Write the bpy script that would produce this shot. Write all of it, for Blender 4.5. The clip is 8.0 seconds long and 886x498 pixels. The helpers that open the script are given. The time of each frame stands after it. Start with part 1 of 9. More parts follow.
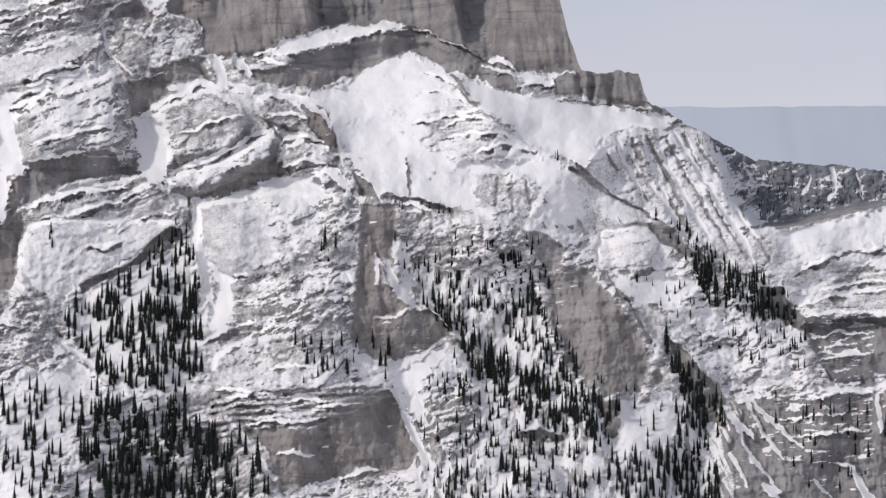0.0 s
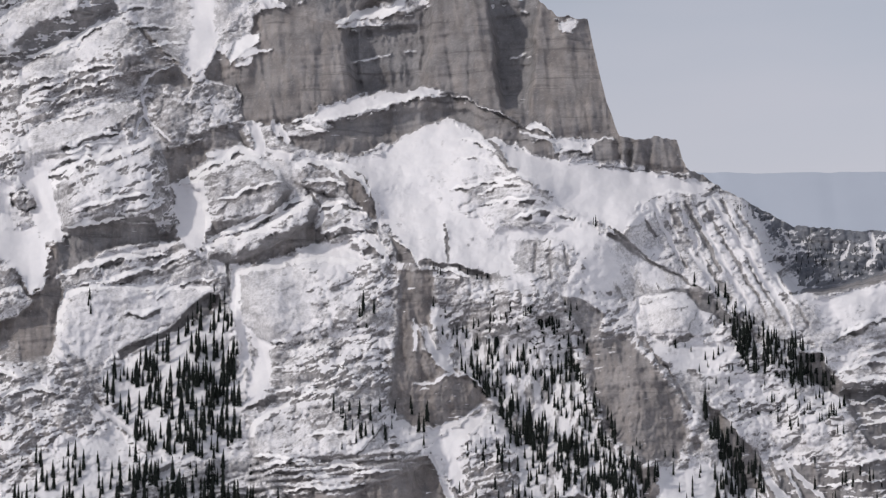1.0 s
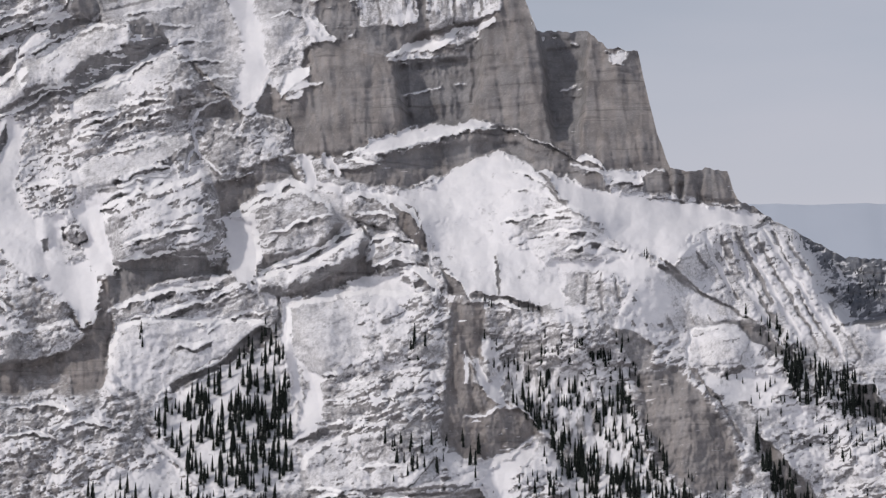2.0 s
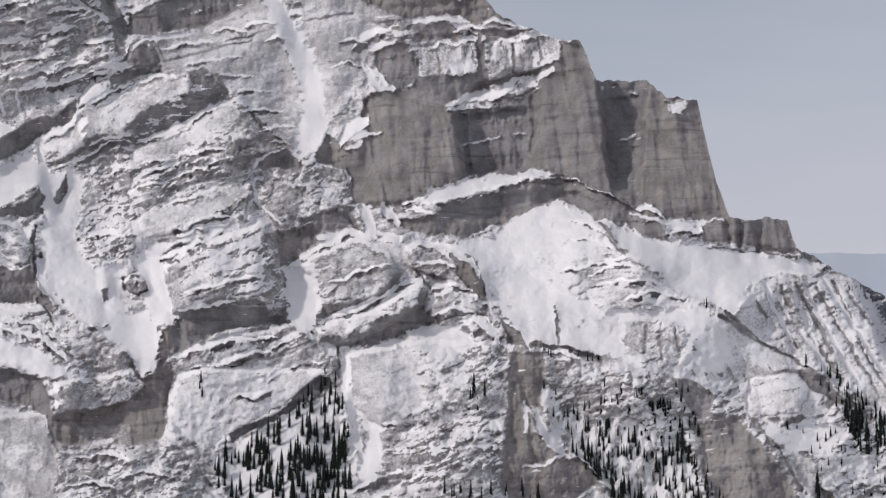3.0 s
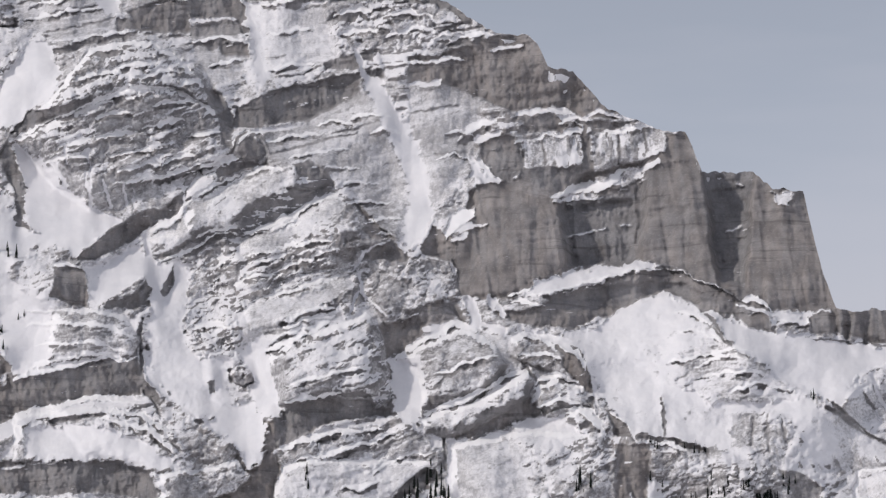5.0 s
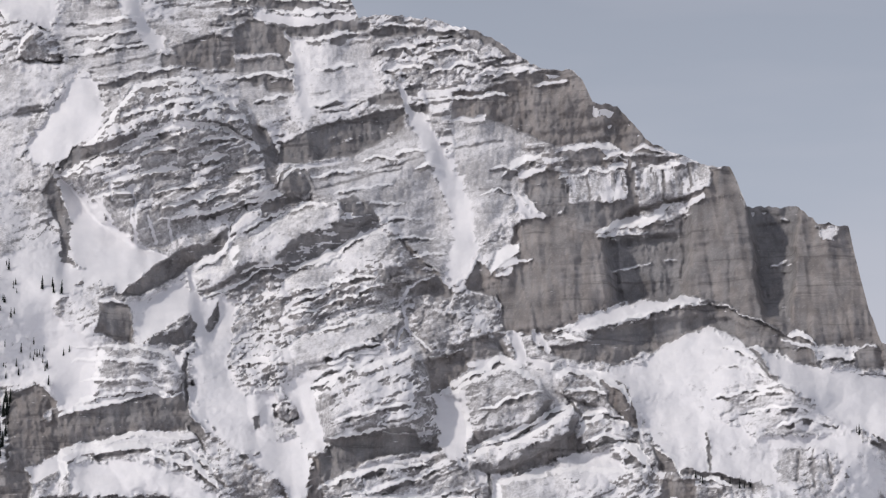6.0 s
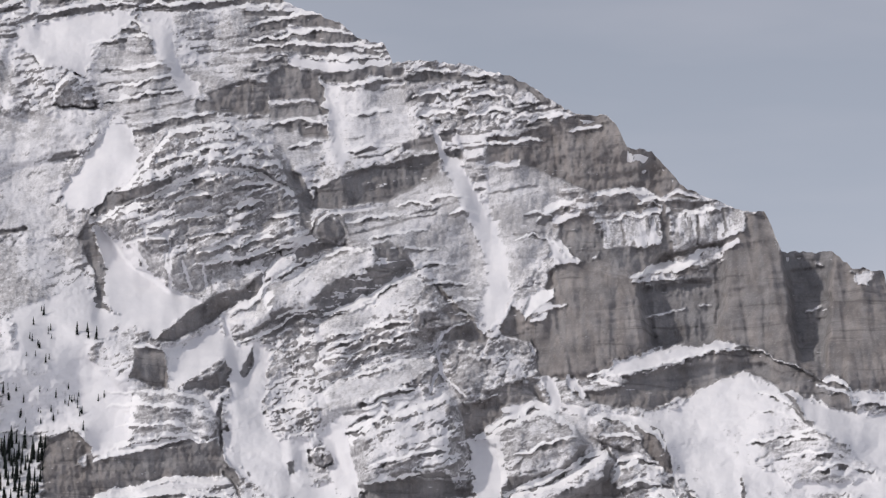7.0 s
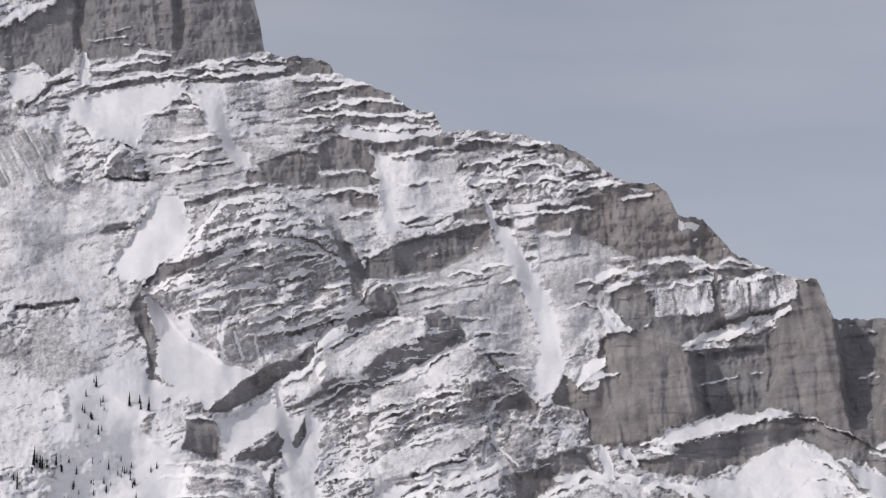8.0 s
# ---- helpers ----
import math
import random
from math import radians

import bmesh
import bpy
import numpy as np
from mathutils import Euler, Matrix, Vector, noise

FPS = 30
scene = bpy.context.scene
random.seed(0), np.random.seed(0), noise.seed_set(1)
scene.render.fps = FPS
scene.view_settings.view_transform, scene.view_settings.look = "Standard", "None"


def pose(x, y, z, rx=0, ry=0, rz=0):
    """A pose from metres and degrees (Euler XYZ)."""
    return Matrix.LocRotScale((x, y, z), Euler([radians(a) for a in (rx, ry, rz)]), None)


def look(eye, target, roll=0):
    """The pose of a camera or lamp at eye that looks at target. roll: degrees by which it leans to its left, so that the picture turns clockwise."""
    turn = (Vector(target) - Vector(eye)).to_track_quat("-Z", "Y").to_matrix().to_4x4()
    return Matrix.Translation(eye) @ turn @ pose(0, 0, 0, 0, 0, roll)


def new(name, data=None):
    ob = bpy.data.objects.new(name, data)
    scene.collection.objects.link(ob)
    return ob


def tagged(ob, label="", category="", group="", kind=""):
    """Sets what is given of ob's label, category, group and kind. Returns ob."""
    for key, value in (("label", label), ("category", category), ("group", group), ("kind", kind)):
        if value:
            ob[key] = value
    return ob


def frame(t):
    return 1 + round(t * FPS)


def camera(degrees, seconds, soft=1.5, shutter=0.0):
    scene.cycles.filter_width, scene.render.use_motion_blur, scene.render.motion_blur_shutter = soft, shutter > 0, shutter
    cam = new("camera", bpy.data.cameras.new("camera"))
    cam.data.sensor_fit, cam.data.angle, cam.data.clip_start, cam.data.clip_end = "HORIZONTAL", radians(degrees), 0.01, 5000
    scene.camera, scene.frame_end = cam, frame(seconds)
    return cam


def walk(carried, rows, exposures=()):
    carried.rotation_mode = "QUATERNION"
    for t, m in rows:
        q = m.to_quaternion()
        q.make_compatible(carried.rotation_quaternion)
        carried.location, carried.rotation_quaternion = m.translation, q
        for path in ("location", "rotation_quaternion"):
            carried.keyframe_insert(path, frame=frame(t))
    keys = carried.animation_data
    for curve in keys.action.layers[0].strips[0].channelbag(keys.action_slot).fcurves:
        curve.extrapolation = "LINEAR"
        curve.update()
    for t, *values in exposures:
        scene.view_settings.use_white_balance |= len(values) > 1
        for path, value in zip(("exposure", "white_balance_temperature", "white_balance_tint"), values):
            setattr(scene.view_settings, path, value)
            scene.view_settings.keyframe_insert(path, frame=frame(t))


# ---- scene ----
# ------------------------------------------------------------------ camera
# A long lens on a stand in the valley: it only turns, up and to the left.
cam = camera(15.0, 8.0, 1.25)
EYE = (0.0, 0.0, 1.7)
ROWS = [
    (0.0, 98.0, 0, 0), (0.5, 98.713, 0.042, 0.379), (1.0, 99.126, -0.058, 0.649), (1.5, 99.375, -0.018, 1.043),
    (3.0, 100.519, -0.149, 2.538), (3.5, 100.999, -0.13, 2.974), (4.0, 101.413, -0.059, 3.447), (4.5, 101.77, -0.249, 3.904),
    (6.0, 102.668, -0.506, 5.078), (6.5, 103.034, -0.504, 5.419), (7.0, 103.433, -0.598, 5.658), (7.5, 103.918, -0.542, 6.068),
    (8.0, 104.607, -0.458, 6.595),
]
walk(cam, [(t, pose(*EYE, rx, ry, rz)) for t, rx, ry, rz in ROWS], [(0.0, 0.19, 6500, 13.0), (0.5, 0.09, 6500, 13.0), (1.5, -0.03, 6500, 13.0), (4.0, 0.0, 6500, 13.0), (8.0, 0.02, 6500, 13.0)])

# ------------------------------------------------------------------ world and sun
SUN_WAY = Vector((-0.80, -0.42, 0.66)).normalized()   # towards the sun: left of and behind the camera
SUN_EL = math.asin(SUN_WAY.z)
SUN_ROT = math.atan2(SUN_WAY.x, SUN_WAY.y)


def make_world():
    w = bpy.data.worlds.new("winter_sky")
    w.use_nodes = True
    scene.world = w
    nt = w.node_tree
    nt.nodes.clear()
    out = nt.nodes.new("ShaderNodeOutputWorld")
    bg = nt.nodes.new("ShaderNodeBackground")
    sky = nt.nodes.new("ShaderNodeTexSky")
    sky.sky_type, sky.sun_disc = "NISHITA", False
    sky.sun_elevation, sky.sun_rotation = SUN_EL, SUN_ROT
    sky.altitude, sky.air_density, sky.dust_density, sky.ozone_density = 1500, 1.0, 2.5, 1.0
    # a thin high veil of cloud greys the blue, thicker towards the horizon
    hsv = nt.nodes.new("ShaderNodeHueSaturation")
    hsv.inputs["Saturation"].default_value = 0.42
    tc = nt.nodes.new("ShaderNodeTexCoord")
    mp = nt.nodes.new("ShaderNodeMapping")
    mp.inputs["Scale"].default_value = (5.0, 5.0, 26.0)
    nz = nt.nodes.new("ShaderNodeTexNoise")
    nz.inputs["Scale"].default_value, nz.inputs["Detail"].default_value = 1.3, 4.0
    rmp = nt.nodes.new("ShaderNodeMapRange")
    rmp.inputs["From Min"].default_value, rmp.inputs["From Max"].default_value = 0.35, 0.75
    rmp.inputs["To Min"].default_value, rmp.inputs["To Max"].default_value = 0.0, 0.28
    mix = nt.nodes.new("ShaderNodeMix")
    mix.data_type = "RGBA"
    mix.inputs[7].default_value = (5.2, 5.15, 5.6, 1)
    nt.links.new(tc.outputs["Generated"], mp.inputs["Vector"])
    nt.links.new(mp.outputs[0], nz.inputs["Vector"])
    nt.links.new(nz.outputs["Fac"], rmp.inputs["Value"])
    nt.links.new(sky.outputs[0], hsv.inputs["Color"])
    nt.links.new(hsv.outputs[0], mix.inputs[6])
    nt.links.new(rmp.outputs[0], mix.inputs[0])
    low = nt.nodes.new("ShaderNodeMapRange")
    low.inputs["From Min"].default_value, low.inputs["From Max"].default_value = 0.13, 0.25
    low.inputs["To Min"].default_value, low.inputs["To Max"].default_value = 0.75, 0.0
    low.interpolation_type = "SMOOTHSTEP"
    sep = nt.nodes.new("ShaderNodeSeparateXYZ")
    veil = nt.nodes.new("ShaderNodeMix")
    veil.data_type = "RGBA"
    veil.inputs[7].default_value = (5.0, 4.82, 5.1, 1)
    nt.links.new(tc.outputs["Generated"], sep.inputs[0])
    nt.links.new(sep.outputs["Z"], low.inputs["Value"])
    nt.links.new(low.outputs[0], veil.inputs[0])
    nt.links.new(mix.outputs[2], veil.inputs[6])
    nt.links.new(veil.outputs[2], bg.inputs["Color"])
    bg.inputs["Strength"].default_value = 0.115
    nt.links.new(bg.outputs[0], out.inputs["Surface"])


make_world()
sun = new("sun", bpy.data.lights.new("sun", "SUN"))
sun.data.energy, sun.data.angle, sun.data.color = 1.53, radians(2.0), (1.0, 0.945, 0.865)
sun.matrix_world = look((0, 0, 900), Vector((0, 0, 900)) - SUN_WAY)


# ------------------------------------------------------------------ materials
def node(nt, kind, **sets):
    n = nt.nodes.new(kind)
    for k, v in sets.items():
        n.inputs[k.replace("_", " ")].default_value = v
    return n


def noise_at(nt, scale, detail=4.0, rough=0.55, stretch=(1, 1, 1)):
    geo = nt.nodes.new("ShaderNodeNewGeometry")
    mp = node(nt, "ShaderNodeMapping", Scale=stretch)
    n = node(nt, "ShaderNodeTexNoise", Scale=scale, Detail=detail, Roughness=rough)
    nt.links.new(geo.outputs["Position"], mp.inputs["Vector"])
    nt.links.new(mp.outputs[0], n.inputs["Vector"])
    return n.outputs["Fac"]


def calc(nt, op, a, b=0.0, c=None):
    m = nt.nodes.new("ShaderNodeMath")
    m.operation = op
    for i, v in enumerate((a, b) if c is None else (a, b, c)):
        if isinstance(v, (int, float)):
            m.inputs[i].default_value = v
        else:
            nt.links.new(v, m.inputs[i])
    return m.outputs[0]


def ramp(nt, v, a, b, lo=0.0, hi=1.0):
    m = node(nt, "ShaderNodeMapRange", From_Min=a, From_Max=b, To_Min=lo, To_Max=hi)
    m.interpolation_type = "SMOOTHSTEP"
    nt.links.new(v, m.inputs["Value"])
    return m.outputs[0]


def blend(nt, fac, a, b):
    m = nt.nodes.new("ShaderNodeMix")
    m.data_type = "RGBA"
    for i, v in ((0, fac), (6, a), (7, b)):
        if isinstance(v, (int, float)):
            m.inputs[i].default_value = v
        elif isinstance(v, tuple):
            m.inputs[i].default_value = (*v, 1)
        else:
            nt.links.new(v, m.inputs[i])
    return m.outputs[2]


def mountain_material(name="limestone_and_snow", dull=(0.185, 0.183, 0.192), pale=(0.31, 0.304, 0.31)):
    """Limestone, grey to brown, under snow: the mesh carries where the rock is bare and how brown it is."""
    mat = bpy.data.materials.new(name)
    mat.use_nodes = True
    nt = mat.node_tree
    bsdf = nt.nodes["Principled BSDF"]
    bare = nt.nodes.new("ShaderNodeAttribute")
    bare.attribute_name = "bare"
    brown = nt.nodes.new("ShaderNodeAttribute")
    brown.attribute_name = "brown"
    rime = nt.nodes.new("ShaderNodeAttribute")
    rime.attribute_name = "rime"
    veil = nt.nodes.new("ShaderNodeAttribute")
    veil.attribute_name = "veil"
    grain = noise_at(nt, 0.55, 3, 0.6)
    fine = noise_at(nt, 0.26, 2.5, 0.6)
    blotch = noise_at(nt, 0.045, 5, 0.6)
    streak = noise_at(nt, 1.0, 5, 0.65, (0.16, 0.16, 0.018))
    # rock
    grey = blend(nt, ramp(nt, blotch, 0.3, 0.7), dull, pale)
    warm = blend(nt, ramp(nt, blotch, 0.3, 0.7), (0.2, 0.178, 0.166), (0.35, 0.314, 0.294))
    rock = blend(nt, brown.outputs["Fac"], grey, warm)
    rock = blend(nt, ramp(nt, streak, 0.42, 0.72, 0.0, 0.32), rock, (0.15, 0.143, 0.143))
    seam = noise_at(nt, 1.0, 3, 0.6, (0.012, 0.012, 0.22))
    joint = noise_at(nt, 1.0, 3, 0.6, (0.22, 0.22, 0.012))
    lines = calc(nt, "MAXIMUM", ramp(nt, joint, 0.60, 0.70, 0.0, 0.3), ramp(nt, seam, 0.58, 0.70, 0.0, 0.5))
    rock = blend(nt, lines, rock, (0.105, 0.098, 0.098))
    rock = blend(nt, ramp(nt, grain, 0.5, 0.8, 0.0, 0.35), rock, (0.47, 0.45, 0.44))
    # frost and blown snow cling to the broken ground
    rock = blend(nt, calc(nt, "MULTIPLY", rime.outputs["Fac"], calc(nt, "MAXIMUM", ramp(nt, fine, 0.36, 0.62, 0.25, 0.95), calc(nt, "MULTIPLY", veil.outputs["Fac"], 0.62))), rock, (0.58, 0.575, 0.59))
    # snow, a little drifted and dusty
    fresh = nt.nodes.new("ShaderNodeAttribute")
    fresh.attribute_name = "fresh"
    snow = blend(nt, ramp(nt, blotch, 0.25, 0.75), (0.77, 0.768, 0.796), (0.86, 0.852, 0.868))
    # bright edges of beds: a highlight painted into the snow colour
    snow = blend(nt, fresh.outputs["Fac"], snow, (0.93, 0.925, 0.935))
    edge = calc(nt, "ADD", bare.outputs["Fac"], calc(nt, "MULTIPLY", calc(nt, "SUBTRACT", grain, 0.5), ramp(nt, veil.outputs["Fac"], 0, 1, 0.8, 0.42)))
    mask = ramp(nt, edge, 0.28, 0.68)
    nt.links.new(blend(nt, mask, snow, rock), bsdf.inputs["Base Color"])
    nt.links.new(ramp(nt, mask, 0, 1, 0.62, 0.9), bsdf.inputs["Roughness"])
    bsdf.inputs["Specular IOR Level"].default_value = 0.15
    bump = node(nt, "ShaderNodeBump", Strength=0.5, Distance=0.6)
    nt.links.new(calc(nt, "SUBTRACT", calc(nt, "MULTIPLY", grain, ramp(nt, mask, 0, 1, 0.14, 1.2)), calc(nt, "MULTIPLY", lines, calc(nt, "MULTIPLY", mask, 0.8))), bump.inputs["Height"])
    nt.links.new(bump.outputs[0], bsdf.inputs["Normal"])
    return mat


def plain_material(name, lo, hi, scale, rough=0.9, detail=4):
    mat = bpy.data.materials.new(name)
    mat.use_nodes = True
    nt = mat.node_tree
    bsdf = nt.nodes["Principled BSDF"]
    nt.links.new(blend(nt, ramp(nt, noise_at(nt, scale, detail), 0.35, 0.65), lo, hi), bsdf.inputs["Base Color"])
    bsdf.inputs["Roughness"].default_value = rough
    bsdf.inputs["Specular IOR Level"].default_value = 0.1
    return mat


MOUNTAIN = mountain_material()
# bluer rock palette: air haze painted in, over the dark of the wood
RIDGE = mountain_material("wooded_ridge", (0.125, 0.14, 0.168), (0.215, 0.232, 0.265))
NEEDLES = plain_material("conifer_needles", (0.010, 0.013, 0.012), (0.028, 0.034, 0.03), 0.9)
BARK = plain_material("conifer_bark", (0.05, 0.04, 0.035), (0.1, 0.085, 0.07), 3.0)
VALLEY = plain_material("valley_snow", (0.72, 0.73, 0.76), (0.86, 0.86, 0.88), 0.02)
# air haze is painted into this range's base colour
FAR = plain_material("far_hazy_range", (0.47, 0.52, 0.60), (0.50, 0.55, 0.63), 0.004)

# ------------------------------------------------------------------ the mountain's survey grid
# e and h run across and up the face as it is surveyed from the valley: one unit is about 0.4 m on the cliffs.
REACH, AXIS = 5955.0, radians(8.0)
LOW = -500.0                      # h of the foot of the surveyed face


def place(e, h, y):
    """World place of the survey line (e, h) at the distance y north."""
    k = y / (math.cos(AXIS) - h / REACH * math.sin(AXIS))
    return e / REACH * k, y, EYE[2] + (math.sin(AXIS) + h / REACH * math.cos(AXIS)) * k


def lattice(x, y, seed):
    """Smooth value noise, -1 to 1."""
    rng = np.random.default_rng(seed)
    tab = rng.random((256, 256)) * 2 - 1
    xi, yi = np.floor(x).astype(int), np.floor(y).astype(int)
    fx, fy = x - xi, y - yi
    fx, fy = fx * fx * (3 - 2 * fx), fy * fy * (3 - 2 * fy)
    a, b = tab[yi & 255, xi & 255], tab[yi & 255, (xi + 1) & 255]
    c, d = tab[(yi + 1) & 255, xi & 255], tab[(yi + 1) & 255, (xi + 1) & 255]
    return (a + (b - a) * fx) * (1 - fy) + (c + (d - c) * fx) * fy


def fbm(x, y, octaves=4, seed=0, gain=0.55):
    s, a = 0.0, 1.0
    for i in range(octaves):
        s = s + a * lattice(x * 2 ** i + 17.3 * i, y * 2 ** i + 5.1 * i, seed + i)
        a *= gain
    return s


def smooth(a, b, v):
    t = np.clip((v - a) / (b - a), 0, 1)
    return t * t * (3 - 2 * t)


def evened(v):
    """Noise spread evenly over 0 to 1."""
    z = (v - v.mean()) / v.std()
    return 0.5 * (1 + np.tanh(0.8 * z))


SKY_A = [(-1948, 1257), (-1820, 1317), (-1585, 1362), (-1287, 1373), (-1098, 1324), (-1035, 1207), (-1025, 1165), (-1014, 1117), (-1006, 1068), (-970, 1056), (-926, 1056), (-886, 1045), (-878, 1027), (-828, 1006), (-777, 985), (-746, 959), (-695, 945), (-681, 910), (-634, 915), (-557, 907)]
SKY_B = [(-461, 882), (-421, 856), (-389, 835), (-351, 811), (-300, 810), (-280, 792), (-261, 752), (-249, 750), (-217, 744), (-191, 713), (-162, 680), (-122, 659), (-83, 646), (-58, 634), (-19, 631), (-6, 604), (2, 584), (11, 559)]
SKY_C = [(12, 561), (102, 559), (120, 545), (135, 531), (189, 525), (198, 480), (210, 430), (222, 378), (244, 317), (261, 313), (289, 310), (307, 317), (346, 309), (355, 281), (365, 259), (392, 245)]
SKY_D = [(416, 230), (431, 219), (468, 205), (506, 179), (546, 156), (616, 154), (666, 151), (736, 143), (784, 135), (916, 106), (1116, 81)]
SKY = np.array(SKY_A + SKY_B + SKY_C + SKY_D, float)

LEFT = np.cumsum(np.geomspace(3, 130, 34))
cols = np.concatenate([(-1515 - LEFT)[::-1], np.arange(-1515, 800, 2.1), 800 + LEFT])
STEP = 2.1
sky_h = np.interp(cols, SKY[:, 0], SKY[:, 1])
sky_h = np.where(cols < SKY[0, 0], SKY[0, 1] + (cols - SKY[0, 0]) * 0.35, sky_h)
sky_h = np.where(cols > SKY[-1, 0], SKY[-1, 1] - (cols - SKY[-1, 0]) * 0.15, sky_h)
ends = np.where(cols < 0, -1530 - cols, cols - 815) / 1000
sky_h = LOW + 50 + (sky_h - LOW - 50) * (1 - smooth(0, 1, ends))
sky_h = np.maximum(sky_h + 2.4 * lattice(cols / 7.0, cols * 0, 91) + 2.0 * lattice(cols / 19.0, cols * 0, 92), LOW + 60)
ROWS_N = int((sky_h.max() - LOW) / STEP) + 3
E = np.repeat(cols[None, :], ROWS_N, 0)
H = np.repeat(LOW + STEP * np.arange(ROWS_N)[:, None], len(cols), 1)
# ragged copies of the grid, so that every outline comes out broken
EW = E + 3.0 * fbm(E / 34, H / 34, 4, 1) + 1.7 * fbm(E / 7, H / 7, 2, 2)
HW = H + 2.6 * fbm(E / 34, H / 34, 4, 5) + 1.7 * fbm(E / 7, H / 7, 2, 6)


def box(a, n, axis):
    """Running mean over 2n+1 cells."""
    pad = [(0, 0), (0, 0)]
    pad[axis] = (n + 1, n)
    c = np.cumsum(np.pad(a, pad, mode="edge"), axis)
    m = a.shape[axis]
    return (np.take(c, np.arange(2 * n + 1, 2 * n + 1 + m), axis) - np.take(c, np.arange(m), axis)) / (2 * n + 1)


def blur(a, n, axis):
    return box(box(a, n, axis), n, axis)


def window(points, margin):
    p = np.array(points, float)
    c = np.where((cols > p[:, 0].min() - margin - 14) & (cols < p[:, 0].max() + margin + 14))[0]
    return p, slice(c[0], c[-1] + 1)


def outline(points, margin=30.0):
    """Signed distance to a closed outline, positive inside, and the columns it covers."""
    p, cs = window(points, margin)
    e, h = EW[:, cs], HW[:, cs]
    best, inside = np.full(e.shape, 1e9), np.zeros(e.shape, bool)
    for (ax, ay), (bx, by) in zip(p, np.roll(p, -1, 0)):
        dx, dy = bx - ax, by - ay
        k = np.clip(((e - ax) * dx + (h - ay) * dy) / (dx * dx + dy * dy + 1e-9), 0, 1)
        best = np.minimum(best, (e - ax - k * dx) ** 2 + (h - ay - k * dy) ** 2)
        if dy:
            inside ^= ((ay > h) != (by > h)) & (e < dx * (h - ay) / dy + ax)
    d = np.sqrt(best)
    return np.where(inside, d, -d), cs


def course(points, margin=30.0):
    """Distance to an open line, how far along it (0 to 1), and the columns it covers."""
    p, cs = window(points, margin)
    e, h = EW[:, cs], HW[:, cs]
    best, along = np.full(e.shape, 1e9), np.zeros(e.shape)
    n = len(p) - 1
    for i in range(n):
        (ax, ay), (bx, by) = p[i], p[i + 1]
        dx, dy = bx - ax, by - ay
        k = np.clip(((e - ax) * dx + (h - ay) * dy) / (dx * dx + dy * dy + 1e-9), 0, 1)
        d = (e - ax - k * dx) ** 2 + (h - ay - k * dy) ** 2
        along = np.where(d < best, (i + k) / n, along)
        best = np.minimum(best, d)
    return np.sqrt(best), along, cs


# ------------------------------------------------------------------ bedding and weathering patterns
def beds(dip, thick, run, seed):
    """Broken ledges along bedding that rises to the right by dip degrees."""
    c, s = math.cos(radians(dip)), math.sin(radians(dip))
    a, b = E * c + H * s, H * c - E * s
    b = b + 9 * fbm(E / 160, H / 160, 2, seed + 40)
    return evened(fbm(a / run, b / thick, 4, seed) + 0.35 * fbm(E / 9, H / 9, 2, seed + 20))


def ranked(v):
    """Values spread evenly over 0 to 1 by their rank."""
    q = np.quantile(v[::7, ::7], np.linspace(0, 1, 257))
    return np.interp(v, q + np.arange(257) * 1e-9, np.linspace(0, 1, 257))


def cells(dip, thick, run, seed, wander=0.5):
    """Blocks of broken bedding. For each place: across its block (-1 foot to 1 back), along it (-1 to 1), how far in from its edge (0 to 1), the block's own chance."""
    c, s = math.cos(radians(dip)), math.sin(radians(dip))
    a, b = (E * c + H * s) / run, (H * c - E * s) / thick
    a = a + wander * fbm(E / (1.3 * run), H / (1.3 * run), 2, seed + 3) + 0.16 * fbm(E / 9, H / 9, 2, seed + 4)
    b = b + wander * fbm(E / (1.6 * run), H / (1.1 * run), 3, seed + 5) + 0.10 * fbm(E / 9, H / 9, 2, seed + 6)
    rng = np.random.default_rng(seed)
    jx, jy, chance = rng.random((3, 128, 128))
    ia, ib = np.floor(a).astype(int), np.floor(b).astype(int)
    f1, f2 = np.full(E.shape, 9.0), np.full(E.shape, 9.0)
    du, dv, own_chance = np.zeros(E.shape), np.zeros(E.shape), np.zeros(E.shape)
    for i in (-1, 0, 1):
        for j in (-1, 0, 1):
            p, q = (ia + i) & 127, (ib + j) & 127
            x = a - (ia + i + 0.15 + 0.7 * jx[q, p])
            y = b - (ib + j + 0.15 + 0.7 * jy[q, p])
            d = (np.abs(x) ** 3 + np.abs(y) ** 3) ** (1 / 3)
            near = d < f1
            f2 = np.where(near, f1, np.minimum(f2, d))
            f1 = np.where(near, d, f1)
            du, dv, own_chance = np.where(near, x, du), np.where(near, y, dv), np.where(near, chance[q, p], own_chance)
    return np.clip(dv * 1.7, -1, 1), np.clip(du * 1.7, -1, 1), np.clip((f2 - f1) * 2.2, 0, 1), own_chance


def broken(dip, sizes, seed, grit=0.22):
    """Where rock shows on broken ground (low) and where snow lies (high), and how far the blocks stand out, in metres."""
    cover, out = 0.0, 0.0
    for n, (thick, run, weight) in enumerate(sizes):
        v, u, rim, chance = cells(dip, thick, run, seed + 11 * n)
        # minus u bares the right ends, painting in light from the left
        cover = cover + weight * (1.15 * v - 0.35 * u + 1.1 * (chance - 0.5) + 0.25 * rim)
        out = out + 0.10 * thick * np.sqrt(rim) * (0.5 + chance)
    return ranked(cover + grit * fbm(E / 7, H / 5, 3, seed + 90, 0.6) + 0.5 * fbm(E / 90, H / 60, 2, seed + 95)), out


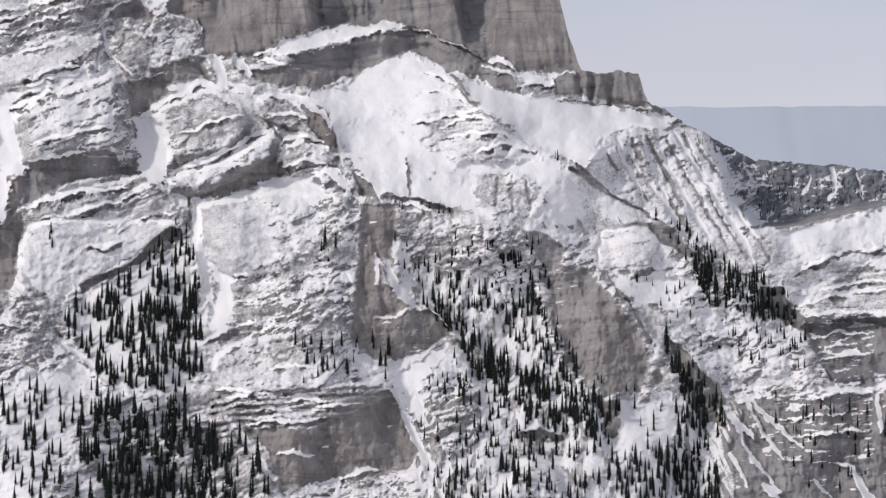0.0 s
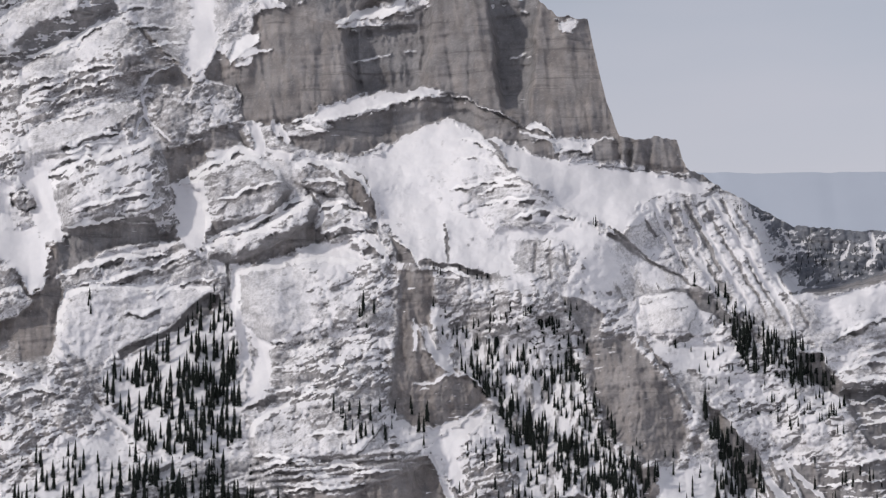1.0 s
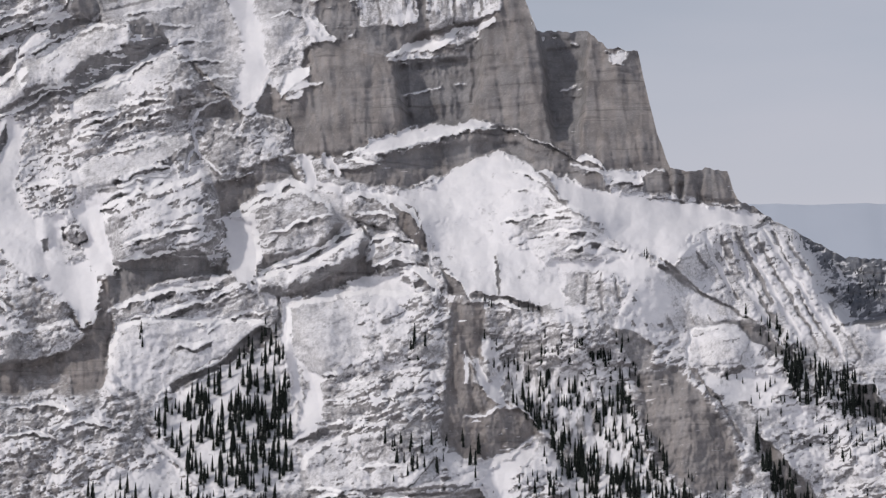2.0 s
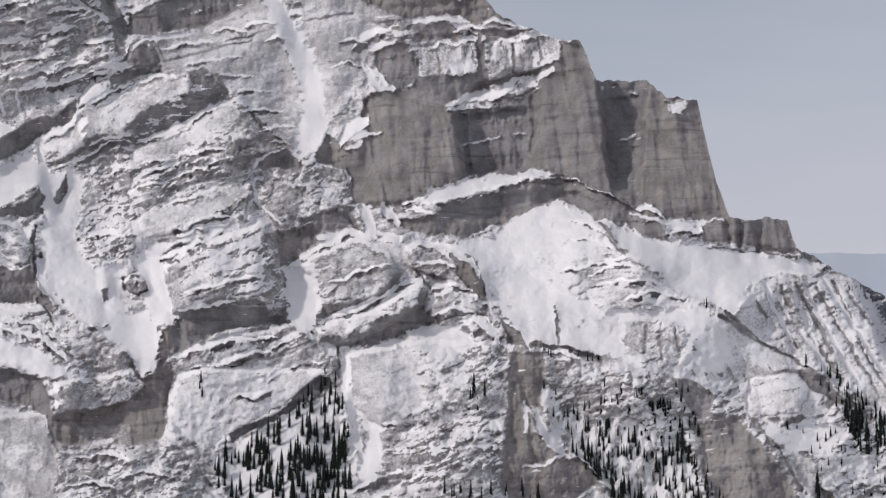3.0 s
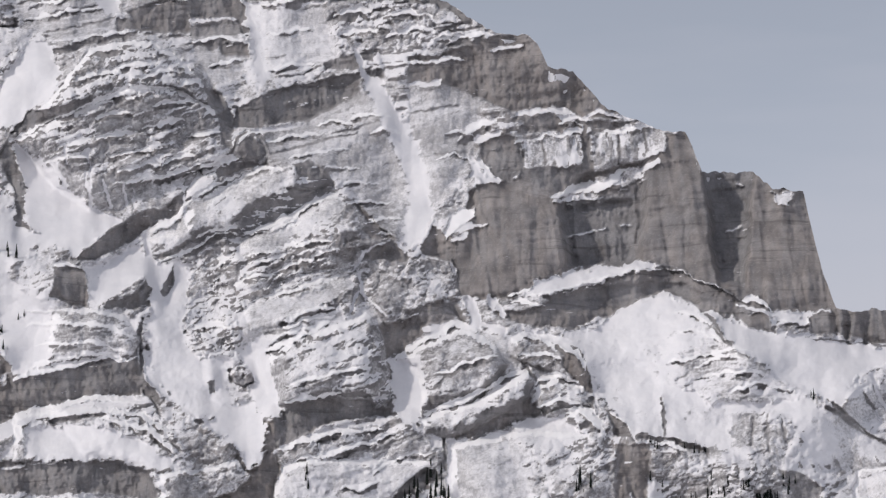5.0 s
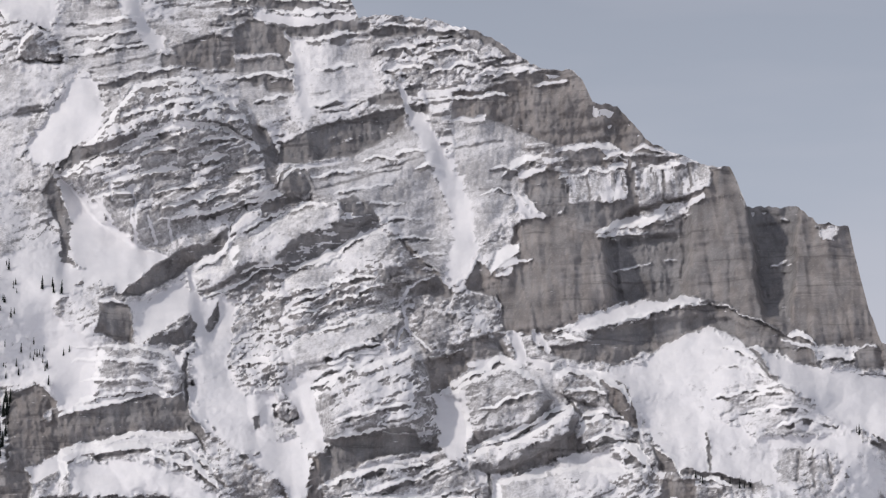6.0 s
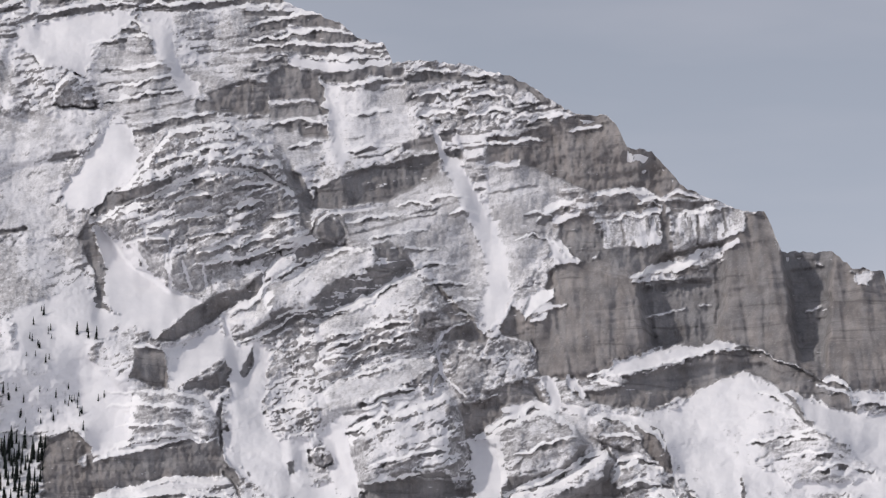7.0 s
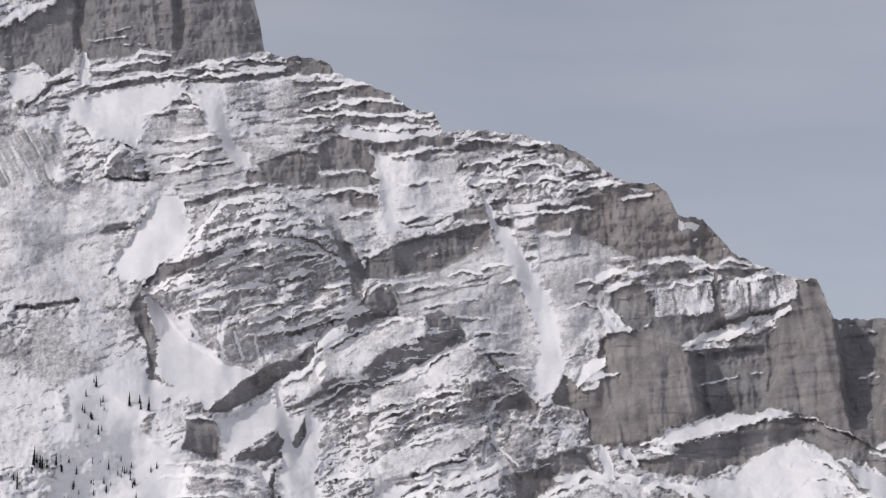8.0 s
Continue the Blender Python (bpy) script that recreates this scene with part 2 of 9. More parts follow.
GROUND = {
    "dip": broken(19, [(34, 105, 0.65), (17, 50, 0.7), (9, 24, 0.22)], 100),
    "steep": broken(29, [(32, 90, 0.65), (16, 40, 0.7), (9, 20, 0.22)], 140),
    "flat": broken(4, [(26, 110, 0.5), (13, 58, 0.8), (7, 30, 0.3)], 200),
    "mottle": broken(14, [(34, 46, 0.5), (18, 25, 0.75), (9, 13, 0.5)], 300),
}
PATTERNS = {k: v[0] for k, v in GROUND.items()}
BULGES = {k: v[1] for k, v in GROUND.items()}
PATTERNS["streak"] = evened(fbm((E + 0.48 * H) / 11, (H - 0.3 * E) / 75, 3, 400, 0.5))
PATTERNS["upright"] = evened(fbm(E / 9, H / 34, 4, 500, 0.6))
BULGES["streak"], BULGES["upright"] = BULGES["mottle"] * 0.2, BULGES["mottle"] * 0.3
MOTTLE = evened(fbm(E / 24, H / 17, 5, 300, 0.75))
FINE = {
    "dip": beds(17, 4.0, 36, 120),
    "steep": beds(27, 4.0, 34, 160),
    "flat": beds(4, 3.8, 40, 220),
    "mottle": evened(fbm((E + 0.2 * H) / 13, (H - 0.2 * E) / 6, 3, 320, 0.6)),
    "streak": evened(fbm((E + 0.48 * H) / 5, (H - 0.3 * E) / 40, 3, 420, 0.5)),
    "upright": evened(fbm(E / 5, H / 20, 3, 520, 0.6)),
}
bulge = BULGES["dip"].copy()                       # metres that the blocks stand out
fine = FINE["dip"].copy()                          # thin beds between the large ones
level = np.full(E.shape, 0.22)                     # share of bare rock
pattern = PATTERNS["dip"].copy()
brown = 0.12 + 0.15 * fbm(E / 120, H / 90, 3, 600)
forced = np.zeros(E.shape)                         # cliffs and snow fields
lumpy = np.ones(E.shape)                           # knobs on the ground
dusty = np.ones(E.shape)                           # how much rock shows through the drift
nicks = np.full(E.shape, 0.02)                     # share of snow that lies on a cliff
veil = np.zeros(E.shape)                           # evenly dusted slabs
clean = np.zeros(E.shape)                          # smooth drifted snow
wooded = np.zeros(E.shape)                         # free of frost
fresh = np.zeros(E.shape)                          # highlight white painted on the edges of beds
overhang = np.zeros(E.shape)                       # metres that the edges of beds stand out
shift = np.zeros(E.shape)                          # metres that a part stands back
whose = np.zeros(E.shape, int)                     # 0: open slope, else the number of the thing
THINGS = [None]


def zone(kind, share, points, tone=None, soft=16.0, thin=1.0):
    d, cs = outline(points, soft)
    m = smooth(-soft, soft, d)
    pattern[:, cs] += (PATTERNS[kind][:, cs] - pattern[:, cs]) * m
    fine[:, cs] += (FINE[kind][:, cs] - fine[:, cs]) * m
    bulge[:, cs] += (BULGES[kind][:, cs] - bulge[:, cs]) * m
    level[:, cs] += (0.8 * share - level[:, cs]) * m
    dusty[:, cs] += (thin - dusty[:, cs]) * m
    lumpy[:, cs] += ((0.2 if kind in ("streak", "upright") else 1.0) - lumpy[:, cs]) * m
    if tone is not None:
        brown[:, cs] += (tone + 0.12 * MOTTLE[:, cs] - brown[:, cs]) * m


def worn(points, keep):
    """Broken slabs, where cliffs, drifts and ledges fade into the ground round them."""
    d, cs = outline(points)
    forced[:, cs] *= 1 - (1 - keep) * smooth(-5, 5, d)


def slab(kind, points, dust_on=1.15, share=0.05, tone=0.08, keep=0.1, soft=8.0):
    """A smooth tilted slab under an even dusting of snow."""
    worn(points, keep)
    zone(kind, share, points, tone, soft, dust_on)
    d, cs = outline(points, soft)
    m = smooth(-soft, soft, d)
    veil[:, cs] = np.maximum(veil[:, cs], m)
    lumpy[:, cs] *= 1 - 0.65 * m


def notch(points, back, soft=3.0):
    """A part of a wall that stands back by so many metres."""
    d, cs = outline(points)
    shift[:, cs] += back * smooth(-soft, soft, d)


def bush(points, amount):
    """Ground under scrub and wood, which holds no frost."""
    d, cs = outline(points)
    wooded[:, cs] = np.maximum(wooded[:, cs], amount * smooth(-8, 8, d))


def block(points, out, share, tone=None, label="bedded grey limestone block with snow on its back"):
    """A rounded block of bedded rock: snow on its back, ledges down its front, undercut at its foot."""
    d, cs = outline(points)
    m = smooth(-3, 5, d)
    inner = d > 0
    h = np.where(inner, HW[:, cs], np.nan)
    has = inner.any(0)
    lo, hi = np.zeros(h.shape[1]), np.ones(h.shape[1])
    lo[has], hi[has] = np.nanmin(h[:, has], 0), np.nanmax(h[:, has], 0)
    v = np.clip((HW[:, cs] - lo) / np.maximum(hi - lo, 8), 0, 1)        # 0 at the foot, 1 at the back
    front = 1 - smooth(0.45, 0.95, v)
    lv = 0.8 * share * (0.2 + 1.0 * front)
    level[:, cs] += (lv - level[:, cs]) * m
    foot_line = m * smooth(7.0, 3.5, (HW[:, cs] - lo)) * has
    level[:, cs] += (1.1 - level[:, cs]) * foot_line * 0.85
    shift[:, cs] -= out * np.sqrt(np.clip(d / 40, 0, 1)) * smooth(-1, 2, d)
    own("rock_block", label, "rock", d, cs)
    if tone is not None:
        brown[:, cs] += (tone - brown[:, cs]) * m


def shelves(points, dip, gap, thin, share, bare=-1.0, seed=0):
    """Thin broken snow lines (or, with bare 1, dark risers) along the bedding, gap apart."""
    d, cs = outline(points)
    e, h = E[:, cs], H[:, cs]
    c, s = math.cos(radians(dip)), math.sin(radians(dip))
    a, b = e * c + h * s, h * c - e * s
    b = b / gap + 0.55 * fbm(a / 90, b / 60, 3, 900 + seed) + 0.12 * fbm(a / 14, b / 14, 2, 905 + seed)
    f = np.abs(b - np.floor(b) - 0.5) * gap
    gone = evened(lattice(a / 38 + 7.7 * np.floor(b), np.floor(b) * 3.7, 910 + seed) + 0.5 * lattice(a / 9, b * 2, 915 + seed))
    m = smooth(thin * 0.5 + 1.0, thin * 0.5 - 1.0, f) * smooth(share + 0.1, share - 0.1, gone) * smooth(0, 8, d)
    forced[:, cs] += (bare - forced[:, cs]) * m * 0.95
    if bare < 0:
        clean[:, cs] = np.maximum(clean[:, cs], 0.85 * m)


def own(name, label, category, d, cs):
    THINGS.append((name, label, category))
    w = whose[:, cs]
    w[d > 0] = len(THINGS) - 1


def piece(of, name, points, label=""):
    """A part of the newest thing of that name."""
    d, cs = outline(points)
    up = max(i for i, t in enumerate(THINGS) if t and t[0] == of)
    THINGS.append((name, label, "", up))
    w = whose[:, cs]
    w[(d > 0) & (w == up)] = len(THINGS) - 1


def cliff(points, name="", label="", tone=0.4, back=0.0, weight=1.0, category="cliff", soft=2.5, nick=0.03):
    d, cs = outline(points)
    m = smooth(-soft, soft, d) * weight
    forced[:, cs] += (1 - forced[:, cs]) * m
    brown[:, cs] += (tone + 0.2 * (MOTTLE[:, cs] - 0.5) + 0.4 * (PATTERNS["upright"][:, cs] - 0.5) - brown[:, cs]) * m
    nicks[:, cs] += (nick - nicks[:, cs]) * m
    shift[:, cs] += back * smooth(-3, 3, d)
    if name:
        own(name, label, category, d, cs)


def snow(points, name="", label="", back=0.0, weight=1.0, soft=4.0, pure=0.3):
    d, cs = outline(points)
    d = d + 4.0 * fbm(E[:, cs] / 15, H[:, cs] / 11, 3, 82) + 9.0 * (PATTERNS["mottle"][:, cs] - 0.5)
    m = smooth(-soft, soft, d) * weight
    forced[:, cs] += (-1 - forced[:, cs]) * m
    clean[:, cs] += (pure - clean[:, cs]) * m
    shift[:, cs] += back * smooth(-4, 4, d)
    if name:
        own(name, label, "snow field", d, cs)


def ledge(points, wide, bare=1.0, tone=None, taper=True):
    """A thin dark riser (bare 1) or a thin snowy shelf or gully (bare -1)."""
    d, along, cs = course(points, wide + 8)
    w = wide * (0.65 + 0.35 * np.sin(np.pi * np.clip(along, 0.02, 0.98)) if taper else 1.0)
    w = w * (1 + 0.35 * lattice(EW[:, cs] / 11, HW[:, cs] / 11, 77))
    m = smooth(1.8, -1.8, d - w / 2)
    forced[:, cs] += (bare - forced[:, cs]) * m
    if bare < 0:
        clean[:, cs] = np.maximum(clean[:, cs], 0.85 * m)
    if tone is not None:
        brown[:, cs] += (tone - brown[:, cs]) * m


def light(points, wide):
    ledge(points, 1.4 * wide + 0.6, -1.0)


def dark(points, wide, strong=1.0):
    ledge(points, wide, strong)


def spur(points, wide, out):
    """A rib that stands out by so many metres (minus: a gully)."""
    d, along, cs = course(points, wide)
    shift[:, cs] -= out * np.clip(1 - d / wide, 0, 1) * np.sin(np.pi * np.clip(along * 0.9 + 0.05, 0, 1)) ** 0.5


def lip(points, white, dark_, out=2.0):
    """The edge of a bed, drawn from left to right: a snowy back above it painted highlight-white, bare rock below for
    its shaded underside, standing out by so many metres.
    """
    p, cs = window(points, 40)
    e, h = EW[:, cs], HW[:, cs]
    h = h + 3.5 * lattice(e / 24, h / 30, 85) + 1.6 * lattice(e / 8, h / 12, 86)
    best, along, side = np.full(e.shape, 1e9), np.zeros(e.shape), np.zeros(e.shape)
    n = len(p) - 1
    for i in range(n):
        (ax, ay), (bx, by) = p[i], p[i + 1]
        dx, dy = bx - ax, by - ay
        k = np.clip(((e - ax) * dx + (h - ay) * dy) / (dx * dx + dy * dy + 1e-9), 0, 1)
        d = (e - ax - k * dx) ** 2 + (h - ay - k * dy) ** 2
        near = d < best
        along, side, best = np.where(near, (i + k) / n, along), np.where(near, dx * (h - ay) - dy * (e - ax), side), np.minimum(best, d)
    d = np.sqrt(best) * np.sign(side)
    size = np.sin(np.pi * np.clip(along, 0.0, 1.0)) ** 0.5 * (1 + 0.45 * lattice(e / 17, h / 10, 78) + 0.22 * lattice(e / 6, h / 5, 79))
    up = smooth(-1.0, 0.6, d) * smooth(1.6, -1.2, d - (1.3 * white + 1.0) * size)
    gone = smooth(-0.25, 0.35, lattice(e / 16, h / 16, 83) + 0.5 * lattice(e / 6, h / 6, 84))
    low = 0.85 * smooth(0.8, -0.8, d) * smooth(2.2, -1.6, -d - dark_ * size * (0.35 + 0.95 * gone)) * (0.35 + 0.65 * gone)
    forced[:, cs] += (-1 - forced[:, cs]) * up
    clean[:, cs] = np.maximum(clean[:, cs] * (1 - low), 0.9 * up)
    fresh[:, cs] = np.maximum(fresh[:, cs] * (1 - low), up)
    forced[:, cs] += (1 - forced[:, cs]) * low
    brown[:, cs] += (0.15 - brown[:, cs]) * low * 0.7
    overhang[:, cs] += out * size * np.exp(-np.clip(d, 0, None) / 16) * smooth(-1.5, 0.5, d) * smooth(60, 30, np.abs(d))


def ground(kind, share, points, tone=None, thin=1.0, soft=8.0, even=0.0, label=""):
    """Broken ground that replaces what lay there before."""
    d, cs = outline(points)
    keep = 1 - smooth(-0.7 * soft, 0.7 * soft, d)
    forced[:, cs] *= keep
    clean[:, cs] *= keep
    veil[:, cs] += (even - veil[:, cs]) * (1 - keep)
    zone(kind, share, points, tone, soft, thin)
    if label:
        own("rock_block", label, "rock", d, cs)


def body(points, out, white, dark_, kind, share, tone, thin, even, label):
    """A rounded body of rock that swells out by so many metres: a collar of snow painted highlight-white on its back
    and left side, bare rock for its shaded foot.
    """
    ground(kind, share, points, tone, thin, 5.0, even, label)
    d, cs = outline(points)
    e, h = EW[:, cs], HW[:, cs]
    flat = blur(blur(d, 3, 0), 3, 1)
    gh, ge = np.gradient(flat)
    facing = (-gh + 0.45 * ge) / np.maximum(np.hypot(gh, ge), 0.3)          # 1: the edge looks up, -1: down
    size = 1 + 0.45 * lattice(e / 12, h / 12, 88) + 0.35 * lattice(e / 5, h / 5, 89)
    up = smooth(0.05, 0.5, facing) * smooth(-1.0, 0.8, d) * smooth(1.6, -1.2, d - white * size)
    # shade along the foot is put in as bare rock
    low = 0.9 * smooth(-0.15, -0.55, facing) * smooth(-1.2, 0.8, d) * smooth(2.2, -1.6, d - dark_ * size * (0.7 + 0.3 * lattice(e / 20, h / 20, 90)))
    forced[:, cs] += (-1 - forced[:, cs]) * up
    clean[:, cs] = np.maximum(clean[:, cs] * (1 - low), 0.9 * up)
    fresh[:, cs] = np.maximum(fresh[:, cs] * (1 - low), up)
    forced[:, cs] += (1 - forced[:, cs]) * low
    whole = len(THINGS) - 1
    THINGS.append(("snow_cap", "collar of fresh white snow", "", whole))
    w = whose[:, cs]
    w[(up > 0.5) & (w == whole)] = len(THINGS) - 1
    if dark_:
        THINGS.append(("rock_foot", "bare sheltered grey rock", "", whole))
        w[(low > 0.45) & (w == whole)] = len(THINGS) - 1
    reach = max(0.7 * d.max(), 8.0)
    k = 1 - np.clip(d / reach, 0, 1)
    overhang[:, cs] += out * np.sqrt(np.clip(1 - k * k, 0, 1)) * (d > 0)


# ---- zones of ledges and drift, from the top down
zone("flat", 0.28, [(-1561, 1086), (-1160, 1043), (-952, 1048), (-829, 889), (-1005, 863), (-1233, 827), (-1390, 831), (-1560, 939)])
zone("flat", 0.22, [(-1381, 976), (-1223, 1014), (-973, 996), (-953, 892), (-1036, 863), (-1223, 858), (-1328, 933)])
zone("flat", 0.55, [(-968, 1053), (-880, 1041), (-767, 980), (-685, 942), (-680, 901), (-829, 889), (-953, 918)])
zone("flat", 0.24, [(-1233, 889), (-1036, 874), (-912, 819), (-829, 807), (-809, 724), (-871, 726), (-932, 809), (-1150, 804), (-1223, 827)])
zone("flat", 0.22, [(-798, 868), (-634, 884), (-645, 772), (-768, 713), (-820, 714)])
zone("mottle", 0.40, [(-675, 914), (-557, 907), (-461, 878), (-330, 807), (-462, 783), (-534, 754), (-594, 771), (-645, 762), (-655, 844)])
zone("flat", 0.60, [(-388, 695), (-282, 677), (-73, 642), (-64, 587), (-164, 569), (-294, 551), (-375, 548), (-404, 614)], 0.35)
zone("mottle", 0.08, thin=1.0, points=[(-789, 637), (-595, 699), (-564, 719), (-413, 705), (-374, 613), (-385, 543), (-446, 473), (-517, 424), (-587, 496), (-668, 558)])
zone("mottle", 0.10, thin=1.1, points=[(-1581, 945), (-1380, 940), (-1317, 829), (-1171, 831), (-1244, 734), (-1296, 663), (-1233, 631), (-1233, 549), (-1305, 499), (-1576, 391)])
zone("dip", 0.22, [(-1579, 659), (-1431, 594), (-1285, 550), (-1233, 508), (-1368, 459), (-1577, 432)])
zone("mottle", 0.12, thin=0.55, points=[(-1577, 463), (-1368, 469), (-1243, 498), (-1160, 425), (-1150, 343), (-1037, 281), (-1181, 212), (-1575, 217)])
zone("mottle", 0.50, [(-1178, 705), (-1106, 796), (-982, 815), (-900, 777), (-869, 726), (-1023, 721), (-1137, 682)], 0.3)
zone("dip", 0.72, [(-1224, 642), (-1126, 681), (-1023, 728), (-880, 736), (-839, 659), (-826, 598), (-900, 566), (-992, 547), (-1074, 499), (-1146, 540), (-1188, 607)], 0.2)
zone("upright", 0.45, [(-1084, 575), (-977, 563), (-987, 492), (-1059, 498)], 0.2)
zone("dip", 0.45, [(-998, 553), (-855, 582), (-764, 612), (-663, 570), (-622, 519), (-552, 438), (-633, 459), (-795, 450), (-906, 441), (-906, 502)])
zone("steep", 0.62, [(-815, 521), (-713, 581), (-647, 555), (-673, 535), (-795, 460), (-906, 451), (-886, 491)], 0.2)
zone("steep", 0.52, [(-810, 440), (-653, 529), (-532, 432), (-592, 408), (-613, 357), (-795, 359), (-825, 410)], 0.25)
zone("dip", 0.33, [(-957, 431), (-815, 440), (-613, 378), (-572, 307), (-553, 166), (-755, 147), (-795, 198), (-805, 289), (-957, 159)])
zone("mottle", 0.55, [(-602, 428), (-542, 437), (-441, 406), (-411, 336), (-371, 305), (-472, 286), (-552, 307), (-593, 347)], 0.35)
zone("dip", 0.20, [(-755, 198), (-552, 276), (-543, 156), (-734, 147)])
zone("mottle", 0.20, [(-977, 290), (-805, 289), (-795, 138), (-947, 119)])
zone("mottle", 0.45, [(-1181, 342), (-1008, 321), (-998, 240), (-1099, 241)], 0.2)
zone("mottle", 0.30, [(-1181, 171), (-967, 159), (-825, 77), (-795, 27), (-896, -33), (-967, -12), (-1099, 109)])
zone("mottle", 0.50, [(-957, -22), (-795, -73), (-675, -126), (-534, -244), (-1099, -342), (-1180, -141), (-947, -102)], 0.4)
zone("mottle", 0.42, thin=0.55, points=[(-864, -149), (-674, -159), (-584, -259), (-664, -319), (-864, -279)], tone=0.45)
zone("mottle", 0.22, thin=0.55, points=[(-864, -279), (-664, -319), (-624, -559), (-864, -559)])
zone("mottle", 0.24, thin=0.8, points=[(-364, 291), (-224, 271), (-194, 201), (-284, 201), (-344, 141), (-454, 131), (-344, 181)])
zone("mottle", 0.26, thin=0.8, points=[(-284, 211), (-184, 171), (-124, 101), (-184, 101), (-284, 131)])
zone("flat", 0.42, [(-384, -54), (-184, -29), (-172, -159), (-134, -239), (-184, -299), (-364, -299), (-384, -159), (-344, -139)], 0.25)
zone("mottle", 0.25, thin=0.55, points=[(-404, -169), (-264, -119), (-184, -149), (-144, -199), (-184, -239), (-384, -249)])
zone("flat", 0.65, [(-374, -264), (-144, -259), (-124, -319), (-304, -359)], 0.35)
zone("mottle", 0.52, [(-94, 76), (46, 56), (176, 31), (296, -39), (196, -69), (176, -99), (46, -159), (-44, -99), (-114, -9)], 0.3)
zone("upright", 0.34, thin=0.55, points=[(-104, 1), (176, -9), (216, -179), (306, -249), (306, -519), (-24, -519), (-84, -249), (46, -159), (-44, -99)], tone=0.25)
zone("mottle", 0.30, thin=0.55, points=[(-64, -199), (36, -179), (76, -319), (16, -359), (-54, -319)])
zone("mottle", 0.50, thin=0.55, points=[(-284, -419), (-84, -379), (-24, -519), (-304, -519)], tone=0.35)
zone("mottle", 0.10, thin=0.9, points=[(-24, 246), (86, 226), (166, 171), (46, 151), (-64, 191)])
zone("upright", 0.13, thin=0.6, points=[(56, 131), (206, 136), (276, 81), (226, 31), (56, 61)])
zone("streak", 0.24, thin=0.7, points=[(276, 186), (416, 211), (496, 141), (561, 36), (556, -79), (436, 1), (346, 71)])
zone("streak", 0.42, [(426, 226), (546, 161), (556, 41), (476, 111)], 0.15)
zone("mottle", 0.40, thin=0.55, points=[(366, 61), (546, 41), (616, -79), (636, -139), (466, -99), (396, -9)])
zone("mottle", 0.32, thin=0.55, points=[(396, -119), (646, -139), (666, -259), (506, -269)])
zone("flat", 0.38, [(596, 41), (916, 91), (916, -279), (656, -259), (626, -129)])
zone("streak", 0.66, [(406, -159), (526, -264), (916, -249), (966, -559), (476, -559), (446, -339)], 0.35)
zone("mottle", 0.14, thin=0.4, points=[(-674, -59), (-534, 1), (-434, 11), (-414, -249), (-584, -259), (-664, -159)])
zone("upright", 0.32, thin=0.55, points=[(296, -249), (446, -249), (476, -519), (276, -519)])

# ---- blocks: snowy back, dusted front, dark foot
block([(-546, 236), (-484, 259), (-409, 291), (-354, 266), (-332, 226), (-354, 183), (-394, 171), (-474, 151), (-488, 201)], 9, 0.42)
block([(-449, 129), (-374, 151), (-344, 185), (-284, 226), (-287, 169), (-354, 125), (-439, 101)], 7, 0.3)
block([(-364, 281), (-284, 273), (-224, 256), (-192, 196), (-236, 195), (-284, 213), (-332, 226)], 7, 0.38)
block([(-754, 226), (-674, 281), (-584, 313), (-562, 261), (-552, 186), (-644, 163), (-744, 141)], 10, 0.5)
block([(-844, 301), (-724, 361), (-604, 381), (-594, 331), (-664, 301), (-764, 261), (-844, 231)], 8, 0.45)
block([(-589, 381), (-554, 421), (-434, 411), (-434, 321), (-484, 301), (-569, 301)], 8, 0.5)
block([(-284, 201), (-194, 179), (-134, 106), (-184, 101), (-284, 129)], 6, 0.5)
block([(-314, 121), (-184, 96), (-156, 71), (-179, -29), (-384, -54), (-424, 21)], 12, 0.3)
block([(-384, -49), (-179, -34), (-172, -159), (-284, -129), (-364, -159)], 9, 0.6)
block([(-419, -184), (-264, -124), (-174, -149), (-134, -249), (-384, -264)], 9, 0.5)
block([(-69, -199), (16, -171), (66, -209), (86, -319), (-4, -389), (-54, -319)], 10, 0.5)
block([(286, 41), (366, 46), (406, 1), (396, -49), (306, -39)], 8, 0.4)
block([(101, -399), (166, -367), (216, -389), (226, -459), (96, -479)], 8, 0.4)
block([(-1160, 332), (-1059, 321), (-1008, 290), (-1000, 250), (-1079, 230), (-1160, 226)], 9, 0.6)
block([(-1160, 160), (-998, 167), (-917, 128), (-831, 78), (-805, 17), (-876, -28), (-967, -22), (-987, 38), (-1099, 69)], 12, 0.5)
block([(-1224, 642), (-1168, 710), (-1096, 796), (-982, 817), (-890, 772), (-833, 659), (-826, 598), (-900, 566), (-992, 547), (-1084, 499), (-1146, 540)], 16, 0.68, 0.2)
block([(-906, 504), (-794, 571), (-708, 601), (-647, 555), (-713, 500), (-805, 460), (-906, 449)], 9, 0.75)
block([(-805, 448), (-653, 531), (-532, 432), (-592, 406), (-693, 386), (-795, 359)], 9, 0.72)
block([(-815, 289), (-694, 333), (-603, 362), (-562, 287), (-548, 166), (-755, 152)], 10, 0.25)
block([(-1391, 862), (-1380, 924), (-1317, 931), (-1254, 902), (-1221, 839), (-1286, 837)], 8, 0.5)
block([(-1559, 835), (-1496, 927), (-1391, 940), (-1328, 840), (-1181, 836), (-1233, 755), (-1390, 727), (-1558, 720)], 10, 0.35)

